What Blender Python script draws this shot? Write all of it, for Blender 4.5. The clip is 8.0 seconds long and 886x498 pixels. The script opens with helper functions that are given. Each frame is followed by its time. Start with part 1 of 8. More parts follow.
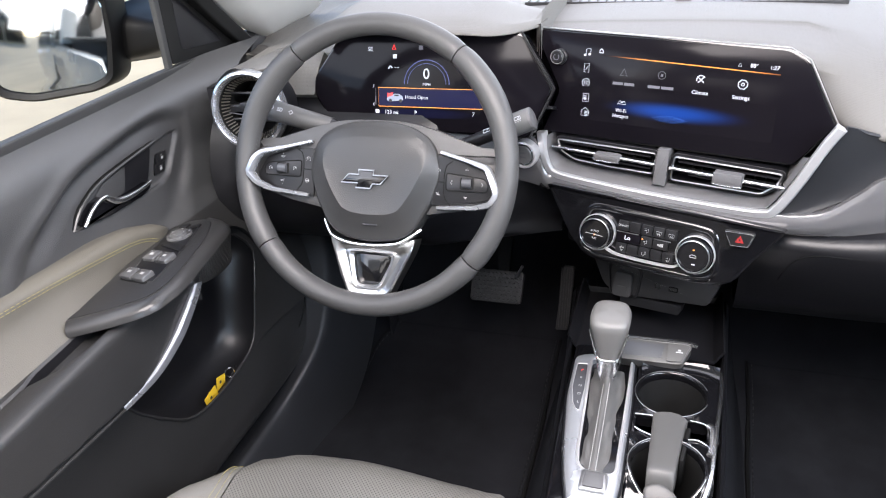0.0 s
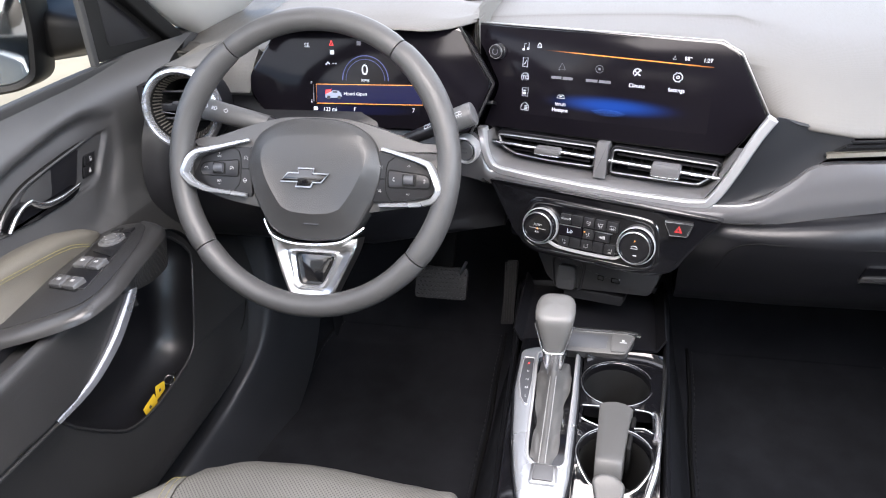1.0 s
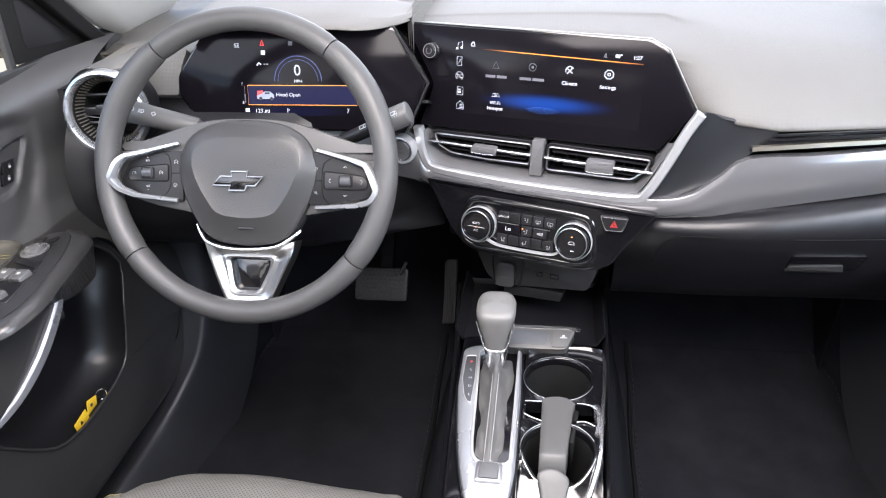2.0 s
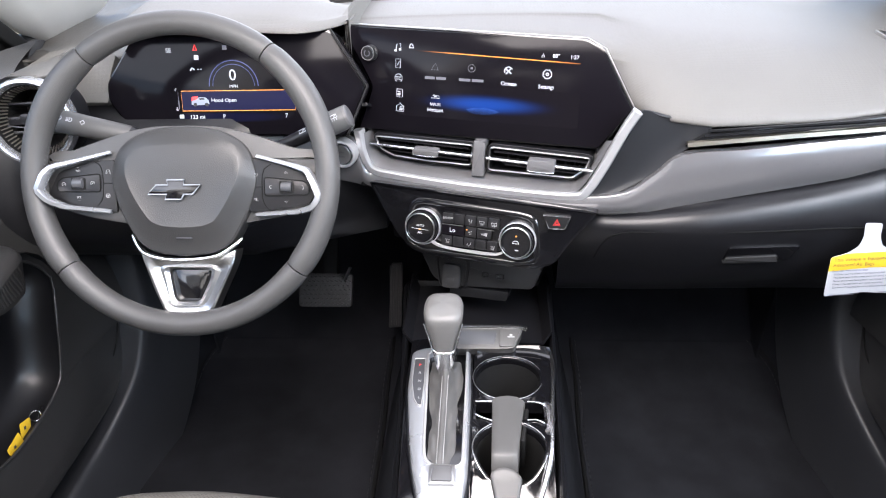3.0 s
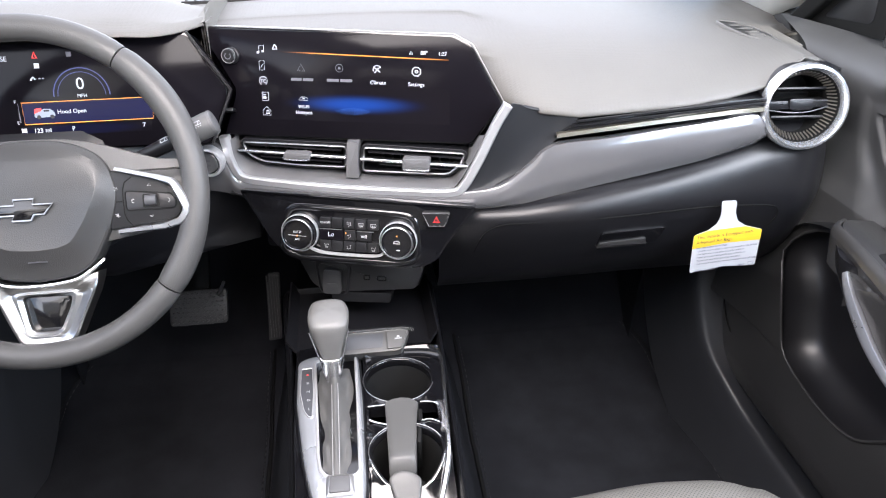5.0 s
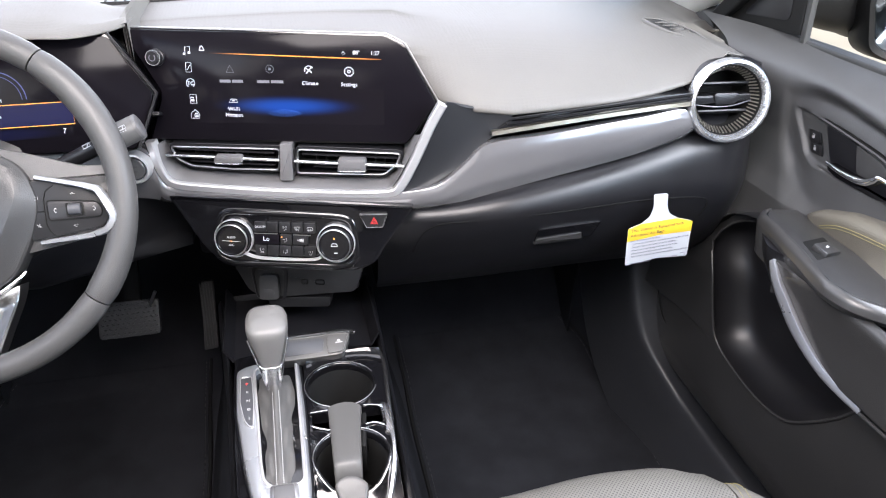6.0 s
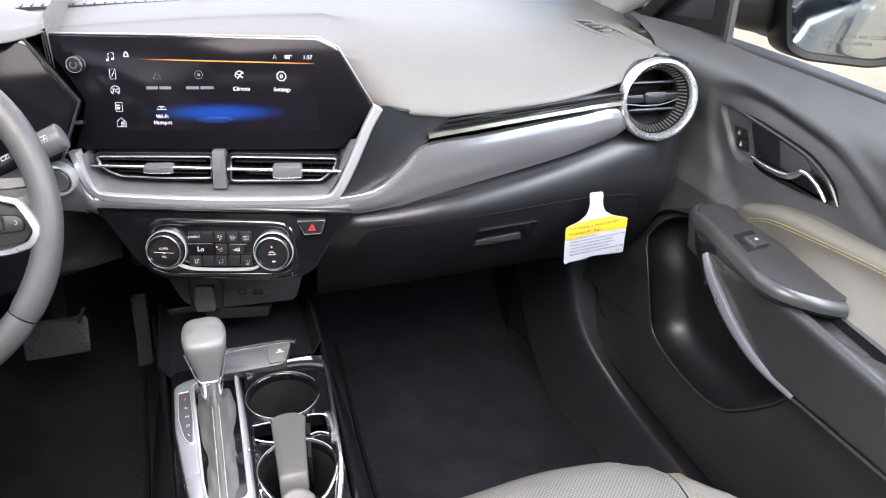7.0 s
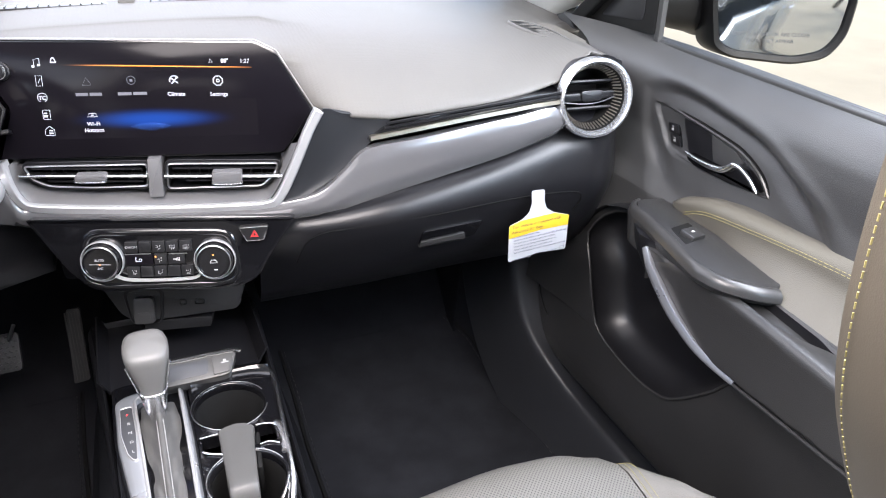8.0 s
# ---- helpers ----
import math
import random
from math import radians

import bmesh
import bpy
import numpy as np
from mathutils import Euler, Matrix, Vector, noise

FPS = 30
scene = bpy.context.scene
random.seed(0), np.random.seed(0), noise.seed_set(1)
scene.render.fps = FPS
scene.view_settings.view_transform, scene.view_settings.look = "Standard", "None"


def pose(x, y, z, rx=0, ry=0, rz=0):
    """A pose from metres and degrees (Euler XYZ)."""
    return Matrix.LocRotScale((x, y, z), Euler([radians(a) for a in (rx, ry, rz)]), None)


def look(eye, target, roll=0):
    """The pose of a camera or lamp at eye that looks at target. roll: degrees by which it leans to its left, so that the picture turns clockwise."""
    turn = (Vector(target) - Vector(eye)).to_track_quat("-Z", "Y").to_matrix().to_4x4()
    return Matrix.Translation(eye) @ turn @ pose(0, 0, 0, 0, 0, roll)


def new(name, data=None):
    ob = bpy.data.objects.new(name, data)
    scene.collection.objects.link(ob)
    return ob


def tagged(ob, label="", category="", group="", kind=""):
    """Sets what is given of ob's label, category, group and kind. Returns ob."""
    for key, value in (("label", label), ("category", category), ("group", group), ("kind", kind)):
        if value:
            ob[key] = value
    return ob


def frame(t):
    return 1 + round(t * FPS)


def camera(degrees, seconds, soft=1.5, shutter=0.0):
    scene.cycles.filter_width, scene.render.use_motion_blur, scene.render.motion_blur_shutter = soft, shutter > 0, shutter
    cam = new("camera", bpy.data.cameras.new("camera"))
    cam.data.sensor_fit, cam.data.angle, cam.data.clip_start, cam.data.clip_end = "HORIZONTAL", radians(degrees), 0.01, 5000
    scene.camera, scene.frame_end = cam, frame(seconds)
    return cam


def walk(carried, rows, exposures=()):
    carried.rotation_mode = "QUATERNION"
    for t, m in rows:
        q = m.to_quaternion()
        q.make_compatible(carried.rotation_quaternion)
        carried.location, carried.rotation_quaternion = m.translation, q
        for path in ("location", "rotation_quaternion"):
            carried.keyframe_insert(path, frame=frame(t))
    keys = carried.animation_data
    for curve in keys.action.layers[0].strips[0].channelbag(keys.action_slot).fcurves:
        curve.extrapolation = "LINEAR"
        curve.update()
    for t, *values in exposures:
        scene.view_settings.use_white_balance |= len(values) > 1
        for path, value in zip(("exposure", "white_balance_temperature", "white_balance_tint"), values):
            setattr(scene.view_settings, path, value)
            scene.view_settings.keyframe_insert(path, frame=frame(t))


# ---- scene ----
cam = camera(60.5, 8.0, 1.1)
PATH = [
    (0, (0.03, -0.827, 1.038), (-0.551, 0.836, 0.092), -4.2),
    (0.5, (0.027, -0.822, 1.035), (-0.485, 0.859, 0.08), -3.8),
    (1, (0.026, -0.82, 1.034), (-0.409, 0.879, 0.072), -3.4),
    (1.5, (0.026, -0.818, 1.033), (-0.331, 0.896, 0.067), -2.9),
    (2, (0.025, -0.816, 1.031), (-0.253, 0.913, 0.063), -2.5),
    (3.5, (0.014, -0.81, 1.026), (-0.031, 0.941, 0.06), -1.7),
    (4, (0.007, -0.807, 1.023), (0.051, 0.943, 0.056), -1.3),
    (4.5, (0.008, -0.804, 1.021), (0.135, 0.943, 0.055), -1.1),
    (6, (0.004, -0.796, 1.016), (0.381, 0.914, 0.051), 0.0),
    (6.5, (0.003, -0.793, 1.015), (0.458, 0.9, 0.053), 0.3),
    (7, (0.001, -0.791, 1.013), (0.539, 0.882, 0.058), 0.7),
    (7.5, (-0.003, -0.791, 1.013), (0.615, 0.858, 0.063), 1.0),
    (8, (-0.008, -0.788, 1.012), (0.683, 0.832, 0.064), 1.3),
]
walk(cam, [(t, look(eye, target, roll)) for t, eye, target, roll in PATH], [(0, 0.70), (1, 0.79), (2, 0.82), (4.5, 0.85), (8, 0.87)])

# ---- world and light ----
world = bpy.data.worlds.new("world")
scene.world = world
world.use_nodes = True
wn = world.node_tree.nodes
sky = wn.new("ShaderNodeTexSky")
sky.sky_type, sky.sun_disc = "NISHITA", False
sky.sun_elevation, sky.sun_rotation = radians(40), radians(180)
world.node_tree.links.new(sky.outputs[0], wn["Background"].inputs[0])
wn["Background"].inputs[1].default_value = 0.3
sun = new("sun", bpy.data.lights.new("sun", "SUN"))
sun.data.energy, sun.data.angle, sun.data.color = 3.2, radians(1.0), (1.0, 0.96, 0.9)
sun.matrix_world = look((0, 0, 10), (0.0, 5.0, 5.8))


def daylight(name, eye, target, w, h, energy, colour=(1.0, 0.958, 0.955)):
    """An added area lamp that stands in for sky light at an opening."""
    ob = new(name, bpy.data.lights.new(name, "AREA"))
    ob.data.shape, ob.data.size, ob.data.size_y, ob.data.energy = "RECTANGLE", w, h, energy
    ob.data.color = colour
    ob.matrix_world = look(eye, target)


daylight("windscreen_daylight", (0, 0.385, 1.005), (0, -0.025, 0.095), 1.25, 0.90, 6.4, (1.0, 0.938, 0.938))
# sunroof is assumed: this lamp is added to light console and wheel from above
daylight("sunroof_fill", (-0.08, -0.50, 1.235), (-0.08, -0.501, 0.2), 0.60, 0.52, 15.5, (1.0, 0.925, 0.925))
# rear glass is opaque, so these added lamps brighten the rear-facing surfaces
for s, power, tint in ((-1, 1.8, (1.0, 0.96, 0.94)), (1, 8.0, (0.60, 0.78, 1.0))):
    daylight("rear_side_daylight", (s * 0.70, -1.42, 1.0), (0, -0.7, 0.5), 0.9, 0.34, power, tint)
for s, power, tint in ((-1, 1.3, (1.0, 0.96, 0.95)), (1, 8.5, (0.86, 0.90, 1.0))):
    daylight("front_side_daylight", (s * 0.69, -0.42, 1.03), (0, -0.12, 0.30), 0.75, 0.26, power, tint)

# ---- materials ----


def mat(name, base, rough=0.5, metal=0.0, vary=0.12, coarse=9.0, grain=0.0, bump=0.2, cells=False, coat=0.0, spec=0.5, emit=0.0):
    """A surface with stains at a coarse scale and a fine grain (grain: cells a metre)."""
    m = bpy.data.materials.new(name)
    m.use_nodes = True
    n, l = m.node_tree.nodes, m.node_tree.links
    b = n["Principled BSDF"]
    b.inputs["Metallic"].default_value = metal
    b.inputs["Coat Weight"].default_value = coat
    b.inputs["Coat Roughness"].default_value = 0.06
    b.inputs["Specular IOR Level"].default_value = spec
    co = n.new("ShaderNodeTexCoord")
    big = n.new("ShaderNodeTexNoise")
    big.inputs["Scale"].default_value, big.inputs["Detail"].default_value = coarse, 5.0
    l.new(co.outputs["Object"], big.inputs["Vector"])
    ramp = n.new("ShaderNodeMapRange")
    ramp.inputs["From Min"].default_value, ramp.inputs["From Max"].default_value = 0.3, 0.7
    ramp.inputs["To Min"].default_value, ramp.inputs["To Max"].default_value = 1 - vary, 1 + vary
    l.new(big.outputs[0], ramp.inputs["Value"])
    tint = n.new("ShaderNodeVectorMath")
    tint.operation = "SCALE"
    tint.inputs[0].default_value = base
    l.new(ramp.outputs[0], tint.inputs["Scale"])
    l.new(tint.outputs[0], b.inputs["Base Color"])
    rr = n.new("ShaderNodeMapRange")
    rr.inputs["To Min"].default_value, rr.inputs["To Max"].default_value = max(0.02, rough - 0.08), min(1.0, rough + 0.08)
    l.new(big.outputs[0], rr.inputs["Value"])
    l.new(rr.outputs[0], b.inputs["Roughness"])
    if grain:
        fine = n.new("ShaderNodeTexVoronoi" if cells else "ShaderNodeTexNoise")
        fine.inputs["Scale"].default_value = grain
        l.new(co.outputs["Object"], fine.inputs["Vector"])
        bp = n.new("ShaderNodeBump")
        bp.inputs["Strength"].default_value, bp.inputs["Distance"].default_value = bump, 0.35 / grain
        l.new(fine.outputs[0], bp.inputs["Height"])
        l.new(bp.outputs[0], b.inputs["Normal"])
    if emit:
        b.inputs["Emission Color"].default_value = (*base, 1)
        b.inputs["Emission Strength"].default_value = emit
    return m


PAD = mat("soft_dash_plastic", (0.122, 0.117, 0.108), 0.6, grain=900, bump=0.3, cells=True, vary=0.06)
BLACK = mat("black_grained_plastic", (0.0085, 0.0085, 0.0100), 0.34, grain=950, bump=0.16, cells=True, spec=0.42)
DOORSKIN = mat("dark_door_plastic", (0.0240, 0.0238, 0.0242), 0.36, grain=900, bump=0.40, cells=True, vary=0.12)
# darker copy of the black plastic: the shade of recesses is in its colour
DEEP = mat("darkened_black_plastic", (0.006, 0.006, 0.006), 0.7, spec=0.2)
BOOT = mat("boot_leather", (0.082, 0.081, 0.079), 0.55, grain=1100, bump=0.3, cells=True)
UPPERDOOR = mat("grey_upper_door_plastic", (0.043, 0.0433, 0.0445), 0.38, grain=950, bump=0.50, cells=True, vary=0.12)
GLOSS = mat("piano_black", (0.005, 0.005, 0.006), 0.07, coat=0.5, vary=0.1, spec=0.4)
GLASSBLACK = mat("display_glass", (0.0058, 0.0050, 0.0068), 0.12, vary=0.05, spec=0.11)
MIRRORBLACK = mat("black_mirror_shell", (0.0060, 0.0058, 0.0056), 0.45, vary=0.15, spec=0.12)
WELL = mat("cup_well_plastic", (0.012, 0.012, 0.012), 0.5, spec=0.3)
CHROME = mat("satin_chrome", (0.84, 0.85, 0.87), 0.24, 1.0, vary=0.05)
SATIN = mat("satin_silver", (0.5, 0.5, 0.5), 0.3, 1.0, vary=0.05)
LEDGE = mat("satin_grey_paint", (0.165, 0.163, 0.167), 0.4, 0.3, vary=0.04)
STRIP = mat("satin_silver_paint", (0.30, 0.31, 0.335), 0.28, 0.7, vary=0.05, coat=0.5)
FRAMECHROME = mat("brushed_chrome", (0.50, 0.52, 0.55), 0.28, 0.7, vary=0.06, coat=0.5)
# half-metal stand-in for chrome: the bright reflection is put into its base colour
BRIGHT = mat("bright_satin_silver", (0.52, 0.52, 0.53), 0.3, 0.5, vary=0.04, coat=0.6)
SILVER = mat("silver_paint", (0.185, 0.183, 0.190), 0.20, 0.5, vary=0.04, coat=1.0, grain=3000, bump=0.05)
LEATHER = mat("wheel_leather", (0.050, 0.0495, 0.049), 0.44, grain=780, bump=0.34, cells=True, vary=0.1)
HUBPLASTIC = mat("hub_plastic", (0.032, 0.032, 0.032), 0.38, grain=880, bump=0.36, cells=True, vary=0.08)
CARPET = mat("black_carpet", (0.0170, 0.0175, 0.0205), 0.95, grain=1200, bump=0.8, vary=0.2, coarse=18, spec=0.1)
MATCLOTH = mat("floor_mat_pile", (0.0165, 0.017, 0.020), 0.95, grain=1200, bump=0.8, vary=0.2, coarse=18, spec=0.1)
TAUPE = mat("taupe_leatherette", (0.088, 0.081, 0.067), 0.5, grain=700, bump=0.45, cells=True, vary=0.10)
# headrest taupe with its shade put into a darker, browner base
HEADCLOTH = mat("shaded_taupe_leatherette", (0.060, 0.050, 0.038), 0.55, grain=1300, bump=0.22, cells=True, vary=0.08)
SEAT = mat("seat_leatherette", (0.115, 0.111, 0.101), 0.5, grain=500, bump=0.35, cells=True, vary=0.08)
PERFORATED = mat("perforated_leatherette", (0.115, 0.111, 0.101), 0.5, grain=500, bump=0.3, cells=True, vary=0.08)
YELLOW_THREAD = mat("yellow_thread", (0.25, 0.215, 0.085), 0.75)
DARK_THREAD = mat("dark_grey_thread", (0.12, 0.12, 0.12), 0.7)
GREY_THREAD = mat("grey_thread", (0.38, 0.38, 0.38), 0.7)
HEADLINER = mat("pale_grey_trim", (0.5, 0.5, 0.48), 0.85, grain=1500, bump=0.3, vary=0.05)
CONCRETE = mat("sunlit_concrete", (0.42, 0.345, 0.235), 0.9, grain=60, bump=0.3, vary=0.12, coarse=1.2)
WHITE = mat("white_card", (0.36, 0.37, 0.395), 0.7, vary=0.03)
YELLOW = mat("yellow_print", (0.60, 0.39, 0.02), 0.6, vary=0.05)
INK = mat("dark_print", (0.03, 0.03, 0.035), 0.7)
RUBBER = mat("black_rubber", (0.02, 0.02, 0.02), 0.6, grain=600, bump=0.3)
MIRROR = mat("mirror_glass", (0.50, 0.53, 0.55), 0.02, 1.0, vary=0.0)
BODY = mat("white_car_paint", (0.26, 0.275, 0.29), 0.25, 0.1, coat=0.8, vary=0.03)
LIT_WHITE = mat("lit_white", (0.55, 0.57, 0.62), 0.5, emit=0.34, vary=0)
LIT_DIM = mat("lit_dim_white", (0.11, 0.11, 0.13), 0.5, emit=0.2, vary=0)
LIT_ORANGE = mat("lit_orange", (0.75, 0.27, 0.05), 0.5, emit=0.6, vary=0)
LIT_RED = mat("lit_red", (0.9, 0.05, 0.05), 0.5, emit=0.8, vary=0)
LIT_BLUE = mat("lit_blue", (0.007, 0.0075, 0.034), 0.25, emit=0.2, vary=0, spec=0.16)
RED = mat("red_mark", (0.6, 0.03, 0.03), 0.5)
DARKGREY = mat("dark_grey_button", (0.0125, 0.0125, 0.0135), 0.36, grain=2000, bump=0.1, spec=0.28)

BARK = mat("bark", (0.09, 0.07, 0.05), 0.9, grain=30, bump=0.8)
FOLIAGE = mat("foliage", (0.05, 0.085, 0.03), 0.6, vary=0.35, coarse=3)
SWITCHGREY = mat("satin_grey_switch_plastic", (0.085, 0.085, 0.087), 0.28, vary=0.06)
SILLPLASTIC = mat("sill_plastic", (0.021, 0.022, 0.025), 0.42, grain=900, bump=0.2, cells=True, spec=0.45)
EDGING = mat("armrest_edging_plastic", (0.032, 0.0315, 0.0315), 0.30, vary=0.06, grain=1500, bump=0.12)
SWITCHDARK = mat("satin_dark_plastic", (0.060, 0.062, 0.068), 0.3, vary=0.05)
PEDAL = mat("pedal_rubber", (0.017, 0.017, 0.018), 0.5, grain=800, bump=0.2)


def perforate(m, pitch):
    """Rows of small dark holes at the given pitch."""
    n, l = m.node_tree.nodes, m.node_tree.links
    b = n["Principled BSDF"]
    co, turn, dots = n.new("ShaderNodeTexCoord"), n.new("ShaderNodeMapping"), n.new("ShaderNodeTexVoronoi")
    turn.inputs["Rotation"].default_value = (0, 0, radians(45))
    dots.voronoi_dimensions = "2D"
    dots.inputs["Scale"].default_value, dots.inputs["Randomness"].default_value = 1 / pitch, 0.0
    l.new(co.outputs["Object"], turn.inputs["Vector"])
    l.new(turn.outputs[0], dots.inputs["Vector"])
    mask = n.new("ShaderNodeMapRange")
    mask.inputs["From Min"].default_value, mask.inputs["From Max"].default_value = 0.20, 0.32
    mask.inputs["To Min"].default_value = 0.35
    l.new(dots.outputs[0], mask.inputs["Value"])
    mix = n.new("ShaderNodeVectorMath")
    mix.operation = "SCALE"
    l.new(b.inputs["Base Color"].links[0].from_socket, mix.inputs[0])
    l.new(mask.outputs[0], mix.inputs["Scale"])
    l.new(mix.outputs[0], b.inputs["Base Color"])


perforate(PERFORATED, 0.0036)


def weave(m, pitch, strength):
    """Adds a fine woven relief in even rows over the grain."""
    n, l = m.node_tree.nodes, m.node_tree.links
    b = n["Principled BSDF"]
    co, size, dots, bp = n.new("ShaderNodeTexCoord"), n.new("ShaderNodeMapping"), n.new("ShaderNodeTexVoronoi"), n.new("ShaderNodeBump")
    size.inputs["Scale"].default_value = (0.6 / pitch, 1 / pitch, 0)
    dots.voronoi_dimensions = "2D"
    dots.inputs["Scale"].default_value, dots.inputs["Randomness"].default_value = 1.0, 0.12
    l.new(co.outputs["Object"], size.inputs["Vector"])
    l.new(size.outputs[0], dots.inputs["Vector"])
    bp.inputs["Strength"].default_value, bp.inputs["Distance"].default_value = strength, pitch * 0.3
    l.new(dots.outputs[0], bp.inputs["Height"])
    l.new(b.inputs["Normal"].links[0].from_socket, bp.inputs["Normal"])
    l.new(bp.outputs[0], b.inputs["Normal"])


weave(PAD, 0.0034, 0.22)

# ---- shape helpers ----


def thing(name, at, label, category, group="", kind=""):
    ob = new(name)
    ob.empty_display_size = 0.05
    ob.location = at
    return tagged(ob, label, category, group, kind)


def part(name, bm, material, parent=None, label="", sharp=35):
    """Links a bmesh, in world metres, as one mesh under a thing or a part."""
    me = bpy.data.meshes.new(name)
    bmesh.ops.recalc_face_normals(bm, faces=bm.faces[:])
    bm.to_mesh(me)
    bm.free()
    for p in me.polygons:
        p.use_smooth = True
    me.set_sharp_from_angle(angle=radians(sharp))
    me.materials.append(material)
    ob = new(name, me)
    if parent:
        ob.parent = parent
        ob.matrix_parent_inverse = Matrix.Translation(-parent.location)
    if label:
        ob["label"] = label
    return ob


def single(name, bm, material, label, category, kind="", group="", sharp=35):
    """A thing that is one mesh."""
    return tagged(part(name, bm, material, None, "", sharp), label, category, group, kind)


def smooth(pts, n=6, closed=False):
    """A rounded line through the points."""
    p = [Vector(q) for q in pts]
    out, k = [], len(p)
    for i in range(k if closed else k - 1):
        if closed:
            a, b, c, d = p[i - 1], p[i], p[(i + 1) % k], p[(i + 2) % k]
        else:
            a, b, c, d = p[max(i - 1, 0)], p[i], p[i + 1], p[min(i + 2, k - 1)]
        for j in range(n):
            t = j / n
            out.append(0.5 * ((2 * b) + (c - a) * t + (2 * a - 5 * b + 4 * c - d) * t * t + (3 * b - a - 3 * c + d) * t ** 3))
    if not closed:
        out.append(p[-1])
    return out


def rounded(poly, r, n=5):
    """A polygon with its corners rounded."""
    out, k = [], len(poly)
    for i in range(k):
        a, b, c = Vector(poly[i - 1]), Vector(poly[i]), Vector(poly[(i + 1) % k])
        d = min(r, (a - b).length * 0.45, (c - b).length * 0.45)
        s, e = b + (a - b).normalized() * d, b + (c - b).normalized() * d
        for j in range(n + 1):
            t = j / n
            out.append(s * (1 - t) ** 2 + 2 * b * t * (1 - t) + e * t * t)
    return out


def circle(r, n=32, u=0.0, v=0.0, ry=None):
    return [Vector((u + r * math.cos(2 * math.pi * i / n), v + (ry or r) * math.sin(2 * math.pi * i / n))) for i in range(n)]


def inset(poly, d):
    """The polygon moved inwards by d."""
    k = len(poly)
    area = sum(poly[i - 1][0] * poly[i][1] - poly[i][0] * poly[i - 1][1] for i in range(k))
    sgn = 1 if area > 0 else -1
    out = []
    for i in range(k):
        t = Vector(poly[(i + 1) % k][:2]) - Vector(poly[i - 1][:2])
        if t.length < 1e-9:
            t = Vector((1, 0))
        t.normalize()
        out.append(Vector((poly[i][0] - sgn * t.y * d, poly[i][1] + sgn * t.x * d)))
    return out


def rings(bm, layers, m, cap_first=True, cap_last=True):
    """Joins closed lines of (u, v, n) into a skin."""
    rows = [[bm.verts.new(m @ Vector(p)) for p in row] for row in layers]
    k = len(rows[0])
    for a, b in zip(rows, rows[1:]):
        for i in range(k):
            bm.faces.new((a[i - 1], a[i], b[i], b[i - 1]))
    if cap_first:
        bm.faces.new(rows[0])
    if cap_last:
        bm.faces.new(rows[-1])
    return bm


def slab(poly, h0, h1, m, bevel=0.002, bm=None):
    """A plate from n = h0 to h1 with a rounded front edge."""
    bm = bm or bmesh.new()
    lay = [[(p[0], p[1], h0) for p in poly], [(p[0], p[1], h1 - bevel) for p in poly]]
    for f in (0.3, 1.0):
        q = inset(poly, bevel * (1 - math.sqrt(1 - f * f) if f < 1 else 1))
        lay.append([(p[0], p[1], h1 - bevel + bevel * math.sqrt(1 - (1 - f) ** 2)) for p in q])
    return rings(bm, lay, m)


def frame_plate(outer, inner, h0, h1, m, bevel=0.001, bm=None):
    """A plate with a hole; both lines have the same count."""
    bm = bm or bmesh.new()
    o2, i2 = inset(outer, bevel), inset(inner, -bevel)
    lay = [[(*p[:2], h0) for p in outer], [(*p[:2], h1 - bevel) for p in outer], [(*p[:2], h1) for p in o2], [(*p[:2], h1) for p in i2], [(*p[:2], h1 - bevel) for p in inner], [(*p[:2], h0) for p in inner]]
    return rings(bm, lay, m, False, False)


def block(size, m, bevel=0.003, bm=None):
    """A box centred on m with rounded edges."""
    bm = bm or bmesh.new()
    got = bmesh.ops.create_cube(bm, size=1.0, matrix=m @ Matrix.Diagonal((*size, 1)))
    if bevel:
        edges = list({e for v in got["verts"] for e in v.link_edges})
        bmesh.ops.bevel(bm, geom=edges, offset=bevel, segments=2, affect="EDGES", profile=0.5)
    return bm


def turned(profile, m, n=40, bm=None, cap=True):
    """A turned body: (radius, height) pairs about m's z."""
    bm = bm or bmesh.new()
    return rings(bm, [[(r * math.cos(2 * math.pi * i / n), r * math.sin(2 * math.pi * i / n), h) for i in range(n)] for r, h in profile], m, cap, cap)


def sweep(path, prof, up, closed=False, bm=None, scale=None):
    """A bar: the outline prof (side, up) carried along the path."""
    bm = bm or bmesh.new()
    path = [Vector(p) for p in path]
    k, rows = len(path), []
    for i, p in enumerate(path):
        a = path[i - 1] if (i or closed) else path[0]
        b = path[(i + 1) % k] if (i < k - 1 or closed) else path[-1]
        t = (b - a).normalized()
        side = t.cross(Vector(up)).normalized()
        v = side.cross(t)
        f = scale(i / (k - 1)) if scale else 1.0
        rows.append([bm.verts.new(p + side * q[0] * f + v * q[1] * f) for q in prof])
    n = len(prof)
    for i in range(k if closed else k - 1):
        a, b = rows[i], rows[(i + 1) % k]
        for j in range(n):
            bm.faces.new((a[j - 1], a[j], b[j], b[j - 1]))
    if not closed:
        bm.faces.new(rows[0])
        bm.faces.new(rows[-1])
    return bm


def rod(path, r, bm=None, n=8):
    return sweep(path, circle(r, n), (0.013, 0.02, 1), bm=bm)


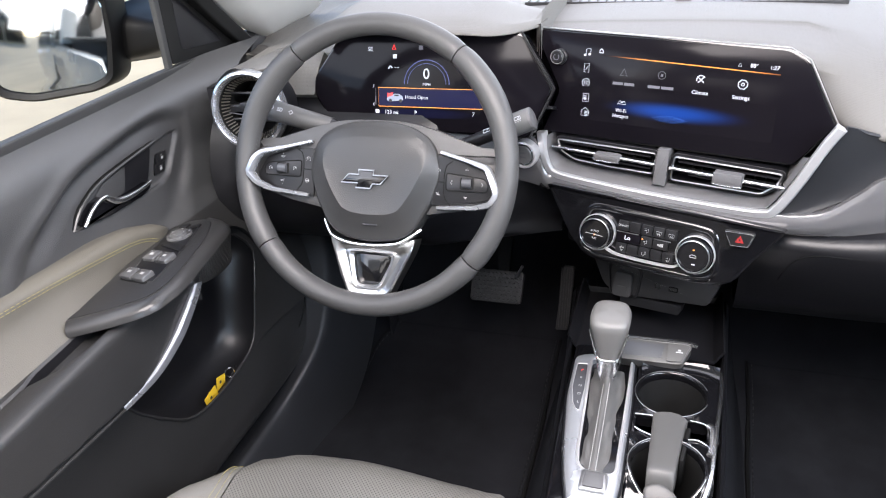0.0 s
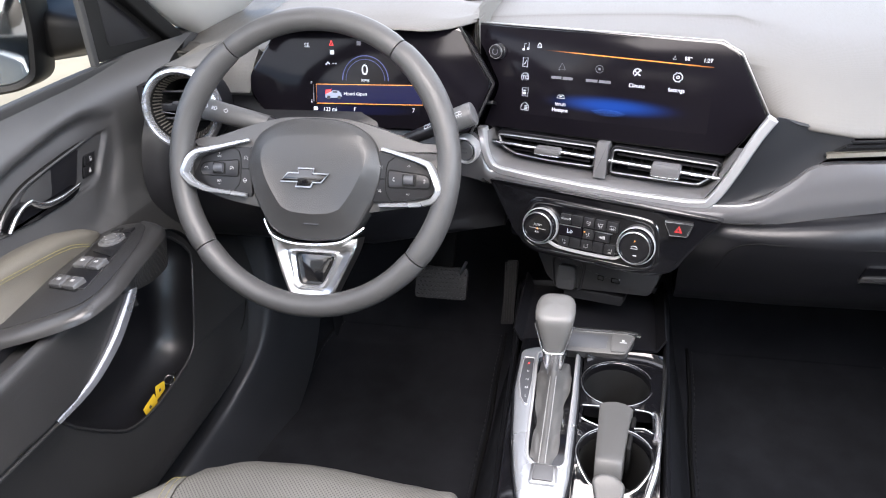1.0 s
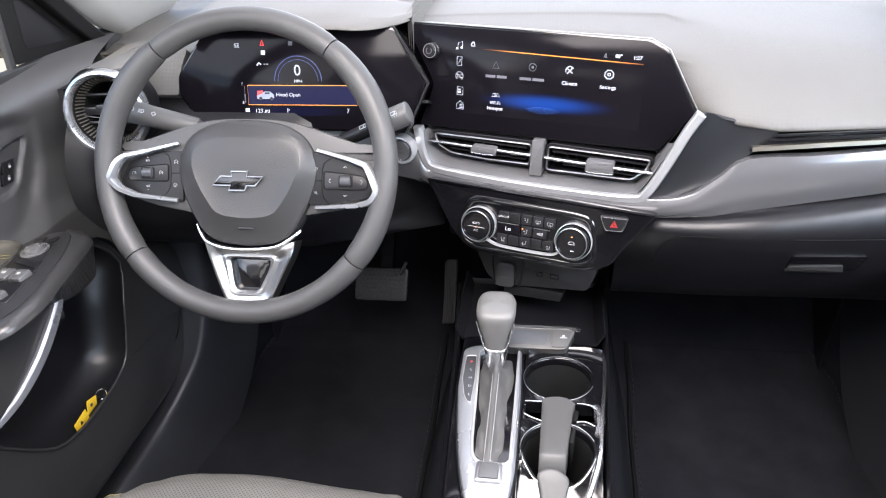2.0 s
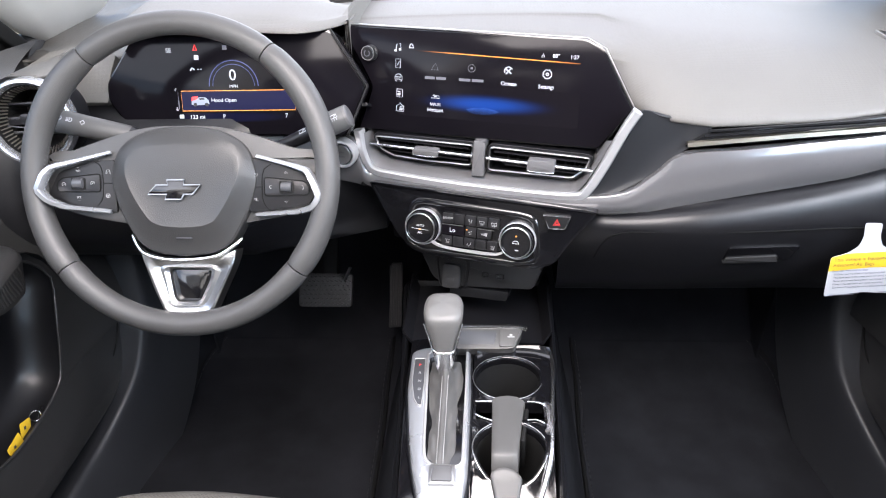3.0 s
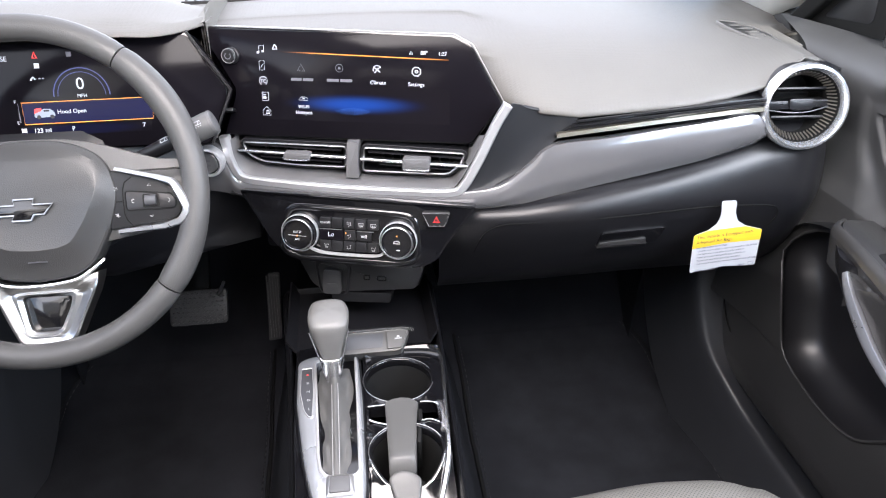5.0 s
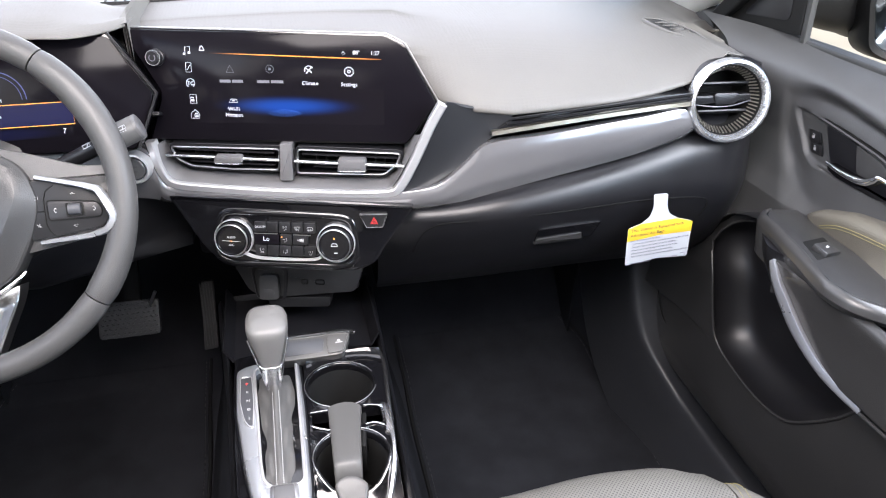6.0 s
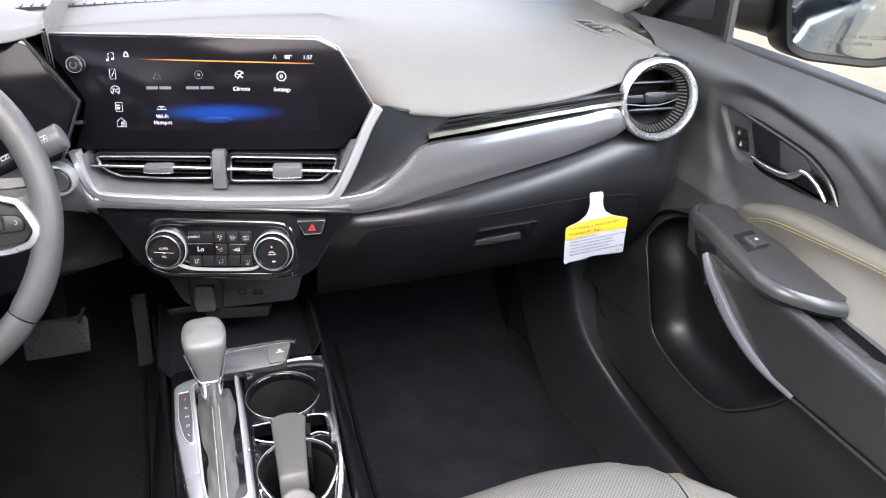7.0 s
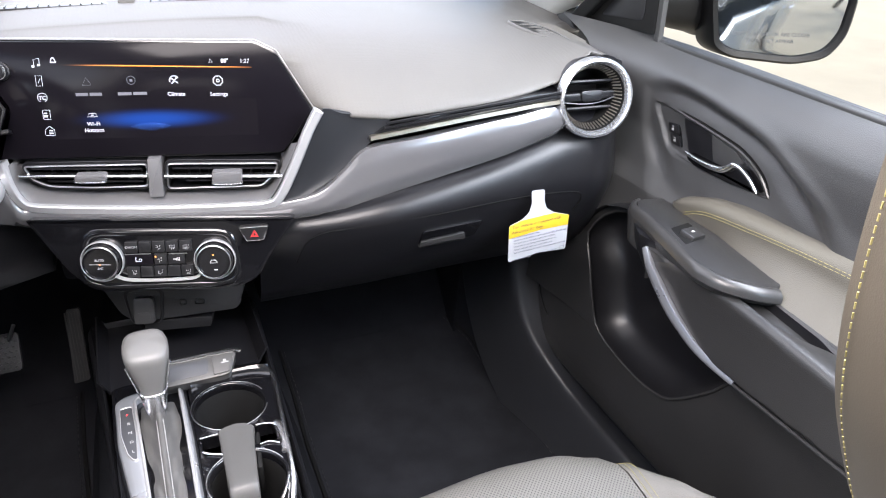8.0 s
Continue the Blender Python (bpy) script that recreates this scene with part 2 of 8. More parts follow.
def skin(rows, bm=None, thick=0.0):
    """A sheet over rows of points; thick gives it a back."""
    bm = bm or bmesh.new()
    vs = [[bm.verts.new(p) for p in row] for row in rows]
    fs = []
    for a, b in zip(vs, vs[1:]):
        for j in range(len(a) - 1):
            fs.append(bm.faces.new((a[j], a[j + 1], b[j + 1], b[j])))
    if thick:
        bmesh.ops.recalc_face_normals(bm, faces=fs)
        bmesh.ops.solidify(bm, geom=fs, thickness=thick)
    return bm


def lines(bm, m, pts, w, h, closed=False):
    """A flat printed line of width w through (u, v) points, h proud."""
    return sweep([m @ Vector((*p[:2], h)) for p in pts], [(-w / 2, -0.0001), (w / 2, -0.0001), (w / 2, 0.0001), (-w / 2, 0.0001)], (m.to_3x3() @ Vector((0, 0, 1))), closed, bm)


def bar(bm, m, u, v, w, h, n=0.0, t=0.0003):
    return block((w, h, t), m @ Matrix.Translation((u, v, n)), 0, bm)


def words(text, size, m, material, parent, name="lettering", align="CENTER"):
    """Letters as a thin mesh on the plane m."""
    cu = bpy.data.curves.new(name, "FONT")
    cu.body, cu.size, cu.align_x, cu.align_y, cu.extrude, cu.resolution_u = text, size, align, "CENTER", 0.0001, 3
    tmp = bpy.data.objects.new(name, cu)
    me = bpy.data.meshes.new_from_object(tmp)
    bpy.data.objects.remove(tmp)
    me.transform(m)
    me.name = name
    me.materials.clear()
    me.materials.append(material)
    ob = new(name, me)
    ob.parent = parent
    ob.matrix_parent_inverse = Matrix.Translation(-parent.location)
    return ob


def face(x, y, z, yaw=0, lean=0):
    """A plane that faces the cabin: u right, v up, n towards the seats."""
    return pose(x, y, z, 90 - lean, 0, yaw)


def sh(m, u, v, n=0.0):
    return m @ Matrix.Translation((u, v, n))


def lerp(pairs, x):
    """Looks x up in a table of (x, y)."""
    if x <= pairs[0][0]:
        return pairs[0][1]
    for (a, p), (b, q) in zip(pairs, pairs[1:]):
        if x <= b:
            f = (x - a) / (b - a)
            f = f * f * (3 - 2 * f)
            return p + (q - p) * f
    return pairs[-1][1]


# ---- setting: ground, shell of the car ----
bm = bmesh.new()
bmesh.ops.create_grid(bm, x_segments=8, y_segments=8, size=400, matrix=pose(0, 0, -0.38))
single("ground", bm, CONCRETE, "pale sunlit concrete lot around the car", "ground", "structure")

bm = skin([[(x, y, z) for x in (-0.70, -0.2, 0.2, 0.70)] for y, z in ((-1.9, -0.012), (-0.6, -0.012), (0.32, -0.012), (0.38, -0.0084), (0.43, 0.0001), (0.48, 0.0136), (0.55, 0.041), (0.63, 0.12), (0.70, 0.25), (0.74, 0.45), (0.76, 0.74))], thick=0.02)
single("floor", bm, CARPET, "black carpeted floor and toe board of the car", "floor", "structure")
prof = [(-0.19, -0.01), (-0.165, 0.05), (-0.145, 0.16), (-0.11, 0.24), (0.11, 0.24), (0.145, 0.16), (0.165, 0.05), (0.19, -0.01)]
bm = skin([[(x, y, z) for x, z in prof] for y in (-1.2, -0.4, 0.1, 0.4, 0.72)], thick=0.01)
single("tunnel_carpet", bm, CARPET, "black carpet over the centre tunnel", "carpet", "structure")

# unseen roof, rear wall and pillars close the cabin behind the camera against light
bm = bmesh.new()
for xs_, ys_ in (((-0.60, -0.45, -0.32), (-2.0, -1.2, -0.6, -0.25, 0.03)), ((0.32, 0.45, 0.60), (-2.0, -1.2, -0.6, -0.25, 0.03)), ((-0.32, 0, 0.32), (-0.22, -0.12, 0.03)), ((-0.32, 0, 0.32), (-2.0, -1.4, -0.78))):
    skin([[(x, y, 1.21 + 0.04 * (1 - (x / 0.6) ** 2) - 0.05 * max(0, (y + 0.25) / 0.25)) for x in xs_] for y in ys_], bm)
bmesh.ops.solidify(bm, geom=bm.faces[:], thickness=0.03)
single("ceiling", bm, HEADLINER, "pale grey fabric headliner with an assumed sunroof opening", "headliner", "structure")
# opaque pane, added out of view to stop the sun above the opening
single("sun_block_pane", block((0.78, 0.86, 0.008), pose(0, -0.58, 1.285), 0.002), GLOSS, "unseen opaque dark pane that keeps the sun out of the roof opening", "sunroof", "structure")
# solid up to the roof, so that no rear window reflects in the screens
bm = block((1.44, 0.06, 1.25), pose(0, -2.0, 0.60), 0.01)
single("wall_rear", bm, BLACK, "unseen dark panel that closes the rear of the cabin", "wall", "structure")
for s in (-1, 1):
    bm = block((0.06, 1.15, 0.74), pose(s * 0.745, -1.42, 0.36), 0.01)
    single("wall_side", bm, DOORSKIN, "dark inner panel of the rear door", "wall", "structure")
    rows = [[(s * (0.80 + 0.05 * math.sin(math.pi * k / 8) - 0.02 * max(0, -1.9 - y)), y, -0.25 + 1.02 * k / 8) for k in range(9)] for y in (-0.94, -1.3, -1.7, -2.1, -2.5)]
    side = single("rear_body_side", skin(rows, thick=0.01), BODY, "pale painted rear side of the car", "car side", "structure", sharp=60)
    part("outer_handle", sweep(smooth([(s * 0.84, -1.55, 0.58), (s * 0.868, -1.58, 0.585), (s * 0.868, -1.70, 0.59), (s * 0.84, -1.73, 0.595)], 4), circle(0.012, 8), (0, 0, 1)), CHROME, side, "chrome outer door handle")
    part("rear_glass", skin([[(s * 0.80, y, 0.785), (s * 0.76, y, 0.98), (s * 0.68, y, 1.18)] for y in (-0.94, -1.5, -2.2)], thick=0.004), GLOSS, side, "dark tinted rear side glass")
    part("belt_moulding", sweep([(s * 0.808, -0.94, 0.778), (s * 0.808, -2.4, 0.80)], [(-0.012, -0.012), (0.012, -0.012), (0.012, 0.012), (-0.012, 0.012)], (0, 0, 1)), CHROME, side)
    bm = sweep([(s * 0.73, -0.86, 0.70), (s * 0.68, -0.88, 0.98), (s * 0.60, -0.9, 1.22)], rounded([(-0.05, -0.025), (0.05, -0.025), (0.05, 0.025), (-0.05, 0.025)], 0.015), (0, 1, 0))
    single("pillar_trim", bm, HEADLINER, "pale grey centre pillar trim", "pillar trim", "structure")
    bm = sweep([(s * 0.72, -1.98, 0.75), (s * 0.66, -1.98, 0.98), (s * 0.58, -1.98, 1.22)], rounded([(-0.08, -0.03), (0.08, -0.03), (0.08, 0.03), (-0.08, 0.03)], 0.015), (0, 1, 0))
    single("pillar_trim", bm, HEADLINER, "pale grey rear pillar trim", "pillar trim", "structure")
    bm = sweep([(s * 0.61, -2.0, 1.205), (s * 0.62, -1.0, 1.205), (s * 0.61, -0.3, 1.19), (s * 0.60, -0.02, 1.15)], rounded([(-0.03, -0.03), (0.03, -0.03), (0.03, 0.03), (-0.03, 0.03)], 0.02), (0, 0, 1))
    single("roof_rail_trim", bm, HEADLINER, "pale grey headliner edge above the door", "roof trim", "structure")
    # windscreen pillar, broad at its foot on the dashboard
    outer_edge = smooth([(0.722, 0.44, 0.735), (0.715, 0.36, 0.775), (0.70, 0.25, 0.85), (0.66, 0.06, 1.0), (0.60, -0.08, 1.17)], 6)
    inner_edge = smooth([(0.715, 0.52, 0.742), (0.655, 0.53, 0.785), (0.60, 0.43, 0.86), (0.555, 0.20, 1.01), (0.50, -0.02, 1.18)], 6)
    rows = []
    for a, b in zip(outer_edge, inner_edge):
        out = Vector((-0.25, -0.6, 0.1)) * 0.035
        rows.append([Vector((s * q.x, q.y, q.z)) for q in (a + Vector((0.03, 0.02, 0)), a, a.lerp(b, 0.25) + out * 0.8, a.lerp(b, 0.5) + out, a.lerp(b, 0.8) + out * 0.5, b)])
    pil = single("pillar_trim", skin(rows, thick=0.004), HEADLINER, "pale grey windscreen pillar trim with a speaker grille", "pillar trim", "structure", sharp=60)
    def on_pillar(fr, fc):
        i = min(int(fr), len(outer_edge) - 2)
        a = outer_edge[i].lerp(outer_edge[i + 1], fr - i)
        b = inner_edge[i].lerp(inner_edge[i + 1], fr - i)
        q = a.lerp(b, fc) + Vector((-0.25, -0.6, 0.1)) * 0.035 * (1 - abs(fc - 0.5) * 1.0) + Vector((-0.001, -0.003, 0.001))
        return Vector((s * q.x, q.y, q.z))

    bm = bmesh.new()
    for k in (1.0, 1.12):
        rod([on_pillar(7.6 + 2.6 * k * math.sin(a), 0.50 + 0.20 * k * math.cos(a)) for a in [i * math.pi / 14 for i in range(29)]], 0.0009, bm, 5)
    for i in range(-8, 9):
        w = 0.20 * math.sqrt(max(0, 1 - (i / 9) ** 2))
        rod([on_pillar(7.6 + i * 0.28, 0.50 + w * j / 4) for j in range(-4, 5)], 0.0006, bm, 4)
    tagged(part("speaker_grille", bm, HEADLINER, pil, "pale ribbed speaker grille"), kind="stuff")
    # filler block, added to hide the bright gap between door and dash
    single("door_gap_filler", block((0.05, 0.14, 0.10), pose(s * 0.742, 0.43, 0.705), 0.01), RUBBER, "black filler block that closes the gap between door and dash", "seal", "structure")
    # unseen front wing, added to keep outside light from leaking into the footwell
    bm = block((0.05, 0.84, 0.95), pose(s * 0.80, 0.845, 0.20), 0.01)
    single("front_wing", bm, BODY, "unseen pale front wing that closes the footwell", "car wing", "structure")

# ---- dashboard ----
dash = thing("dashboard", (0, 0.4, 0.3), "grey soft-touch dashboard with silver trim and black lower panels", "dashboard")


def crown(x):
    return 0.787 - 0.038 * (abs(x) / 0.62) ** 2


def pad_row(x, lip, zlip):
    """The top pad's section from the windscreen to its rear lip."""
    c = crown(x)
    hood = max(0.0, zlip + 0.004 - c)
    d = c - zlip + hood
    up = lerp([(0.60, 0.0), (0.66, 0.012), (0.70, 0.030), (0.73, 0.045)], abs(x))
    lip = min(lip, 0.36)
    if lip > 0.19:
        far = max(0.35, lip + 0.03)
        return [(x, 0.82, c - 0.02 + 1.2 * up), (x, 0.62, c - 0.003 + up), (x, max(0.46, far + 0.03), c + 0.5 * up), (x, far + 0.02, c - 0.03 * d), (x, far, c - 0.10 * d), (x, lip + 0.025, c - 0.27 * d), (x, lip + 0.015, c - 0.52 * d), (x, lip + 0.006, c - 0.80 * d), (x, lip, zlip), (x, lip + 0.008, zlip - 0.006), (x, lip + 0.06, zlip - 0.010)]
    return [(x, 0.82, c - 0.02 + 1.2 * up), (x, 0.62, c - 0.003 + up), (x, 0.46, c + 0.5 * up), (x, 0.35, c - 0.03 * d), (x, lip + 0.15, c + 0.3 * hood - 0.10 * d), (x, lip + 0.09, c + 0.6 * hood - 0.27 * d), (x, lip + 0.045, c + 0.9 * hood - 0.52 * d), (x, lip + 0.012, c + hood - 0.80 * d), (x, lip, zlip), (x, lip + 0.012, zlip - 0.006), (x, lip + 0.06, zlip - 0.010)]


xs = [-0.73, -0.70, -0.684, -0.676, -0.670, -0.664, -0.658, -0.652, -0.64, -0.62, -0.6, -0.575, -0.558, -0.552, -0.546, -0.540, -0.52, -0.50, -0.45, -0.3, -0.19, -0.1, 0.0, 0.08, 0.14, 0.18, 0.21, 0.25, 0.3, 0.35, 0.4, 0.45, 0.5, 0.55, 0.6, 0.62, 0.64, 0.652, 0.658, 0.664, 0.670, 0.676, 0.684, 0.70, 0.73]
rows = []
for x in xs:
    lip = lerp([(-0.73, 0.37), (-0.70, 0.35), (-0.678, 0.33), (-0.664, 0.22), (-0.652, 0.14), (-0.60, 0.118), (-0.558, 0.11), (-0.540, 0.25), (-0.19, 0.26), (0.13, 0.25), (0.25, 0.118), (0.53, 0.114), (0.57, 0.121), (0.63, 0.121), (0.652, 0.14), (0.664, 0.22), (0.678, 0.33), (0.70, 0.35), (0.73, 0.37)], x)
    zl = lerp([(-0.73, 0.725), (-0.66, 0.732), (-0.60, 0.768), (-0.56, 0.768), (-0.53, 0.74), (-0.48, 0.74), (0.05, 0.74), (0.21, 0.705), (0.3, 0.692), (0.42, 0.697), (0.54, 0.711), (0.575, 0.745), (0.60, 0.7535), (0.63, 0.746), (0.655, 0.732), (0.73, 0.725)], x)
    rows.append(smooth(pad_row(x, lip, zl), 4))
part("top_pad", skin(rows, thick=0.004), PAD, dash, "grey grained soft top pad", 60)

# brow over the instrument cluster
rows = []
for i in range(31):
    x = -0.492 + 0.314 * i / 30
    f = min(1, max(0.55, (x + 0.545) / 0.085))
    f = f * f * (3 - 2 * f)
    g = min(1, max(0, (-0.178 - x) / 0.10))
    g = g * g * (3 - 2 * g)
    z = 0.752 + 0.062 * f - 0.006 * (1 - g)
    y = 0.150 + 0.018 * f + 0.075 * max(0, 1 - (-0.178 - x) / 0.07) ** 2
    c = crown(x)
    rows.append(smooth([(x, 0.56, c - 0.006), (x, 0.42, c + 0.010 * f * g), (x, 0.32, c + (z + 0.014 * g - c) * f), (x, max(0.22, y + 0.03), z + 0.010 * g), (x, y + 0.012, z), (x, y, z - 0.006), (x, y + 0.006, z - 0.010), (x, y + 0.06, z - 0.012)], 4))
for end in (rows[-1],):
    rows.append([Vector((q.x, q.y, min(q.z, crown(q.x)) - 0.03)) for q in end])
part("cluster_brow", skin(rows, thick=0.003), PAD, dash, "grey grained brow over the instruments", 60)
BS = face(0, 0.185, 0.71, 0, 35)
part("brow_cheek", slab(rounded([(-0.60, 0.0), (-0.512, 0.0), (-0.512, 0.016), (-0.511, 0.043), (-0.505, 0.068), (-0.535, 0.080), (-0.585, 0.070)], 0.003), -0.02, 0.0, BS, 0.002), PAD, dash, "grey cheek beside the instruments")
part("cluster_shelf", block((0.22, 0.08, 0.02), pose(-0.53, 0.215, 0.648), 0.008), BLACK, dash)

def even(pairs, x):
    """Looks x up on a rounded line through the pairs."""
    line = smooth([(a, b, 0.0) for a, b in pairs], 8)
    return float(np.interp(x, [p.x for p in line], [p.y for p in line]))


# lower face, passenger side: one rounded black panel that tucks under the dash
def lower_face(x):
    """The passenger panel's section, from the blade down and under."""
    e = max(0, (x - 0.60) / 0.075) ** 2
    b = max(0, (0.30 - x) / 0.18) ** 1.5
    zt = even([(0.12, 0.559), (0.2, 0.567), (0.28, 0.581), (0.36, 0.596), (0.44, 0.612), (0.52, 0.631), (0.57, 0.643), (0.62, 0.648), (0.68, 0.648)], x)
    zs = even([(0.12, 0.538), (0.2, 0.546), (0.35, 0.5550), (0.47, 0.5595), (0.57, 0.5580), (0.68, 0.552)], x)
    d = 0.05 * e + 0.045 * b
    return [(x, 0.20, zt + 0.03), (x, 0.140 + d, zt + 0.012), (x, 0.116 + d, zt - 0.004), (x, 0.101 + d, zt - 0.30 * (zt - zs)), (x, 0.0935 + d, zt - 0.72 * (zt - zs)), (x, 0.0945 + d, zs - 0.004), (x, 0.1030 + d, zs - 0.030), (x, 0.125 + d, zs - 0.075), (x, 0.168 + 0.6 * d, zs - 0.125), (x, 0.240, 0.398), (x, 0.50, 0.41), (x, 0.7, 0.46)]


rows = [smooth(lower_face(0.12 + 0.555 * i / 37), 5) for i in range(38)]
part("passenger_panel", skin(rows, thick=0.004), BLACK, dash, "black grained rounded lower dash", 60)
# driver side knee panel
rows = []
for x in (-0.68, -0.6, -0.5, -0.4, -0.34, -0.3, -0.26, -0.22, -0.18, -0.15):
    e = max(0, (x + 0.34) / 0.19) * 4.6
    rows.append(smooth([(x, 0.20, 0.70), (x, 0.15 + 0.03 * e, 0.66), (x, 0.125 + 0.035 * e, 0.60), (x, 0.132 + 0.035 * e, 0.545), (x, 0.165 + 0.03 * e, 0.492), (x, 0.225 + 0.015 * e, 0.462), (x, 0.50, 0.45), (x, 0.7, 0.46)], 4))
part("knee_panel", skin(rows, thick=0.004), BLACK, dash, "black grained knee panel", 60)
bm = rod([(-0.6, 0.1495, 0.507), (-0.35, 0.1495, 0.507)], 0.0012)
part("knee_panel_seam", bm, DARKGREY, dash)
# dark column trim behind the stack
part("stack_body", block((0.27, 0.10, 0.33), pose(0.0, 0.30, 0.605, 0, 0, -15), 0.01), BLACK, dash)

# silver blade that runs from the start button to the passenger's vent
cols = []
ST = face(0, 0.17, 0.62, -15, 0)
for u, vt, vb in ((-0.240, 0.004, -0.036), (-0.222, 0.020, -0.0462), (-0.20, 0.025, -0.0478), (-0.182, 0.024, -0.0500), (-0.165, -0.024, -0.0545), (-0.13, -0.031, -0.0575), (-0.06, -0.034, -0.0610), (0.02, -0.034, -0.0630), (0.09, -0.034, -0.0630), (0.135, -0.033, -0.0615)):
    a, b = ST @ Vector((u, vt, 0.004)), ST @ Vector((u, vb, 0.0))
    cols.append((a, b))
PW = face(0.4, 0.11, 0.66, -3, 0)
for u, vt, vb in ((-0.205, -0.062, -0.0955), (-0.165, -0.033, -0.0890), (-0.133, -0.006, -0.0815), (-0.060, 0.0015, -0.0655), (0.020, 0.0115, -0.0485), (0.080, 0.0190, -0.0345), (0.136, 0.0262, -0.0170), (0.153, 0.0040, -0.0080)):
    cols.append((PW @ Vector((u, vt, 0.004)), PW @ Vector((u, vb, 0.0))))
rows = []
for a, b in zip(smooth([c[0] for c in cols], 4), smooth([c[1] for c in cols], 4)):
    h = min(0.0075, (a - b).length * 0.20)
    back = Vector((0, 0.012, 0))
    out = Vector((0, -1, 0))
    rows.append([a + back, a, a * 0.8 + b * 0.2 + out * h * 0.75, a * 0.5 + b * 0.5 + out * h, a * 0.2 + b * 0.8 + out * h * 0.75, b, b + back])
blade = part("silver_blade", skin(rows), SILVER, dash, "glossy silver-painted trim blade", 50)
# rows of small raised dots that fade out along the blade's far end
bm = bmesh.new()
for i in range(15):
    for j in range(9):
        f = 0.72 + 0.25 * i / 14 + 0.006 * (j % 2)
        k = int(f * (len(rows) - 1))
        q0, q1 = rows[k], rows[min(k + 1, len(rows) - 1)]
        g = 0.08 + 0.62 * j / 8
        if j > 2 + i * 0.5:
            continue
        top_, low_ = q0[1].lerp(q1[1], f * (len(rows) - 1) - k), q0[5].lerp(q1[5], f * (len(rows) - 1) - k)
        p = top_.lerp(low_, g) + Vector((0, -0.0074 * math.sin(math.pi * min(1, max(0, g))) - 0.0002, 0))
        block((0.0011, 0.0004, 0.0007), Matrix.Translation(p), 0, bm)
tagged(part("blade_dots", bm, SILVER, blade, "fine raised dot pattern"), kind="stuff")

# slot above the blade with a champagne strip
bm = slab(rounded([(-0.134, 0.004), (0.149, 0.028), (0.149, 0.0485), (0.10, 0.045), (-0.107, 0.0215)], 0.004), -0.03, 0.001, PW, 0.001)
part("slot", bm, GLOSS, dash)
bm = sweep(smooth([PW @ Vector(p) for p in ((-0.130, 0.0085, 0.003), (-0.02, 0.0205, 0.004), (0.07, 0.0292, 0.004), (0.108, 0.0330, 0.004), (0.146, 0.0335, 0.000))], 4), [(-0.004, -0.0027), (0.004, -0.0027), (0.003, 0.0027), (-0.004, 0.0027)], (0, 0, 1))
part("champagne_strip", bm, mat("champagne_metal", (0.50, 0.46, 0.38), 0.3, 1.0, vary=0.05), dash, "thin champagne metal strip")
for k in (0.014, 0.020):
    bm = sweep([PW @ Vector((-0.118 + k * 0.6, 0.006 + k, 0.002)), PW @ Vector((0.15, 0.028 + k * 0.95, 0.002))], [(-0.002, -0.0012), (0.002, -0.0012), (0.002, 0.0012), (-0.002, 0.0012)], (0, 0, 1))
    part("slot_rib", bm, BLACK, dash)

# defroster slots and the leaf-shaped side grilles on the pad
for x0, x1 in ((-0.25, -0.018), (0.035, 0.25)):
    M = pose((x0 + x1) / 2, 0.492, crown((x0 + x1) / 2) + 0.002)
    w = (x1 - x0) / 2
    slot = part("defroster_slot", slab(rounded([(-w, -0.010), (w, -0.010), (w * 0.97, 0.014), (-w * 0.97, 0.014)], 0.005), -0.01, 0.0, M, 0.001), EDGING, dash, "dark grey defroster slot")
    for i in range(16):
        part("slot_vane", block((0.002, 0.02, 0.003), sh(M, -w * 0.93 + i * w * 0.124, 0.002, 0.0005), 0), EDGING, slot)
part("pad_sensor", slab(rounded([(-0.012, -0.008), (0.012, -0.008), (0.012, 0.008), (-0.012, 0.008)], 0.003), -0.004, 0.004, pose(0.008, 0.492, crown(0) + 0.001), 0.002), PAD, dash)
for s in (-1, 1):
    M = pose(s * 0.600, 0.265, crown(0.60) - 0.0012, 2, s * 6.8, 0) @ Matrix.Diagonal((s, 1, 1, 1))
    leaf = rounded([(-0.030, 0.064), (0.005, 0.066), (0.022, 0.040), (0.029, 0.0), (0.022, -0.062), (0.004, -0.048), (-0.022, -0.020), (-0.030, 0.022)], 0.012, 4)
    g = part("side_grille", slab(leaf, -0.01, 0.002, M, 0.001), BLACK, dash, "leaf-shaped demister grille")
    part("grille_rim", frame_plate(inset(leaf, -0.002), inset(leaf, 0.0025), -0.006, 0.0035, M, 0.001), PAD, g)
    for i in range(6):
        v = 0.046 - i * 0.018
        part("grille_fin", slab([(-0.020 + i * 0.004, v - 0.010), (0.014 + i * 0.001, v + 0.010), (0.012 + i * 0.001, v - 0.004)], -0.002, 0.0036, M, 0.0005), PAD, g)

# dark cheek between the display and the blade
rows = []
left = smooth([ST @ Vector(p) for p in ((0.216, 0.094, -0.004), (0.195, 0.045, -0.004), (0.172, 0.002, -0.004), (0.158, -0.026, -0.004), (0.150, -0.036, -0.004))], 4)
right = smooth([Vector(p) for p in ((0.235, 0.122, 0.706), (0.300, 0.123, 0.688), (0.268, 0.124, 0.655), (0.228, 0.126, 0.618), (0.180, 0.128, 0.588))], 4)
for a, b in zip(left, right):
    rows.append([a.lerp(b, k / 4) + Vector((0, 0.004 * math.sin(math.pi * k / 4), 0)) for k in range(5)])
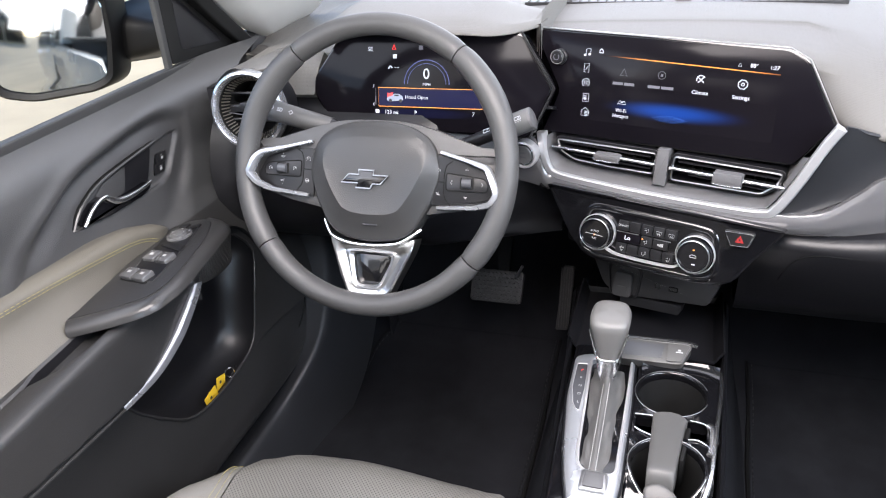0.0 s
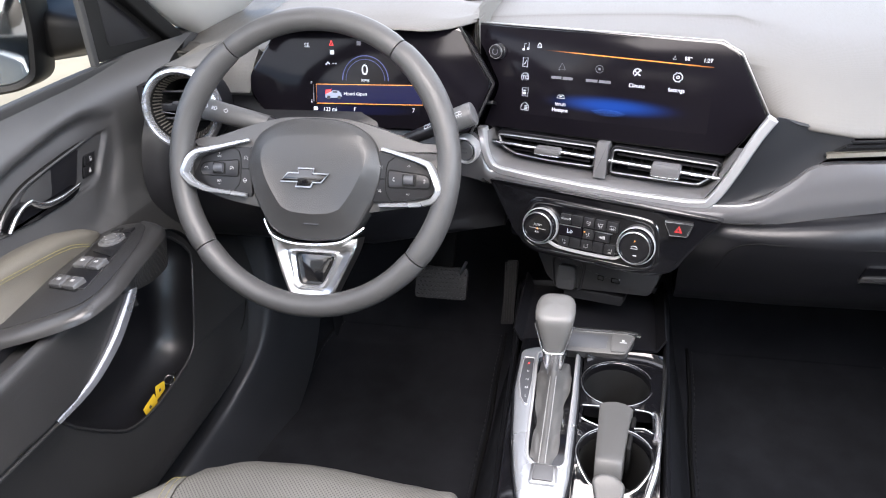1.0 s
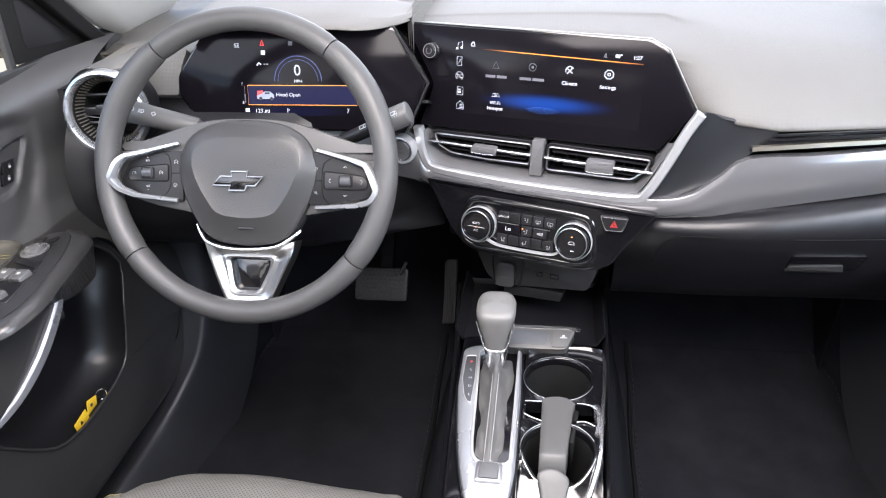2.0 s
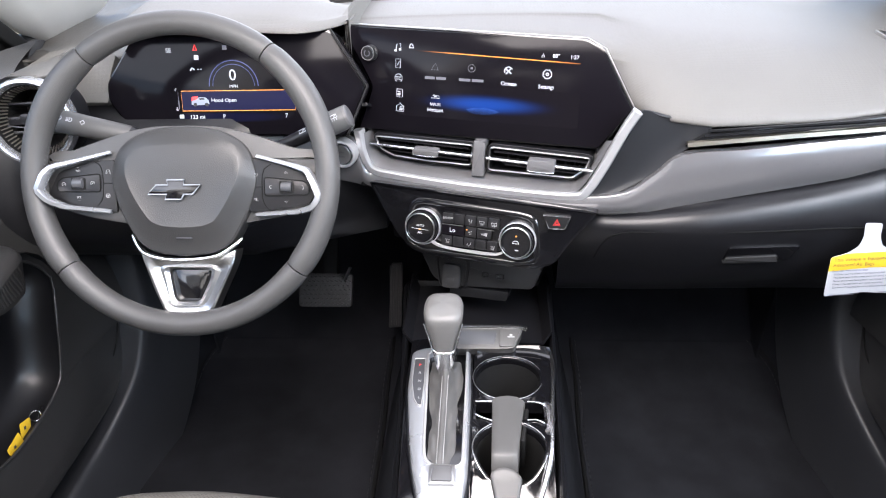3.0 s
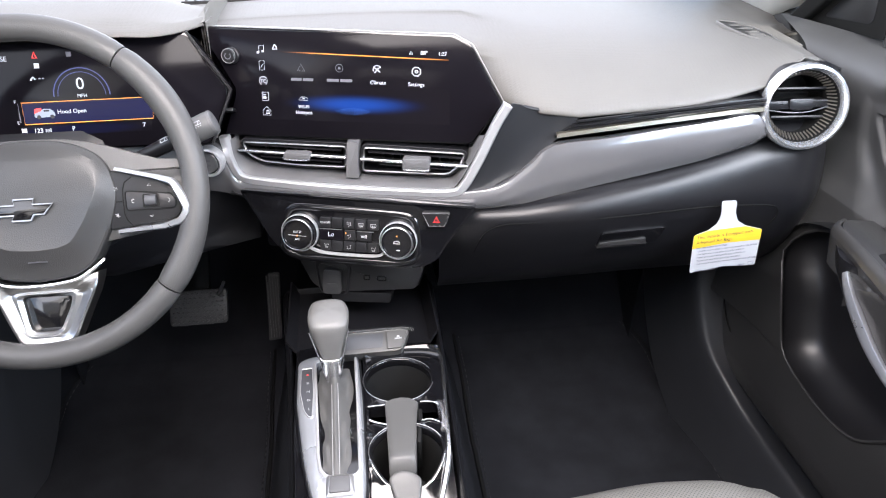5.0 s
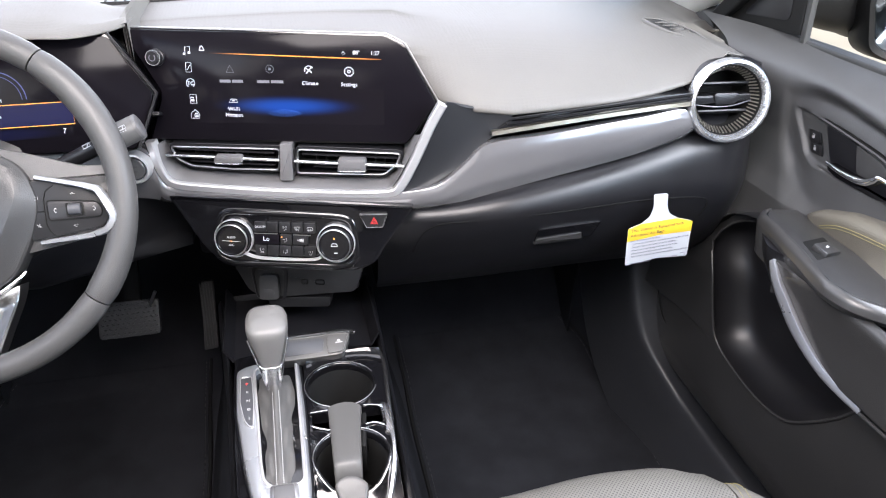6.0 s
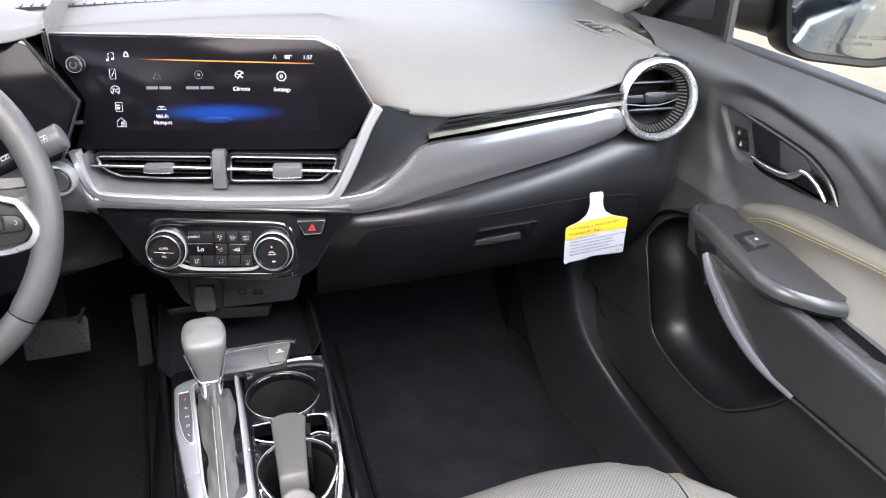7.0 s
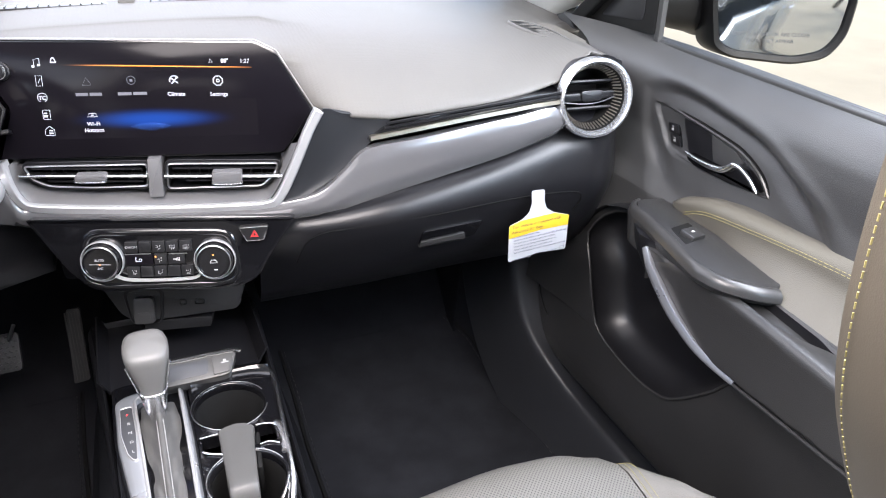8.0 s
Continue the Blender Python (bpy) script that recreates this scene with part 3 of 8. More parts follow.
part("display_cheek", skin(rows, thick=0.003), mat("dark_blue_grey_plastic", (0.012, 0.013, 0.0155), 0.5, grain=1100, bump=0.25, cells=True), dash, "dark grey cheek beside the display", 60)

# ---- trees behind the car ----


def tree(x, y, h, seed):
    rnd = random.Random(seed)
    t = thing("tree", (x, y, -0.38), "green broadleaf tree behind the parked car", "tree", "trees behind the car")
    trunk = smooth([(x, y, -0.4), (x + 0.05, y, h * 0.25), (x - 0.04, y + 0.05, h * 0.5), (x, y, h * 0.8)], 4)
    bm = sweep(trunk, circle(0.16, 10), (0, 1, 0), scale=lambda f: 1.15 - 0.85 * f)
    tips = []
    for k in range(9):
        a = k * 2.4
        z = h * (0.3 + 0.05 * k)
        r = h * (0.34 - 0.022 * k)
        tip = (x + r * math.cos(a), y + r * math.sin(a), z + h * 0.22)
        tips.append(tip)
        sweep(smooth([(x, y, z), (x + r * 0.5 * math.cos(a), y + r * 0.5 * math.sin(a), z + h * 0.07), tip], 3), circle(0.05, 6), (0.1, 0.2, 1), bm=bm, scale=lambda f: 1 - 0.8 * f)
    part("trunk", bm, BARK, t)
    bm = bmesh.new()
    for tip in tips + [(x, y, h * 0.95)] * 2:
        for c in range(7):
            q = Vector(tip) + Vector((rnd.gauss(0, 0.13), rnd.gauss(0, 0.13), rnd.gauss(0, 0.09))) * h
            for k in range(28):
                p = q + Vector((rnd.gauss(0, 0.22), rnd.gauss(0, 0.22), rnd.gauss(0, 0.16)))
                m = Matrix.Translation(p) @ pose(0, 0, 0, rnd.uniform(-60, 60), rnd.uniform(-60, 60), rnd.uniform(0, 360))
                w = rnd.uniform(0.05, 0.10)
                bm.faces.new([bm.verts.new(m @ Vector(v)) for v in ((-w, 0, 0), (0, -w * 0.5, 0.01), (w, 0, 0), (0, w * 0.5, 0.01))])
    tagged(part("crown", bm, FOLIAGE, t, "uneven crown of small leaves"), kind="stuff")


# the two at negative x are added only to darken the left mirror's reflection
for x, y, h, seed in ((4.6, -8.2, 4.8, 1), (6.5, -10.0, 5.2, 2), (3.0, -12.5, 5.6, 3), (-5.4, -13.0, 5.4, 5), (-3.0, -14.5, 5.6, 6)):
    tree(x, y, h, seed)
# ---- showroom behind the car, placed to darken what the left mirror meets ----
showroom = thing("showroom_building", (-11, -24, -0.38), "low showroom building with dark glass front and pale fascia", "building")
part("wall", block((22.0, 3.0, 6.4), pose(-11.8, -26.0, 2.82), 0.05), CONCRETE, showroom, "pale rendered wall")
part("fascia", block((22.6, 0.6, 1.3), pose(-11.8, -24.4, 5.6), 0.04), HEADLINER, showroom, "pale fascia band")
for i in range(11):
    win = part("window", block((1.86, 0.10, 4.6), pose(-21.8 + 2.0 * i, -24.46, 2.1), 0.02), GLOSS, showroom, "dark shop window")
    part("window_frame", block((0.10, 0.16, 4.8), pose(-20.8 + 2.0 * i, -24.42, 2.1), 0.01), SATIN, win, "metal window frame")
# ---- centre display and instrument cluster ----
SC = face(0, 0.19, 0.70, -15, 12)
display = thing("centre_display", (0, 0.2, 0.64), "wide black touch screen showing icons and a blue glow", "display")
outline = rounded([(-0.204, 0.097), (0.142, 0.092), (0.166, 0.080), (0.210, 0.006), (0.170, -0.048), (-0.176, -0.048), (-0.154, 0.014)], 0.007, 4)
part("housing", slab(outline, -0.030, -0.002, SC, 0.002), GLOSS, display)
part("screen", slab(inset(outline, 0.0025), -0.004, 0.0015, SC, 0.001), GLASSBLACK, display, "black glossy touch screen")
bm = lines(bmesh.new(), SC, [(-0.204, 0.0985), (-0.05, 0.0965), (0.143, 0.0935), (0.168, 0.081), (0.212, 0.0065)], 0.0012, 0.0)
part("edge_strip", bm, SATIN, display)
bm = turned([(0.011, 0.0), (0.011, 0.005), (0.0095, 0.006), (0.009, 0.014), (0.0075, 0.0155)], sh(SC, -0.155, 0.060), 32)
knob = part("volume_knob", bm, BLACK, display, "round black volume knob")
part("knob_ring", turned([(0.0098, 0.0125), (0.0098, 0.0138), (0.0088, 0.0138), (0.0088, 0.0125)], sh(SC, -0.155, 0.060), 32, cap=False), SATIN, knob)
bm = rod([SC @ Vector((-0.155 + 0.004 * math.cos(a), 0.060 + 0.004 * math.sin(a), 0.0162)) for a in [2.1 + i * 0.5 for i in range(11)]], 0.0006)
part("power_mark", bm, LIT_DIM, knob)

CL = face(-0.36, 0.19, 0.74, 0, 14)
cluster = thing("instrument_cluster", (-0.35, 0.2, 0.66), "black digital instrument cluster with a hood-open warning", "instrument cluster")
cl_out = rounded([(-0.105, 0.058), (-0.150, -0.004), (-0.150, -0.030), (-0.118, -0.074), (0.182, -0.082), (0.213, -0.014), (0.168, 0.062)], 0.010, 4)
part("housing", slab(cl_out, -0.03, -0.002, CL, 0.002), GLOSS, cluster)
part("screen", slab(inset(cl_out, 0.003), -0.004, 0.0012, CL, 0.001), GLASSBLACK, cluster, "black glossy instrument screen")
bm = sweep([CL @ Vector((u, v, 0.004)) for u, v in ((0.166, 0.063), (0.214, -0.012), (0.184, -0.078))], [(-0.0015, -0.004), (0.0015, -0.004), (0.0015, 0.002), (-0.0015, 0.002)], (0, -1, 0.25))
part("edge_strip", bm, DARKGREY, cluster)

# ---- centre vents with their bright frame ----
vent_unit = thing("centre_air_vents", (0, 0.17, 0.58), "pair of black slatted air vents in a bright chrome frame", "air vent")
back = rounded([(-0.176, 0.040), (-0.165, -0.018), (-0.146, -0.031), (0.153, -0.031), (0.205, 0.085), (0.16, 0.045)], 0.006, 4)
part("surround", slab(back, -0.07, -0.042, ST, 0.002), DEEP, vent_unit)
BEAD = [(-0.176, 0.036), (-0.171, 0.006), (-0.1635, -0.0155), (-0.152, -0.0250), (-0.118, -0.0292), (-0.018, -0.0345), (0.095, -0.0352), (0.140, -0.0325), (0.1555, -0.0225), (0.175, 0.014), (0.197, 0.064), (0.212, 0.092)]
bm = sweep(smooth([ST @ Vector((u, v, 0.003)) for u, v in BEAD], 6), [(-0.0072, -0.009), (0.0062, -0.009), (0.0064, -0.002), (0.0055, 0.0015), (0.0042, 0.0032), (-0.0042, 0.0056), (-0.0060, 0.0046), (-0.0072, 0.001)], ST.to_3x3() @ Vector((0, 0, 1)))
part("chrome_frame", bm, BRIGHT, vent_unit, "polished chrome lower frame")
# satin ledge that falls from the bright frame back to the vents
inner_line = [Vector((u, v)) for u, v in ((-0.170, 0.030), (-0.164, 0.004), (-0.1575, -0.0110), (-0.148, -0.0190), (-0.118, -0.0225), (-0.018, -0.0275), (0.095, -0.0280), (0.135, -0.0258), (0.148, -0.0175), (0.167, 0.016), (0.184, 0.052))]
deep_line = [Vector((u, v)) for u, v in ((-0.163, 0.030), (-0.157, 0.008), (-0.148, -0.0010), (-0.139, -0.0060), (-0.112, -0.0105), (-0.018, -0.0150), (0.090, -0.0160), (0.126, -0.0145), (0.139, -0.0080), (0.154, 0.016), (0.166, 0.038))]
rows = []
for f in range(5):
    g = f / 4
    rows.append([ST @ Vector((a.x * (1 - g) + b.x * g, a.y * (1 - g) + b.y * g, 0.003 - 0.040 * g ** 1.3)) for a, b in zip(smooth([p.to_3d() for p in inner_line], 4), smooth([p.to_3d() for p in deep_line], 4))])
part("ledge", skin(rows, thick=0.001), LEDGE, vent_unit, "satin silver ledge under the vents", 60)
part("divider", slab(rounded([(-0.0035, 0.034), (0.0125, 0.034), (0.0095, -0.018), (-0.0080, -0.018)], 0.0012, 3), -0.045, 0.000, ST, 0.0012), LEDGE, vent_unit)
for pts, tab, ends in (([(-0.152, 0.0268), (-0.0060, 0.0255), (-0.0092, -0.0040), (-0.074, -0.0036), (-0.126, -0.0002), (-0.1445, 0.0090)], (-0.073, 0.0128), ((-0.1585, 0.0160), (-0.0065, 0.0113))), ([(0.0190, 0.0254), (0.1560, 0.0219), (0.1490, 0.0050), (0.1325, -0.0084), (0.0157, -0.0081)], (0.0915, 0.0082), ((0.0140, 0.0102), (0.1600, 0.0058)))):
    line = rounded(pts, 0.005, 4)
    side_ = 1 if tab[0] > 0 else 0
    u0, u1 = min(p[0] for p in pts), max(p[0] for p in pts)
    vent = part("vent", frame_plate(inset(line, -0.0045), inset(line, 0.0003), -0.042, -0.0065, ST, 0.0006), BLACK, vent_unit)
    rim_ = [ST @ Vector((p[0], p[1], -0.0045)) for p in line]
    part("vent_rim", sweep(rim_, circle(0.00135, 8), ST.to_3x3() @ Vector((0, 0, 1)), True), SATIN, vent, "bright vent rim")
    for k in range(9):
        u = u0 + 0.022 + (u1 - u0 - 0.034) * k / 8
        part("vane", block((0.0016, 0.028, 0.012), sh(ST, u, 0.010, -0.034), 0), DARKGREY, vent)
    for dv in (0.0085, -0.0085):
        bm = sweep([ST @ Vector((u0 + 0.016 - dv * 0.9, tab[1] + dv + 0.002, -0.014)), ST @ Vector((u1 - 0.008 + dv * side_, tab[1] + dv - 0.002, -0.014))], [(-0.009, -0.0011), (0.009, -0.0011), (0.009, 0.0011), (-0.009, 0.0011)], (0, 0, 1))
        part("slat", bm, BLACK, vent)
    (ua, va), (ub, vb_) = ends
    bm = sweep([ST @ Vector((ua, va, -0.001)), ST @ Vector((ub, vb_, -0.001))], rounded([(-0.008, -0.0019), (0.0025, -0.0019), (0.0030, 0.0004), (0.0010, 0.0019), (-0.008, 0.0019)], 0.0008, 2), (0, 0, 1))
    part("bright_slat", bm, CHROME, vent, "bright chrome slat")
    hb = 0.0085 if side_ else 0.0052
    tb = part("tab", slab(rounded([(-0.0185, -hb), (0.0180, -hb), (0.0190, hb), (-0.0185, hb)], 0.004), -0.004, 0.0085, sh(ST, *tab), 0.0035), LEDGE, vent, "grey vent tab")
    bm = sweep(smooth([ST @ Vector((tab[0] + a, tab[1] + b, 0.0068)) for a, b in ((-0.0185, -hb + 0.0035), (-0.0150, -hb + 0.0002), (0.0150, -hb + 0.0002), (0.0182, -hb + 0.0035))], 4), circle(0.0013, 8), ST.to_3x3() @ Vector((0, 0, 1)))
    part("tab_edge", bm, CHROME, tb)

# start button on the silver blade
start = thing("start_button", (-0.19, 0.22, 0.60), "round black start button with a silver ring", "button")
SB = sh(ST, -0.1965, 0.003, 0.0185)
part("ring", turned([(0.0212, -0.021), (0.0212, -0.001), (0.0205, 0.0015), (0.0185, 0.0024), (0.0172, 0.0010), (0.0168, -0.01)], SB, 44, cap=False), BRIGHT, start, "satin silver ring")
part("inner_ring", turned([(0.0166, -0.012), (0.0166, -0.0005), (0.0158, 0.0004), (0.0150, -0.0005), (0.0148, -0.01)], SB, 44, cap=False), CHROME, start, "bright inner ring")
part("cap", turned([(0.0146, -0.01), (0.0146, 0.0005), (0.0136, 0.0016), (0.006, 0.0012)], SB, 36), SWITCHGREY, start, "grey button cap")
for dv in (0.0035, -0.0030):
    part("cap_mark", bar(bmesh.new(), SB, 0, dv, 0.0095, 0.0022, 0.0018), INK, start)

# ---- climate controls ----
CP = face(0, 0.13, 0.55, -15, 14)
climate = thing("climate_panel", (0, 0.14, 0.50), "glossy black climate panel with two chrome-ringed knobs", "climate controls")
cp_out = rounded([(-0.166, 0.040), (-0.158, 0.029), (-0.1185, -0.0335), (-0.088, -0.0560), (-0.045, -0.0585), (0.087, -0.0590), (0.113, -0.0470), (0.1255, -0.0230), (0.153, 0.0150), (0.166, 0.032)], 0.016, 5)
part("fascia", slab(cp_out, -0.04, -0.004, CP, 0.005), GLOSS, climate, "piano-black fascia")
inner = rounded([(-0.090, 0.012), (-0.078, 0.014), (0.060, 0.010), (0.075, 0.007), (0.082, -0.042), (0.062, -0.047), (-0.082, -0.044), (-0.100, -0.036)], 0.012, 4)
bm = sweep(smooth([CP @ Vector((u, v, 0.0026)) for u, v in ((-0.064, -0.0350), (-0.052, -0.0400), (-0.035, -0.0422), (0.0, -0.0432), (0.030, -0.0425), (0.040, -0.0385))], 6), [(-0.0020, -0.003), (0.0020, -0.003), (0.0014, 0.0012), (-0.0014, 0.0012)], CP.to_3x3() @ Vector((0, 0, 1)))
part("chrome_outline", bm, BRIGHT, climate, "thin chrome line under the buttons")
bm = sweep([CP @ Vector((-0.0500, -0.0078, 0.0008)), CP @ Vector((-0.0185, -0.0080, 0.0008))], [(-0.0005, -0.0005), (0.0005, -0.0005), (0.0005, 0.0004), (-0.0005, 0.0004)], CP.to_3x3() @ Vector((0, 0, 1)))
part("row_line", bm, SATIN, climate)
bm = sweep([CP @ Vector((0.0025, -0.0090, 0.0008)), CP @ Vector((0.0260, -0.0095, 0.0008))], [(-0.0005, -0.0005), (0.0005, -0.0005), (0.0005, 0.0004), (-0.0005, 0.0004)], CP.to_3x3() @ Vector((0, 0, 1)))
part("row_line", bm, SATIN, climate)
rim = [rounded(inset(inner, -d), 0.016, 5) for d in (0.0125, 0.0105, 0.0075, 0.0050, 0.0030, 0.0015)]
part("raised_rim", rings(bmesh.new(), [[(*p, h) for p in r] for r, h in zip(rim, (-0.005, -0.0032, -0.0020, -0.0018, -0.0026, -0.005))], CP, False, False), GLOSS, climate, "raised piano-black rim", 50)
for u, v in ((-0.078, -0.0155), (0.060, -0.0195)):
    K = sh(CP, u, v)
    k = part("knob", turned([(0.0232, -0.004), (0.0225, 0.011), (0.0212, 0.0135), (0.0190, 0.0136), (0.0182, 0.0118)], K, 44), GLOSS, climate, "black rotary knob")
    part("knob_ring", turned([(0.0262, -0.004), (0.0262, 0.002), (0.0259, 0.0036), (0.0251, 0.0038), (0.0246, 0.0026), (0.0244, -0.004)], K, 44, cap=False), BRIGHT, k, "chrome ring")
    part("knob_edge", turned([(0.0222, 0.0122), (0.0217, 0.0139), (0.0209, 0.0142), (0.0205, 0.0136)], K, 44, cap=False), SATIN, k)
for r, (v0, cells) in enumerate(((0.0005, 5), (-0.0155, 4), (-0.0315, 5))):
    u0, u1 = -0.0495, 0.0335
    for i in range(cells):
        if cells == 4:
            a, b = ((-0.0495, -0.0165), (-0.0150, 0.0005), (0.002, 0.0225), (0.0225, 0.0235))[i]
            if i == 3:
                continue
        else:
            a, b = u0 + (u1 - u0) * i / cells, u0 + (u1 - u0) * (i + 1) / cells - 0.0012
        q = slab(rounded([(a, v0 - 0.0068 - 0.02 * (a + 0.05) * 0.5), (b, v0 - 0.0068 - 0.02 * (b + 0.05) * 0.5), (b, v0 + 0.0072 - 0.02 * (b + 0.05) * 0.5), (a, v0 + 0.0072 - 0.02 * (a + 0.05) * 0.5)], 0.001, 2), -0.005, 0.0005, CP, 0.0008)
        part("button", q, DARKGREY if not (cells == 4 and i == 0) else GLASSBLACK, climate)
hazard = thing("hazard_button", (0.107, 0.11, 0.545), "black hazard button with a red triangle", "button")
part("cap", slab(rounded([(0.0915, 0.0215), (0.1300, 0.0228), (0.1240, 0.0035), (0.1010, 0.0020)], 0.003), -0.006, 0.0015, CP, 0.002), DARKGREY, hazard)
bm = bmesh.new()
for r in (0.0054, 0.0030):
    lines(bm, CP, [(0.1120 + r * math.cos(radians(a)), 0.0115 + r * math.sin(radians(a))) for a in (90, 210, 330)], 0.0011, 0.0018, True)
part("triangle", bm, RED, hazard, "red warning triangle")

# ---- USB panel and open tray ----
US = face(0, 0.2, 0.46, -15, 10)
usb = thing("usb_panel", (0, 0.2, 0.40), "black panel with a power socket cover and USB ports", "socket panel")
part("panel", slab(rounded([(-0.094, -0.004), (0.100, -0.006), (0.097, -0.020), (0.088, -0.046), (-0.050, -0.060), (-0.072, -0.047)], 0.008), -0.03, 0.0, US, 0.003), DOORSKIN, usb)
part("cover_niche", frame_plate(rounded([(-0.068, -0.010), (-0.010, -0.010), (-0.016, -0.062), (-0.060, -0.062)], 0.010, 4), rounded([(-0.063, -0.013), (-0.016, -0.013), (-0.021, -0.061), (-0.057, -0.061)], 0.010, 4), -0.004, 0.0016, US, 0.0012), BLACK, usb)
cover = part("socket_cover", slab(rounded([(-0.0525, -0.0205), (-0.0255, -0.0205), (-0.0245, -0.0585), (-0.0545, -0.0600)], 0.007), -0.002, 0.009, US, 0.004), UPPERDOOR, usb, "grey flip cover of the power socket")
part("finger_notch", slab(rounded([(-0.0475, -0.0420), (-0.0310, -0.0410), (-0.0310, -0.0520), (-0.0475, -0.0530)], 0.004), 0.006, 0.0096, US, 0.0008), UPPERDOOR, cover)
for u, w in ((0.013, 0.010), (0.036, 0.014)):
    part("port", frame_plate(rounded([(u - w / 2, -0.036), (u + w / 2, -0.036), (u + w / 2, -0.028), (u - w / 2, -0.028)], 0.002), rounded([(u - w / 2 + 0.0015, -0.0345), (u + w / 2 - 0.0015, -0.0345), (u + w / 2 - 0.0015, -0.0295), (u - w / 2 + 0.0015, -0.0295)], 0.001), -0.001, 0.0012, US, 0.0004), GLOSS, usb)
part("shelf_lip", slab(rounded([(-0.045, -0.060), (0.050, -0.058), (0.047, -0.073), (-0.043, -0.076)], 0.002), -0.03, -0.004, US, 0.001), DARKGREY, usb)
# ---- steering wheel and stalks ----
WH = face(-0.352, 0.007, 0.6755, 0, 24)
wheel = thing("steering_wheel", (-0.352, 0.03, 0.66), "dark grey leather steering wheel with chrome-edged spokes", "steering wheel")
R, TR = 0.1800, 0.0150


def rim_arc(a0, a1):
    n = max(6, int((a1 - a0) / 3.2))
    path, prof = [], circle(1.0, 14)
    bm = bmesh.new()
    rows = []
    for i in range(n + 1):
        a = radians(a0 + (a1 - a0) * i / n)
        grip = 1.0 + 0.10 * max(0, math.cos(2 * (a - radians(32)))) ** 6 + 0.10 * max(0, math.cos(2 * (a - radians(148)))) ** 6
        e = 0.93 if i in (0, n) else 1.0
        rows.append([bm.verts.new(WH @ Vector(((R + TR * e * grip * q.x * 0.98) * math.cos(a), (R + TR * e * grip * q.x * 0.98) * math.sin(a), TR * e * grip * 1.08 * q.y))) for q in prof])
    for a, b in zip(rows, rows[1:]):
        for j in range(14):
            bm.faces.new((a[j - 1], a[j], b[j], b[j - 1]))
    bm.faces.new(rows[0])
    bm.faces.new(rows[-1])
    return bm


for a0, a1 in ((52.5, 127.5), (128, 218), (218.5, 321.5), (322, 412)):
    part("rim_section", rim_arc(a0, a1), LEATHER, wheel, "dark grey leather rim section", 70)
bm = bmesh.new()
for i in range(150):
    a = radians(130 + 280 * i / 150)
    a2 = a + 0.012
    r = R - TR * 0.93
    rod([WH @ Vector((r * math.cos(a), r * math.sin(a), 0.004)), WH @ Vector(((r - 0.0008) * math.cos(a2), (r - 0.0008) * math.sin(a2), -0.003))], 0.0005, bm, 4)
tagged(part("stitching", bm, DARK_THREAD, wheel, "fine grey stitching"), kind="stuff")

half = [(0.0, 0.0592), (0.03, 0.0572), (0.052, 0.052), (0.073, 0.040), (0.0835, 0.026), (0.0905, -0.001), (0.0880, -0.018), (0.0790, -0.046), (0.0625, -0.0765), (0.050, -0.0880), (0.034, -0.0945), (0.0, -0.0985)]
hub = [Vector((p.x + 0.0025, p.y)) for p in rounded(half + [(-u, v) for u, v in half[-2:0:-1]], 0.010, 3)]
plate = [(0.0, 0.0400), (0.026, 0.0392), (0.044, 0.0372), (0.060, 0.0300), (0.0690, 0.020), (0.0705, 0.004), (0.0650, -0.0120), (0.0560, -0.0310), (0.0430, -0.0505), (0.038, -0.0560), (0.026, -0.0610), (0.0, -0.0632)]
plate = [Vector((p.x + 0.0050, p.y)) for p in rounded(plate + [(-u, v) for u, v in plate[-2:0:-1]], 0.010, 3)]
lay = [[(p[0], p[1], -0.030) for p in hub], [(p[0], p[1], -0.009) for p in hub], [(*p, -0.0055) for p in inset(hub, 0.0012)], [(*p, -0.0035) for p in inset(hub, 0.0035)]]


def crease(v, hi, lo):
    """Height of the cover's crease: sharp below, lost towards the top."""
    return hi + (lo - hi) * min(1, max(0, (v + 0.015) / 0.045))


lay.append([(*(q * 0.5 + p * 0.5), crease(p.y, -0.0008, 0.0004)) for p, q in zip(plate, hub)])
lay.append([(p.x * 1.008, p.y * 1.008, crease(p.y, 0.0092, 0.0030)) for p in plate])
lay.append([(p.x * 0.985, p.y * 0.980, crease(p.y, 0.0098, 0.0036)) for p in plate])
lay.append([(p.x * 0.90, p.y * 0.89, crease(p.y, 0.0082, 0.0044)) for p in plate])
lay.append([(p.x * 0.6, p.y * 0.6 + 0.002, 0.0060) for p in plate])
lay.append([(p.x * 0.2, p.y * 0.2 + 0.002, 0.0066) for p in plate])
part("airbag_cover", rings(bmesh.new(), lay, WH), HUBPLASTIC, wheel, "dark grained airbag cover", 24)
bow = [(-0.032, -0.0055), (-0.0085, -0.0055), (-0.0115, -0.0115), (0.0085, -0.0115), (0.0115, -0.0055), (0.022, -0.0055), (0.032, 0.0055), (0.0115, 0.0055), (0.0125, 0.0115), (-0.0085, 0.0115), (-0.0075, 0.0055), (-0.022, 0.0055)]
B = sh(WH, -0.003, -0.0165, 0.0085)
emblem = part("emblem", slab(inset(bow, 0.0016), -0.001, 0.002, B, 0.0004), GLOSS, wheel, "plain crossbar emblem in black and chrome")
bm = bmesh.new()
sweep([B @ Vector((*p, 0.0015)) for p in bow], [(-0.0009, -0.0015), (0.0009, -0.0015), (0.0006, 0.0008), (-0.0006, 0.0008)], WH.to_3x3() @ Vector((0, 0, 1)), True, bm)
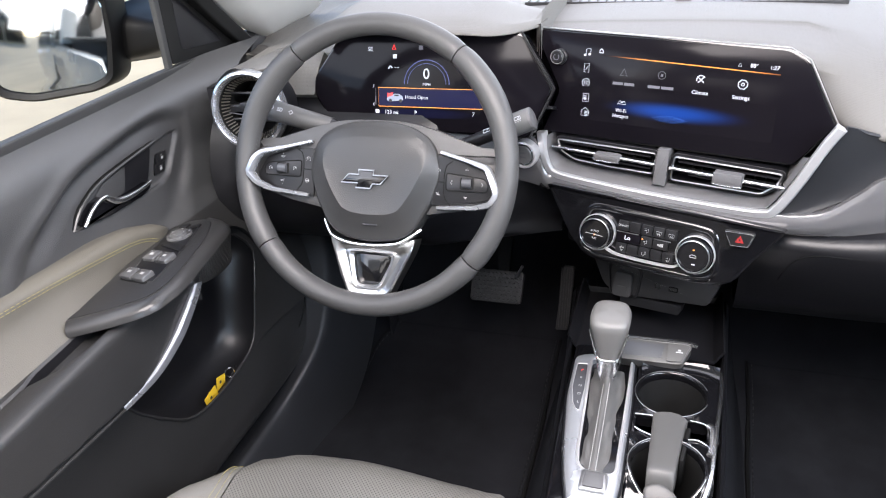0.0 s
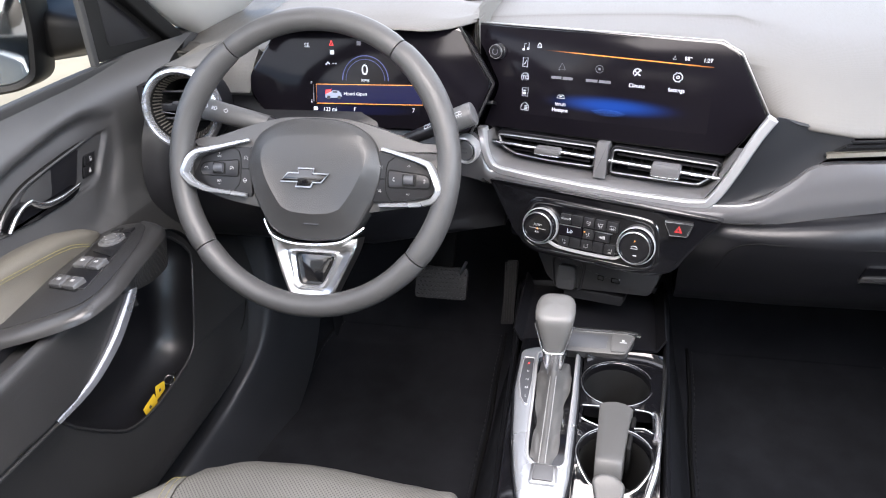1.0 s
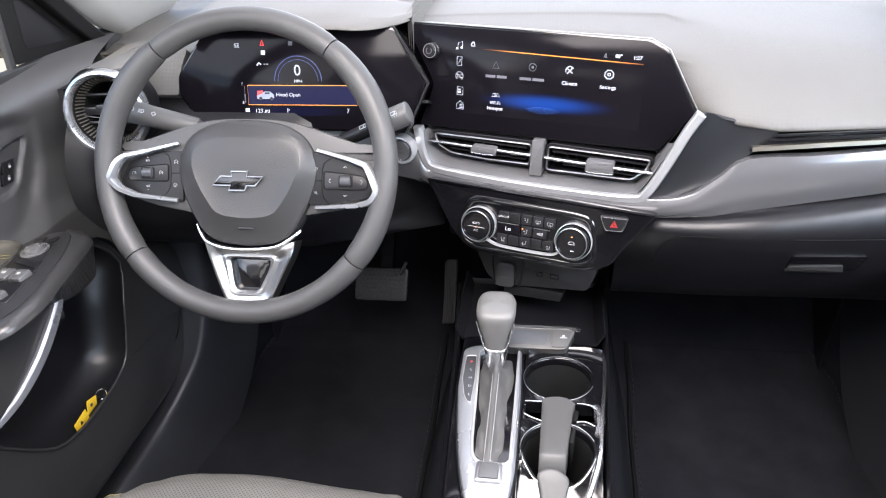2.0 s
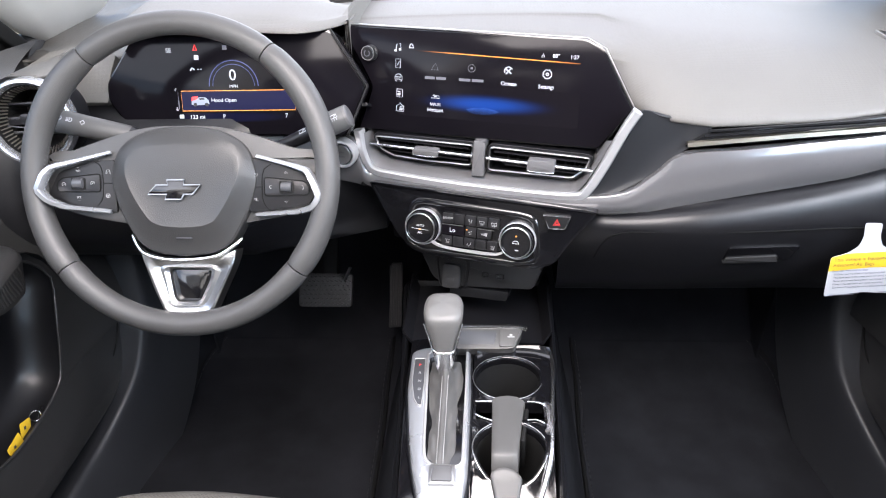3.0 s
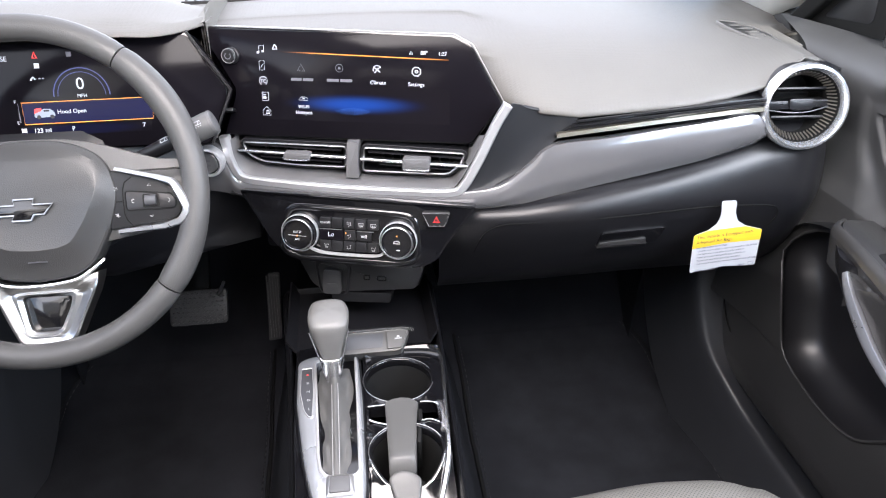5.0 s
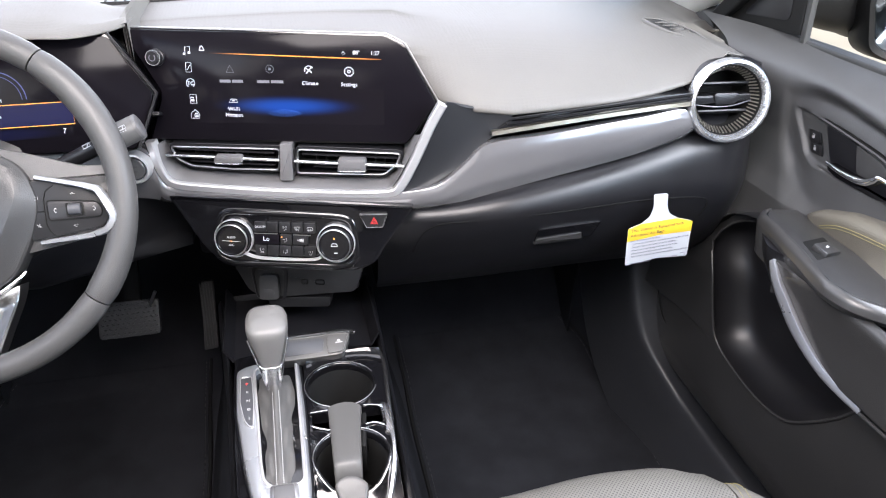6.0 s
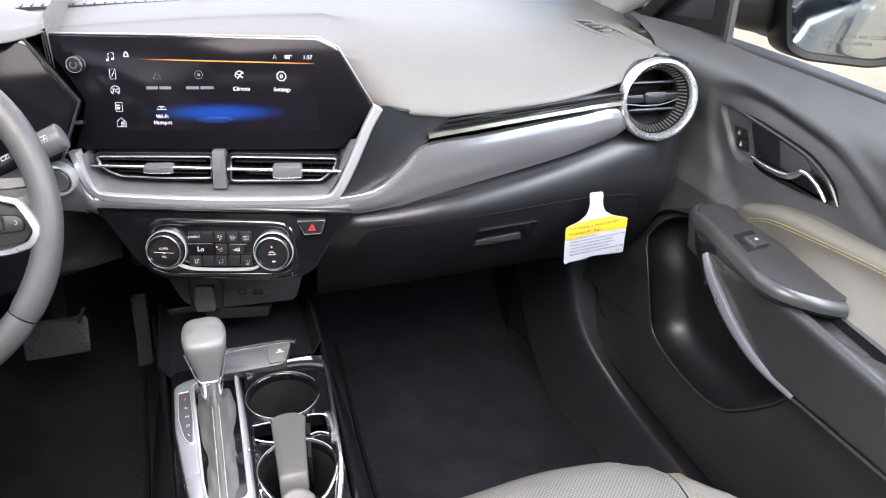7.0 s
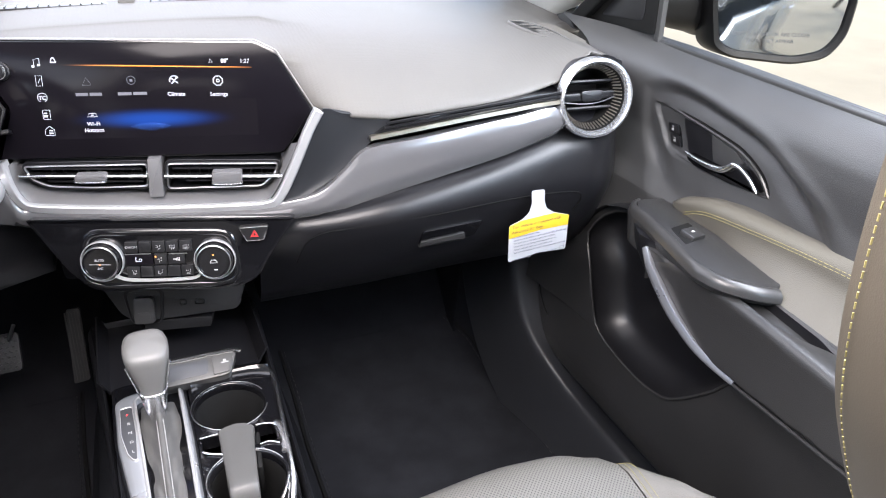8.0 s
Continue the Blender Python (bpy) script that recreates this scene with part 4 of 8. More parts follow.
part("emblem_edge", bm, STRIP, emblem)

for s in (1, -1):
    sp = rounded([(s * u, v) for u, v in ((0.06, 0.040), (0.095, 0.040), (0.135, 0.032), (0.168, 0.030), (0.172, 0.0), (0.168, -0.036), (0.12, -0.050), (0.06, -0.060))], 0.01, 3)
    part("spoke", slab(sp, -0.030, -0.0125, WH, 0.004), LEATHER, wheel, "dark grey leather-covered spoke")
    pod = rounded([(s * u, v) for u, v in ((0.083, 0.020), (0.113, 0.018), (0.153, 0.006), (0.166, -0.018), (0.155, -0.035), (0.082, -0.045))], 0.005, 3)
    pd = part("switch_pod", slab(pod, -0.018, -0.007, WH, 0.002), DARKGREY, wheel, "black switch pod")
    if s < 0:
        run, dv = [(0.0860, 0.0290, -0.004), (0.1270, 0.0185, 0.001), (0.1540, 0.0120, 0.008), (0.1625, 0.0030, 0.0125), (0.1705, -0.0170, 0.0140), (0.1585, -0.0300, 0.0110), (0.1410, -0.0375, 0.004), (0.0880, -0.0430, -0.004)], 0.0
    else:
        run, dv = [(0.0930, 0.0230, -0.004), (0.1380, 0.0115, 0.001), (0.1565, 0.0055, 0.008), (0.1665, -0.0110, 0.0125), (0.1720, -0.0260, 0.0140), (0.1640, -0.0385, 0.0110), (0.1450, -0.0440, 0.004), (0.0920, -0.0475, -0.004)], -0.0055
    bent = [Vector(run[0])]
    for i in range(1, len(run) - 1):
        p, q, r = Vector(run[i - 1]), Vector(run[i]), Vector(run[i + 1])
        for e in (p, r):
            bent.append(q + (e - q).normalized() * min(0.003, (e - q).length * 0.4))
    bent.append(Vector(run[-1]))
    bm = sweep([WH @ Vector((s * q.x, q.y, q.z)) for q in bent], [(q[0] * (-s), q[1]) for q in ((-0.0046, -0.010), (0.0036, -0.010), (0.0040, 0.0005), (0.0022, 0.0034), (-0.0030, 0.0044), (-0.0046, 0.0020))], WH.to_3x3() @ Vector((0, 0, 1)), scale=lambda f: 0.30 + 0.72 * math.sin(math.pi * min(1, f * 0.86 + 0.05)) ** 0.7)
    part("chrome_edge", bm, FRAMECHROME, wheel, "bright chrome spoke edging")
    rocker = rounded([(s * u, v + dv) for u, v in ((0.1010, 0.0030), (0.1500, -0.0020), (0.1560, -0.0085), (0.1545, -0.0185), (0.1015, -0.0190))], 0.004, 4)
    part("rocker", slab(rocker, -0.010, -0.0058, WH, 0.0008), BLACK, pd, "black rocker plate")
    part("rocker_edge", sweep([WH @ Vector((*p[:2], -0.0056)) for p in rocker], circle(0.0007, 6), WH.to_3x3() @ Vector((0, 0, 1)), True), DEEP, pd)
    for pts in ([(0.109, 0.0185), (0.101, 0.0130), (0.0985, 0.0050), (0.0980, -0.0060), (0.0985, -0.0230), (0.101, -0.0300), (0.108, -0.0380)], [(0.0980, -0.0085), (0.0850, -0.0085)]):
        part("switch_gap", sweep([WH @ Vector((s * u, v + dv, -0.0068)) for u, v in pts], circle(0.0006, 6), WH.to_3x3() @ Vector((0, 0, 1))), DEEP, pd)
    # no hollow: the well's shade is a flat black patch under the roller
    part("roller_well_patch", slab(rounded([(s * 0.1195, -0.0015 + dv), (s * 0.1375, -0.0015 + dv), (s * 0.1375, -0.0165 + dv), (s * 0.1195, -0.0165 + dv)], 0.002, 3), -0.008, -0.0053, WH, 0.0002), DEEP, pd)
    part("thumb_roller", turned([(0.002, -0.0068), (0.0060, -0.0062), (0.0064, 0.0062), (0.002, 0.0068)], sh(WH, s * 0.1285, -0.0085 + dv, -0.0065) @ pose(0, 0, 0, 0, 90, 0), 18), SWITCHDARK, pd, "grey thumb roller")

arch = [(0.0, 0.0605), (0.035, 0.0600), (0.065, 0.055), (0.095, 0.046), (0.125, 0.036), (0.150, 0.028), (0.172, 0.026), (0.170, 0.012), (0.10, 0.0)]
arch = rounded(arch + [(-u, v) for u, v in arch[-1:0:-1]], 0.014, 4)
part("spoke_arch", slab(arch, -0.034, -0.0105, WH, 0.008), LEATHER, wheel, "dark grey arch above the spokes")


def star(poly, c, n=72):
    """The outline met by n rays from c."""
    out, k = [], len(poly)
    for i in range(n):
        d = Vector((math.cos(2 * math.pi * i / n), math.sin(2 * math.pi * i / n)))
        best = None
        for j in range(k):
            a, b = Vector(poly[j - 1][:2]) - c, Vector(poly[j][:2]) - c
            e = b - a
            den = d.x * e.y - d.y * e.x
            if abs(den) < 1e-12:
                continue
            t, w = (a.x * e.y - a.y * e.x) / den, (a.x * d.y - a.y * d.x) / den
            if t > 0 and -1e-9 <= w <= 1 + 1e-9 and (best is None or t > best):
                best = t
        out.append(c + d * best)
    return out


VC = Vector((0.0045, -0.132))
v_out = rounded([(-0.0572, -0.0880), (-0.0500, -0.1080), (-0.0387, -0.1399), (-0.0265, -0.1680), (-0.0140, -0.1715), (0.0240, -0.1705), (0.0350, -0.1630), (0.0470, -0.1370), (0.0600, -0.1100), (0.0672, -0.0880), (0.053, -0.0925), (0.0386, -0.0968), (0.0075, -0.1012), (-0.0246, -0.1003), (-0.0450, -0.0950)], 0.004, 4)
v_mid = rounded([(-0.0400, -0.1075), (0.0545, -0.1065), (0.0470, -0.1210), (0.0300, -0.1550), (0.0235, -0.1605), (-0.0135, -0.1612), (-0.0215, -0.1560)], 0.006, 4)
v_lip = rounded([(-0.0275, -0.1110), (0.0375, -0.1110), (0.0345, -0.1260), (0.0205, -0.1545), (0.0140, -0.1580), (-0.0140, -0.1580), (-0.0200, -0.1500)], 0.005, 4)
v_hole = rounded([(-0.0225, -0.1140), (0.0316, -0.1145), (0.0295, -0.1260), (0.0170, -0.1515), (0.0120, -0.1545), (-0.0125, -0.1545), (-0.0170, -0.1480)], 0.004, 4)
so, sm, sl, sn = (star(q, VC) for q in (v_out, v_mid, v_lip, v_hole))
lay = [[(*p, -0.03) for p in so], [(*p, -0.010) for p in so], [(*(p * 0.92 + q * 0.08), -0.0062) for p, q in zip(so, sm)], [(*(p * 0.6 + q * 0.4), -0.0045) for p, q in zip(so, sm)], [(*p, -0.0065) for p in sm], [(*(p * 0.5 + q * 0.5), -0.0100) for p, q in zip(sm, sl)], [(*p, -0.0085) for p in sl], [(*p, -0.0125) for p in sn], [(*p, -0.03) for p in sn]]
part("lower_spoke", rings(bmesh.new(), lay, WH, False, False), SATIN, wheel, "brushed chrome V-shaped lower spoke", 40)
part("lower_spoke_insert", slab(sn, -0.034, -0.020, WH, 0.002), GLOSS, wheel)
smile = smooth([WH @ Vector((u, v, n)) for u, v, n in ((-0.0650, -0.0720, -0.009), (-0.0575, -0.0850, -0.006), (-0.0480, -0.0945, -0.005), (-0.0246, -0.1010, -0.0045), (0.0075, -0.1018, -0.0045), (0.0400, -0.0975, -0.0045), (0.0575, -0.0880, -0.005), (0.0665, -0.0810, -0.006), (0.0715, -0.0760, -0.009))], 5)
part("spoke_smile", sweep(smile, rounded([(-0.0026, -0.006), (0.0026, -0.006), (0.0020, 0.0018), (-0.0020, 0.0018)], 0.001, 2), WH.to_3x3() @ Vector((0, 0, 1)), scale=lambda f: 0.45 + 0.55 * math.sin(math.pi * f) ** 0.5), CHROME, wheel, "curved chrome edge under the airbag cover")
# column shroud
bm = turned([(0.05, -0.20), (0.046, -0.10), (0.046, -0.06), (0.044, -0.045), (0.04, -0.040)], sh(WH, 0, -0.030) @ Matrix.Diagonal((1.15, 0.95, 1, 1)), 32)
single("steering_column_cover", bm, BLACK, "black plastic cover round the steering column", "column cover", "structure")
LAMP = [[(-0.001, -0.0025), (0.0015, -0.0022), (0.0026, 0.0), (0.0015, 0.0022), (-0.001, 0.0025), (-0.001, -0.0025)]] + [[(-0.0022, v), (-0.0052, v - 0.0006)] for v in (-0.0018, 0.0, 0.0018)]
PANE = [[(-0.0045, -0.002), (-0.0038, 0.0022), (0.0038, 0.0022), (0.0045, -0.002), (-0.0045, -0.002)], [(0.0, -0.002), (0.0022, 0.0016)]]
DROP = [[(-0.003, -0.0035), (-0.003, -0.0050)], [(0.0, -0.0035), (0.0, -0.0050)], [(0.003, -0.0035), (0.003, -0.0050)]]
SYMBOLS = {"wiper_stalk": ((0.42, PANE), (0.86, PANE + DROP), (0.72, [[(-0.004, 0.003), (-0.004, -0.003)], [(0.0, 0.003), (0.0, -0.003)]])), "light_stalk": ((0.78, LAMP), (0.90, LAMP[:1] + LAMP[2:3]), (0.64, [[(0.003, 0.0), (0.0, 0.003), (-0.003, 0.0), (0.0, -0.003), (0.003, 0.0)]]))}
for s, tip, root, nm in ((1, (-0.158, 0.090, 0.7190), (-0.25, 0.085, 0.680), "wiper_stalk"), (-1, (-0.535, 0.088, 0.719), (-0.425, 0.085, 0.694), "light_stalk")):
    st = thing(nm, root, "black stalk with a grey marked end behind the wheel", "stalk")
    a, b = Vector(root), Vector(tip)
    d = (b - a).normalized()
    q = d.to_track_quat("Z", "Y").to_matrix().to_4x4()
    L = (b - a).length
    g = 0.60 if s > 0 else 0.12
    part("arm", turned([(0.008, -0.03), (0.0090, L * (g - 0.10)), (0.012, L * (g - 0.04)), (0.0135, L * g)], Matrix.Translation(a) @ q, 20), BLACK, st)
    part("grip", turned([(0.0120 if s < 0 else 0.0135, L * g), (0.0130 if s < 0 else 0.0150, L * (g + 0.02)), (0.0150, L * 0.96), (0.0135, L), (0.006, L + 0.001)], Matrix.Translation(a) @ q, 24), mat("stalk_plastic", (0.062, 0.062, 0.062), 0.45, grain=1800, bump=0.15), st, "dark grey grip with white marks")
    part("end_cap", turned([(0.0149, L * 0.985), (0.0146, L + 0.0015), (0.0132, L + 0.0024), (0.006, L + 0.0026)], Matrix.Translation(a) @ q, 24), SWITCHGREY, st, "satin grey end cap")
    up = Vector((0, -0.75, 0.66))
    up = (up - d * up.dot(d)).normalized()
    K = Matrix.Identity(4)
    for c, w in enumerate((d * s, up.cross(d * s), up)):
        K.col[c] = (*w, 0)
    K.translation = a + up * 0.0151

    def wrap(u, v, K=K, k=0.0153):
        return K @ Vector((u, k * math.sin(v / k), k * math.cos(v / k) - 0.0151))

    for f, shapes in SYMBOLS[nm]:
        bm = bmesh.new()
        for pts in shapes:
            sweep([wrap(s * L * f + u, v) for u, v in pts], [(-0.00045, -0.0002), (0.00045, -0.0002), (0.00045, 0.0003), (-0.00045, 0.0003)], up, False, bm)
        part("stalk_mark", bm, WHITE, st, "white lamp symbol" if s < 0 else "white wiper symbol")
# ---- centre console ----
CZ = 0.36
CO = pose(0, 0, CZ)
console = thing("centre_console", (0, 0, 0.2), "black centre console with piano-black deck and chrome selector frame", "console")
body = rounded([(-0.130, 0.30), (0.122, 0.30), (0.116, 0.10), (0.108, -0.2), (0.105, -0.62), (-0.105, -0.62), (-0.094, -0.2), (-0.112, 0.10)], 0.02, 4)
lay = [[(p[0] * 1.12, p[1], -0.26) for p in body], [(p[0] * 1.03, p[1], -0.06) for p in body], [(p[0], p[1], -0.014) for p in body], [(*p, -0.006) for p in inset(body, 0.005)], [(*p, -0.012) for p in inset(body, 0.008)], [(*p, -0.11) for p in inset(body, 0.009)]]
part("console_body", rings(bmesh.new(), lay, CO), BLACK, console, "black grained console sides", 40)
part("rear_deck", slab(rounded([(-0.10, -0.235), (0.10, -0.235), (0.10, -0.61), (-0.10, -0.61)], 0.01), -0.02, -0.002, CO, 0.003), BLACK, console)
deck = rounded([(-0.098, 0.118), (-0.02, 0.128), (-0.005, 0.095), (-0.0045, -0.235), (-0.085, -0.235), (-0.095, -0.05)], 0.008, 4)
part("deck", slab(deck, -0.02, -0.002, CO, 0.003), GLOSS, console, "piano-black deck")
# cup holder deck: two plates pierced by the cup wells


def deck_z(y):
    """The cup deck rolls down towards the armrest."""
    g = max(0.0, -0.118 - y)
    return -0.55 * g * min(1.0, g / 0.03)


def pierced(rect, cu, cv, r, n=64):
    """A plate with a round well; its edge rolls into the well."""
    u0, u1, v0, v1 = rect
    o, i = [], []
    for k in range(n):
        a = 2 * math.pi * (k + 0.5) / n
        c, s = math.cos(a), math.sin(a)
        t = min((u1 - cu) / c if c > 0 else (u0 - cu) / c, (v1 - cv) / s if s > 0 else (v0 - cv) / s)
        o.append(Vector((cu + t * c, cv + t * s)))
        i.append(Vector((cu + r * c, cv + r * s)))
    mid = [p.lerp(q, 0.55) for p, q in zip(o, i)]
    lay = [[(*p, -0.016 + deck_z(p.y)) for p in o], [(*p, 0.001 + deck_z(p.y)) for p in o], [(*p, 0.0015 + deck_z(p.y)) for p in mid]]
    for d, h in ((0.0060, 0.0022), (0.0038, 0.0030), (0.0020, 0.0026), (0.0006, 0.0008), (0.0, -0.003), (0.0, -0.016)):
        lay.append([(*p, h + deck_z(p.y)) for p in inset(i, -d)])
    return rings(bmesh.new(), lay, CO, False, False)


cups = ((0.0432, 0.0250, 0.0438, (-0.0035, 0.104, -0.0275, 0.084)), (0.0437, -0.1110, 0.0424, (-0.0035, 0.097, -0.232, -0.0590)))
for cu, cv, r, rect in cups:
    plate = part("cup_deck", pierced(rect, cu, cv, r), GLOSS, console, "piano-black cup holder deck", 50)
    lay = [[((cu + q * math.cos(a)), cv + q * math.sin(a), h + (deck_z(cv + q * math.sin(a)) if h > -0.02 else -0.0)) for a in [2 * math.pi * i / 48 for i in range(48)]] for q, h in ((r + 0.0005, -0.006), (r - 0.001, -0.014), (r - 0.003, -0.087), (r - 0.012, -0.090), (0.001, -0.090))]
    part("cup_well", rings(bmesh.new(), lay, CO, False, True), WELL, console, "black cup well")
    arc = [a for a in range(20, 345, 6)]
    bm = rod([CO @ Vector((cu + (r + 0.0040) * math.cos(radians(a)), cv + (r + 0.0040) * math.sin(radians(a)), 0.0024 + deck_z(cv + (r + 0.004) * math.sin(radians(a))))) for a in arc], 0.0008)
    part("cup_ring", bm, SATIN, plate, "thin bright ring round the well")
    part("cup_mat", turned([(r - 0.006, -0.090), (r - 0.006, -0.086), (r - 0.008, -0.085)], sh(CO, cu, cv), 40), RUBBER, console)
# grey arm that divides the wells, with a slot beside it
rows = []
for i in range(17):
    f = i / 16
    y = -0.0215 - 0.1125 * f
    c = 0.0435 - 0.0070 * f
    w = 0.0215 - 0.0055 * f
    z = 0.3675 - 0.004 * f - 0.002 * math.sin(math.pi * f) - 0.020 * max(0, f - 0.93) * 14
    bow = 0.0055 * max(0, 1 - f * 5)
    rows.append([(c - w, y - bow, z - 0.04), (c - w, y - bow, z - 0.001), (c - w * 0.9, y - bow * 0.8, z + 0.0005), (c - w * 0.5, y - bow * 0.25, z + 0.001), (c, y, z + 0.0012), (c + w * 0.5, y - bow * 0.4, z + 0.001), (c + w * 0.9, y - bow * 1.6, z + 0.0005), (c + w, y - bow * 2, z - 0.001), (c + w, y - bow * 2, z - 0.04)])
INSERTGREY = mat("smooth_grey_plastic", (0.066, 0.065, 0.063), 0.40, grain=1500, bump=0.1)
part("cup_insert", skin(rows, thick=0.002), INSERTGREY, console, "smooth dark grey cup divider", 60)
tail = rounded([(0.0185, -0.146), (0.027, -0.141), (0.0355, -0.1395), (0.046, -0.1415), (0.0585, -0.149), (0.0545, -0.165), (0.0525, -0.190), (0.0265, -0.190), (0.0235, -0.165)], 0.006)
rows = [[(p[0], p[1], h + (0 if h < -0.03 else deck_z(p[1]) * 0.75)) for p in inset(tail, d)] for d, h in ((0, -0.05), (0, 0.0035), (0.0012, 0.0050), (0.004, 0.0052))]
rows += [[(0.039 + (p[0] - 0.039) * k, -0.166 + (p[1] + 0.166) * k, 0.0052 + deck_z(-0.166 + (p[1] + 0.166) * k) * 0.75) for p in inset(tail, 0.004)] for k in (0.7, 0.4, 0.1)]
part("rear_insert", rings(bmesh.new(), rows, CO), INSERTGREY, console, "smooth dark grey divider tail", 70)
# the dark slot beside the arm is a solid matt black block
part("insert_fin", block((0.0055, 0.062, 0.045), pose(0.0635, -0.068, 0.3385, 0, 0, -7), 0.002), DEEP, console)
# dark trench between the wells; chrome rods put the highlight on its glossy rolled edges
part("trench_floor", block((0.092, 0.0315, 0.004), pose(0.0430, -0.04325, 0.330), 0.001), DEEP, console, "dark trench between the wells")
part("trench_end", block((0.0150, 0.0315, 0.014), pose(0.0965, -0.04325, 0.3535), 0.003), GLOSS, console, "piano-black bridge beside the trench")
part("trench_end", block((0.0040, 0.0315, 0.014), pose(-0.0010, -0.04325, 0.3540), 0.001), GLOSS, console, "piano-black bridge beside the trench")
for pts in ([(0.000, -0.0270), (0.012, -0.0265), (0.0215, -0.0262)], [(0.0680, -0.0262), (0.080, -0.0275), (0.0890, -0.0330), (0.0900, -0.0560)], [(0.0005, -0.0520), (0.0090, -0.0580), (0.0220, -0.0640)], [(0.0665, -0.0625), (0.0780, -0.0610), (0.0890, -0.0680)]):
    part("trench_highlight", sweep(smooth([(u, v, 0.3625) for u, v in pts], 4), circle(0.0012, 8), (0, 0, 1)), CHROME, console, "chrome rod for the highlight on the trench's rolled edge")
bm = sweep(smooth([(0.1045, 0.084, 0.363), (0.1070, 0.055, 0.3632), (0.1035, 0.0, 0.3632), (0.0995, -0.05, 0.363), (0.0945, -0.115, 0.3625), (0.087, -0.150, 0.355), (0.077, -0.178, 0.343), (0.066, -0.20, 0.332)], 6), rounded([(-0.0030, -0.003), (0.0030, -0.003), (0.0022, 0.0022), (-0.0022, 0.0022)], 0.0015, 2), (0, 0, 1))
part("deck_edge", bm, CHROME, console, "bright deck edging")
bm = sweep(smooth([(0.0905, -0.028, 0.3625), (0.0955, -0.035, 0.3632), (0.0958, -0.060, 0.3630), (0.0925, -0.082, 0.3625)], 5), rounded([(-0.0048, -0.002), (0.0048, -0.002), (0.0030, 0.0020), (-0.0030, 0.0020)], 0.0015, 2), (0, 0, 1))
part("deck_flash", bm, CHROME, console, "bright side flash of the deck")
# upturned glossy lip at the head of the cup deck
rows = []
for j in range(9):
    g = j / 8
    rows.append([(0.0008 + 0.1032 * i / 16, 0.0735 - 0.014 * abs(i / 8 - 1) ** 3 + (0.015 + 0.005 * abs(i / 8 - 1) ** 2) * g, 0.3622 + (0.0075 + 0.004 * abs(i / 8 - 1) ** 2) * g ** 1.7) for i in range(17)])
part("deck_lip", skin(rows, thick=0.0015), GLOSS, console, "upturned piano-black lip", 60)
# selector frame
outer = rounded([(-0.0945, 0.080), (-0.080, 0.090), (-0.043, 0.096), (-0.0095, 0.0955), (-0.0062, -0.010), (-0.0066, -0.160), (-0.012, -0.205), (-0.062, -0.207), (-0.0750, -0.150), (-0.0815, -0.110), (-0.0935, -0.005)], 0.012, 4)
inn = rounded([(-0.0686, 0.072), (-0.060, 0.078), (-0.043, 0.082), (-0.0150, 0.084), (-0.0143, -0.010), (-0.0150, -0.140), (-0.019, -0.1470), (-0.050, -0.1465), (-0.0585, -0.135), (-0.0613, -0.110), (-0.0655, -0.005)], 0.006, 4)
lay = [[(*p, -0.012) for p in outer], [(*p, -0.003) for p in outer], [(*p, 0.0026) for p in inset(outer, 0.0010)], [(*p, 0.0040) for p in inset(outer, 0.0026)], [(*(p * 0.62 + q * 0.38), 0.0054) for p, q in zip(outer, inn)], [(*(p * 0.30 + q * 0.70), 0.0060) for p, q in zip(outer, inn)], [(*p, 0.0058) for p in inset(inn, -0.0022)], [(*p, 0.0038) for p in inset(inn, -0.0006)], [(*p, -0.010) for p in inn]]
part("selector_frame", rings(bmesh.new(), lay, CO, False, False), FRAMECHROME, console, "brushed chrome selector frame", 50)
part("selector_rim", sweep([CO @ Vector((*p[:2], -0.001)) for p in inset(outer, -0.0014)], circle(0.0019, 8), (0, 0, 1), True), GLOSS, console, "dark edge of the selector frame")
part("selector_bead", sweep([CO @ Vector((*p[:2], 0.0056)) for p in inset(inn, -0.0014)], circle(0.0021, 8), (0, 0, 1), True), BRIGHT, console, "bright inner bead")
part("selector_floor", slab(inset(inn, -0.001), -0.02, -0.0085, CO, 0.001), DEEP, console)
gp = rounded([(-0.0875, 0.058), (-0.0735, 0.059), (-0.0710, 0.0055), (-0.0718, -0.0420), (-0.0760, -0.0400), (-0.0815, -0.0285), (-0.0875, 0.0065)], 0.003)
part("gear_plate", slab(gp, 0.002, 0.0074, CO, 0.0006), SWITCHDARK, console, "grey gear position plate")
part("gear_plate_edge", frame_plate(inset(gp, -0.0012), inset(gp, 0.0002), 0.002, 0.0081, CO, 0.0004), BRIGHT, console)
part("park_brake_button", slab(rounded([(-0.0525, -0.1485), (-0.0215, -0.1495), (-0.0205, -0.180), (-0.0530, -0.180)], 0.004), 0.002, 0.010, CO, 0.002), SATIN, console)
part("park_brake_cap", slab(rounded([(-0.0480, -0.1515), (-0.0260, -0.1520), (-0.0250, -0.1765), (-0.0495, -0.1760)], 0.003), 0.008, 0.0120, CO, 0.0015), SWITCHGREY, console)
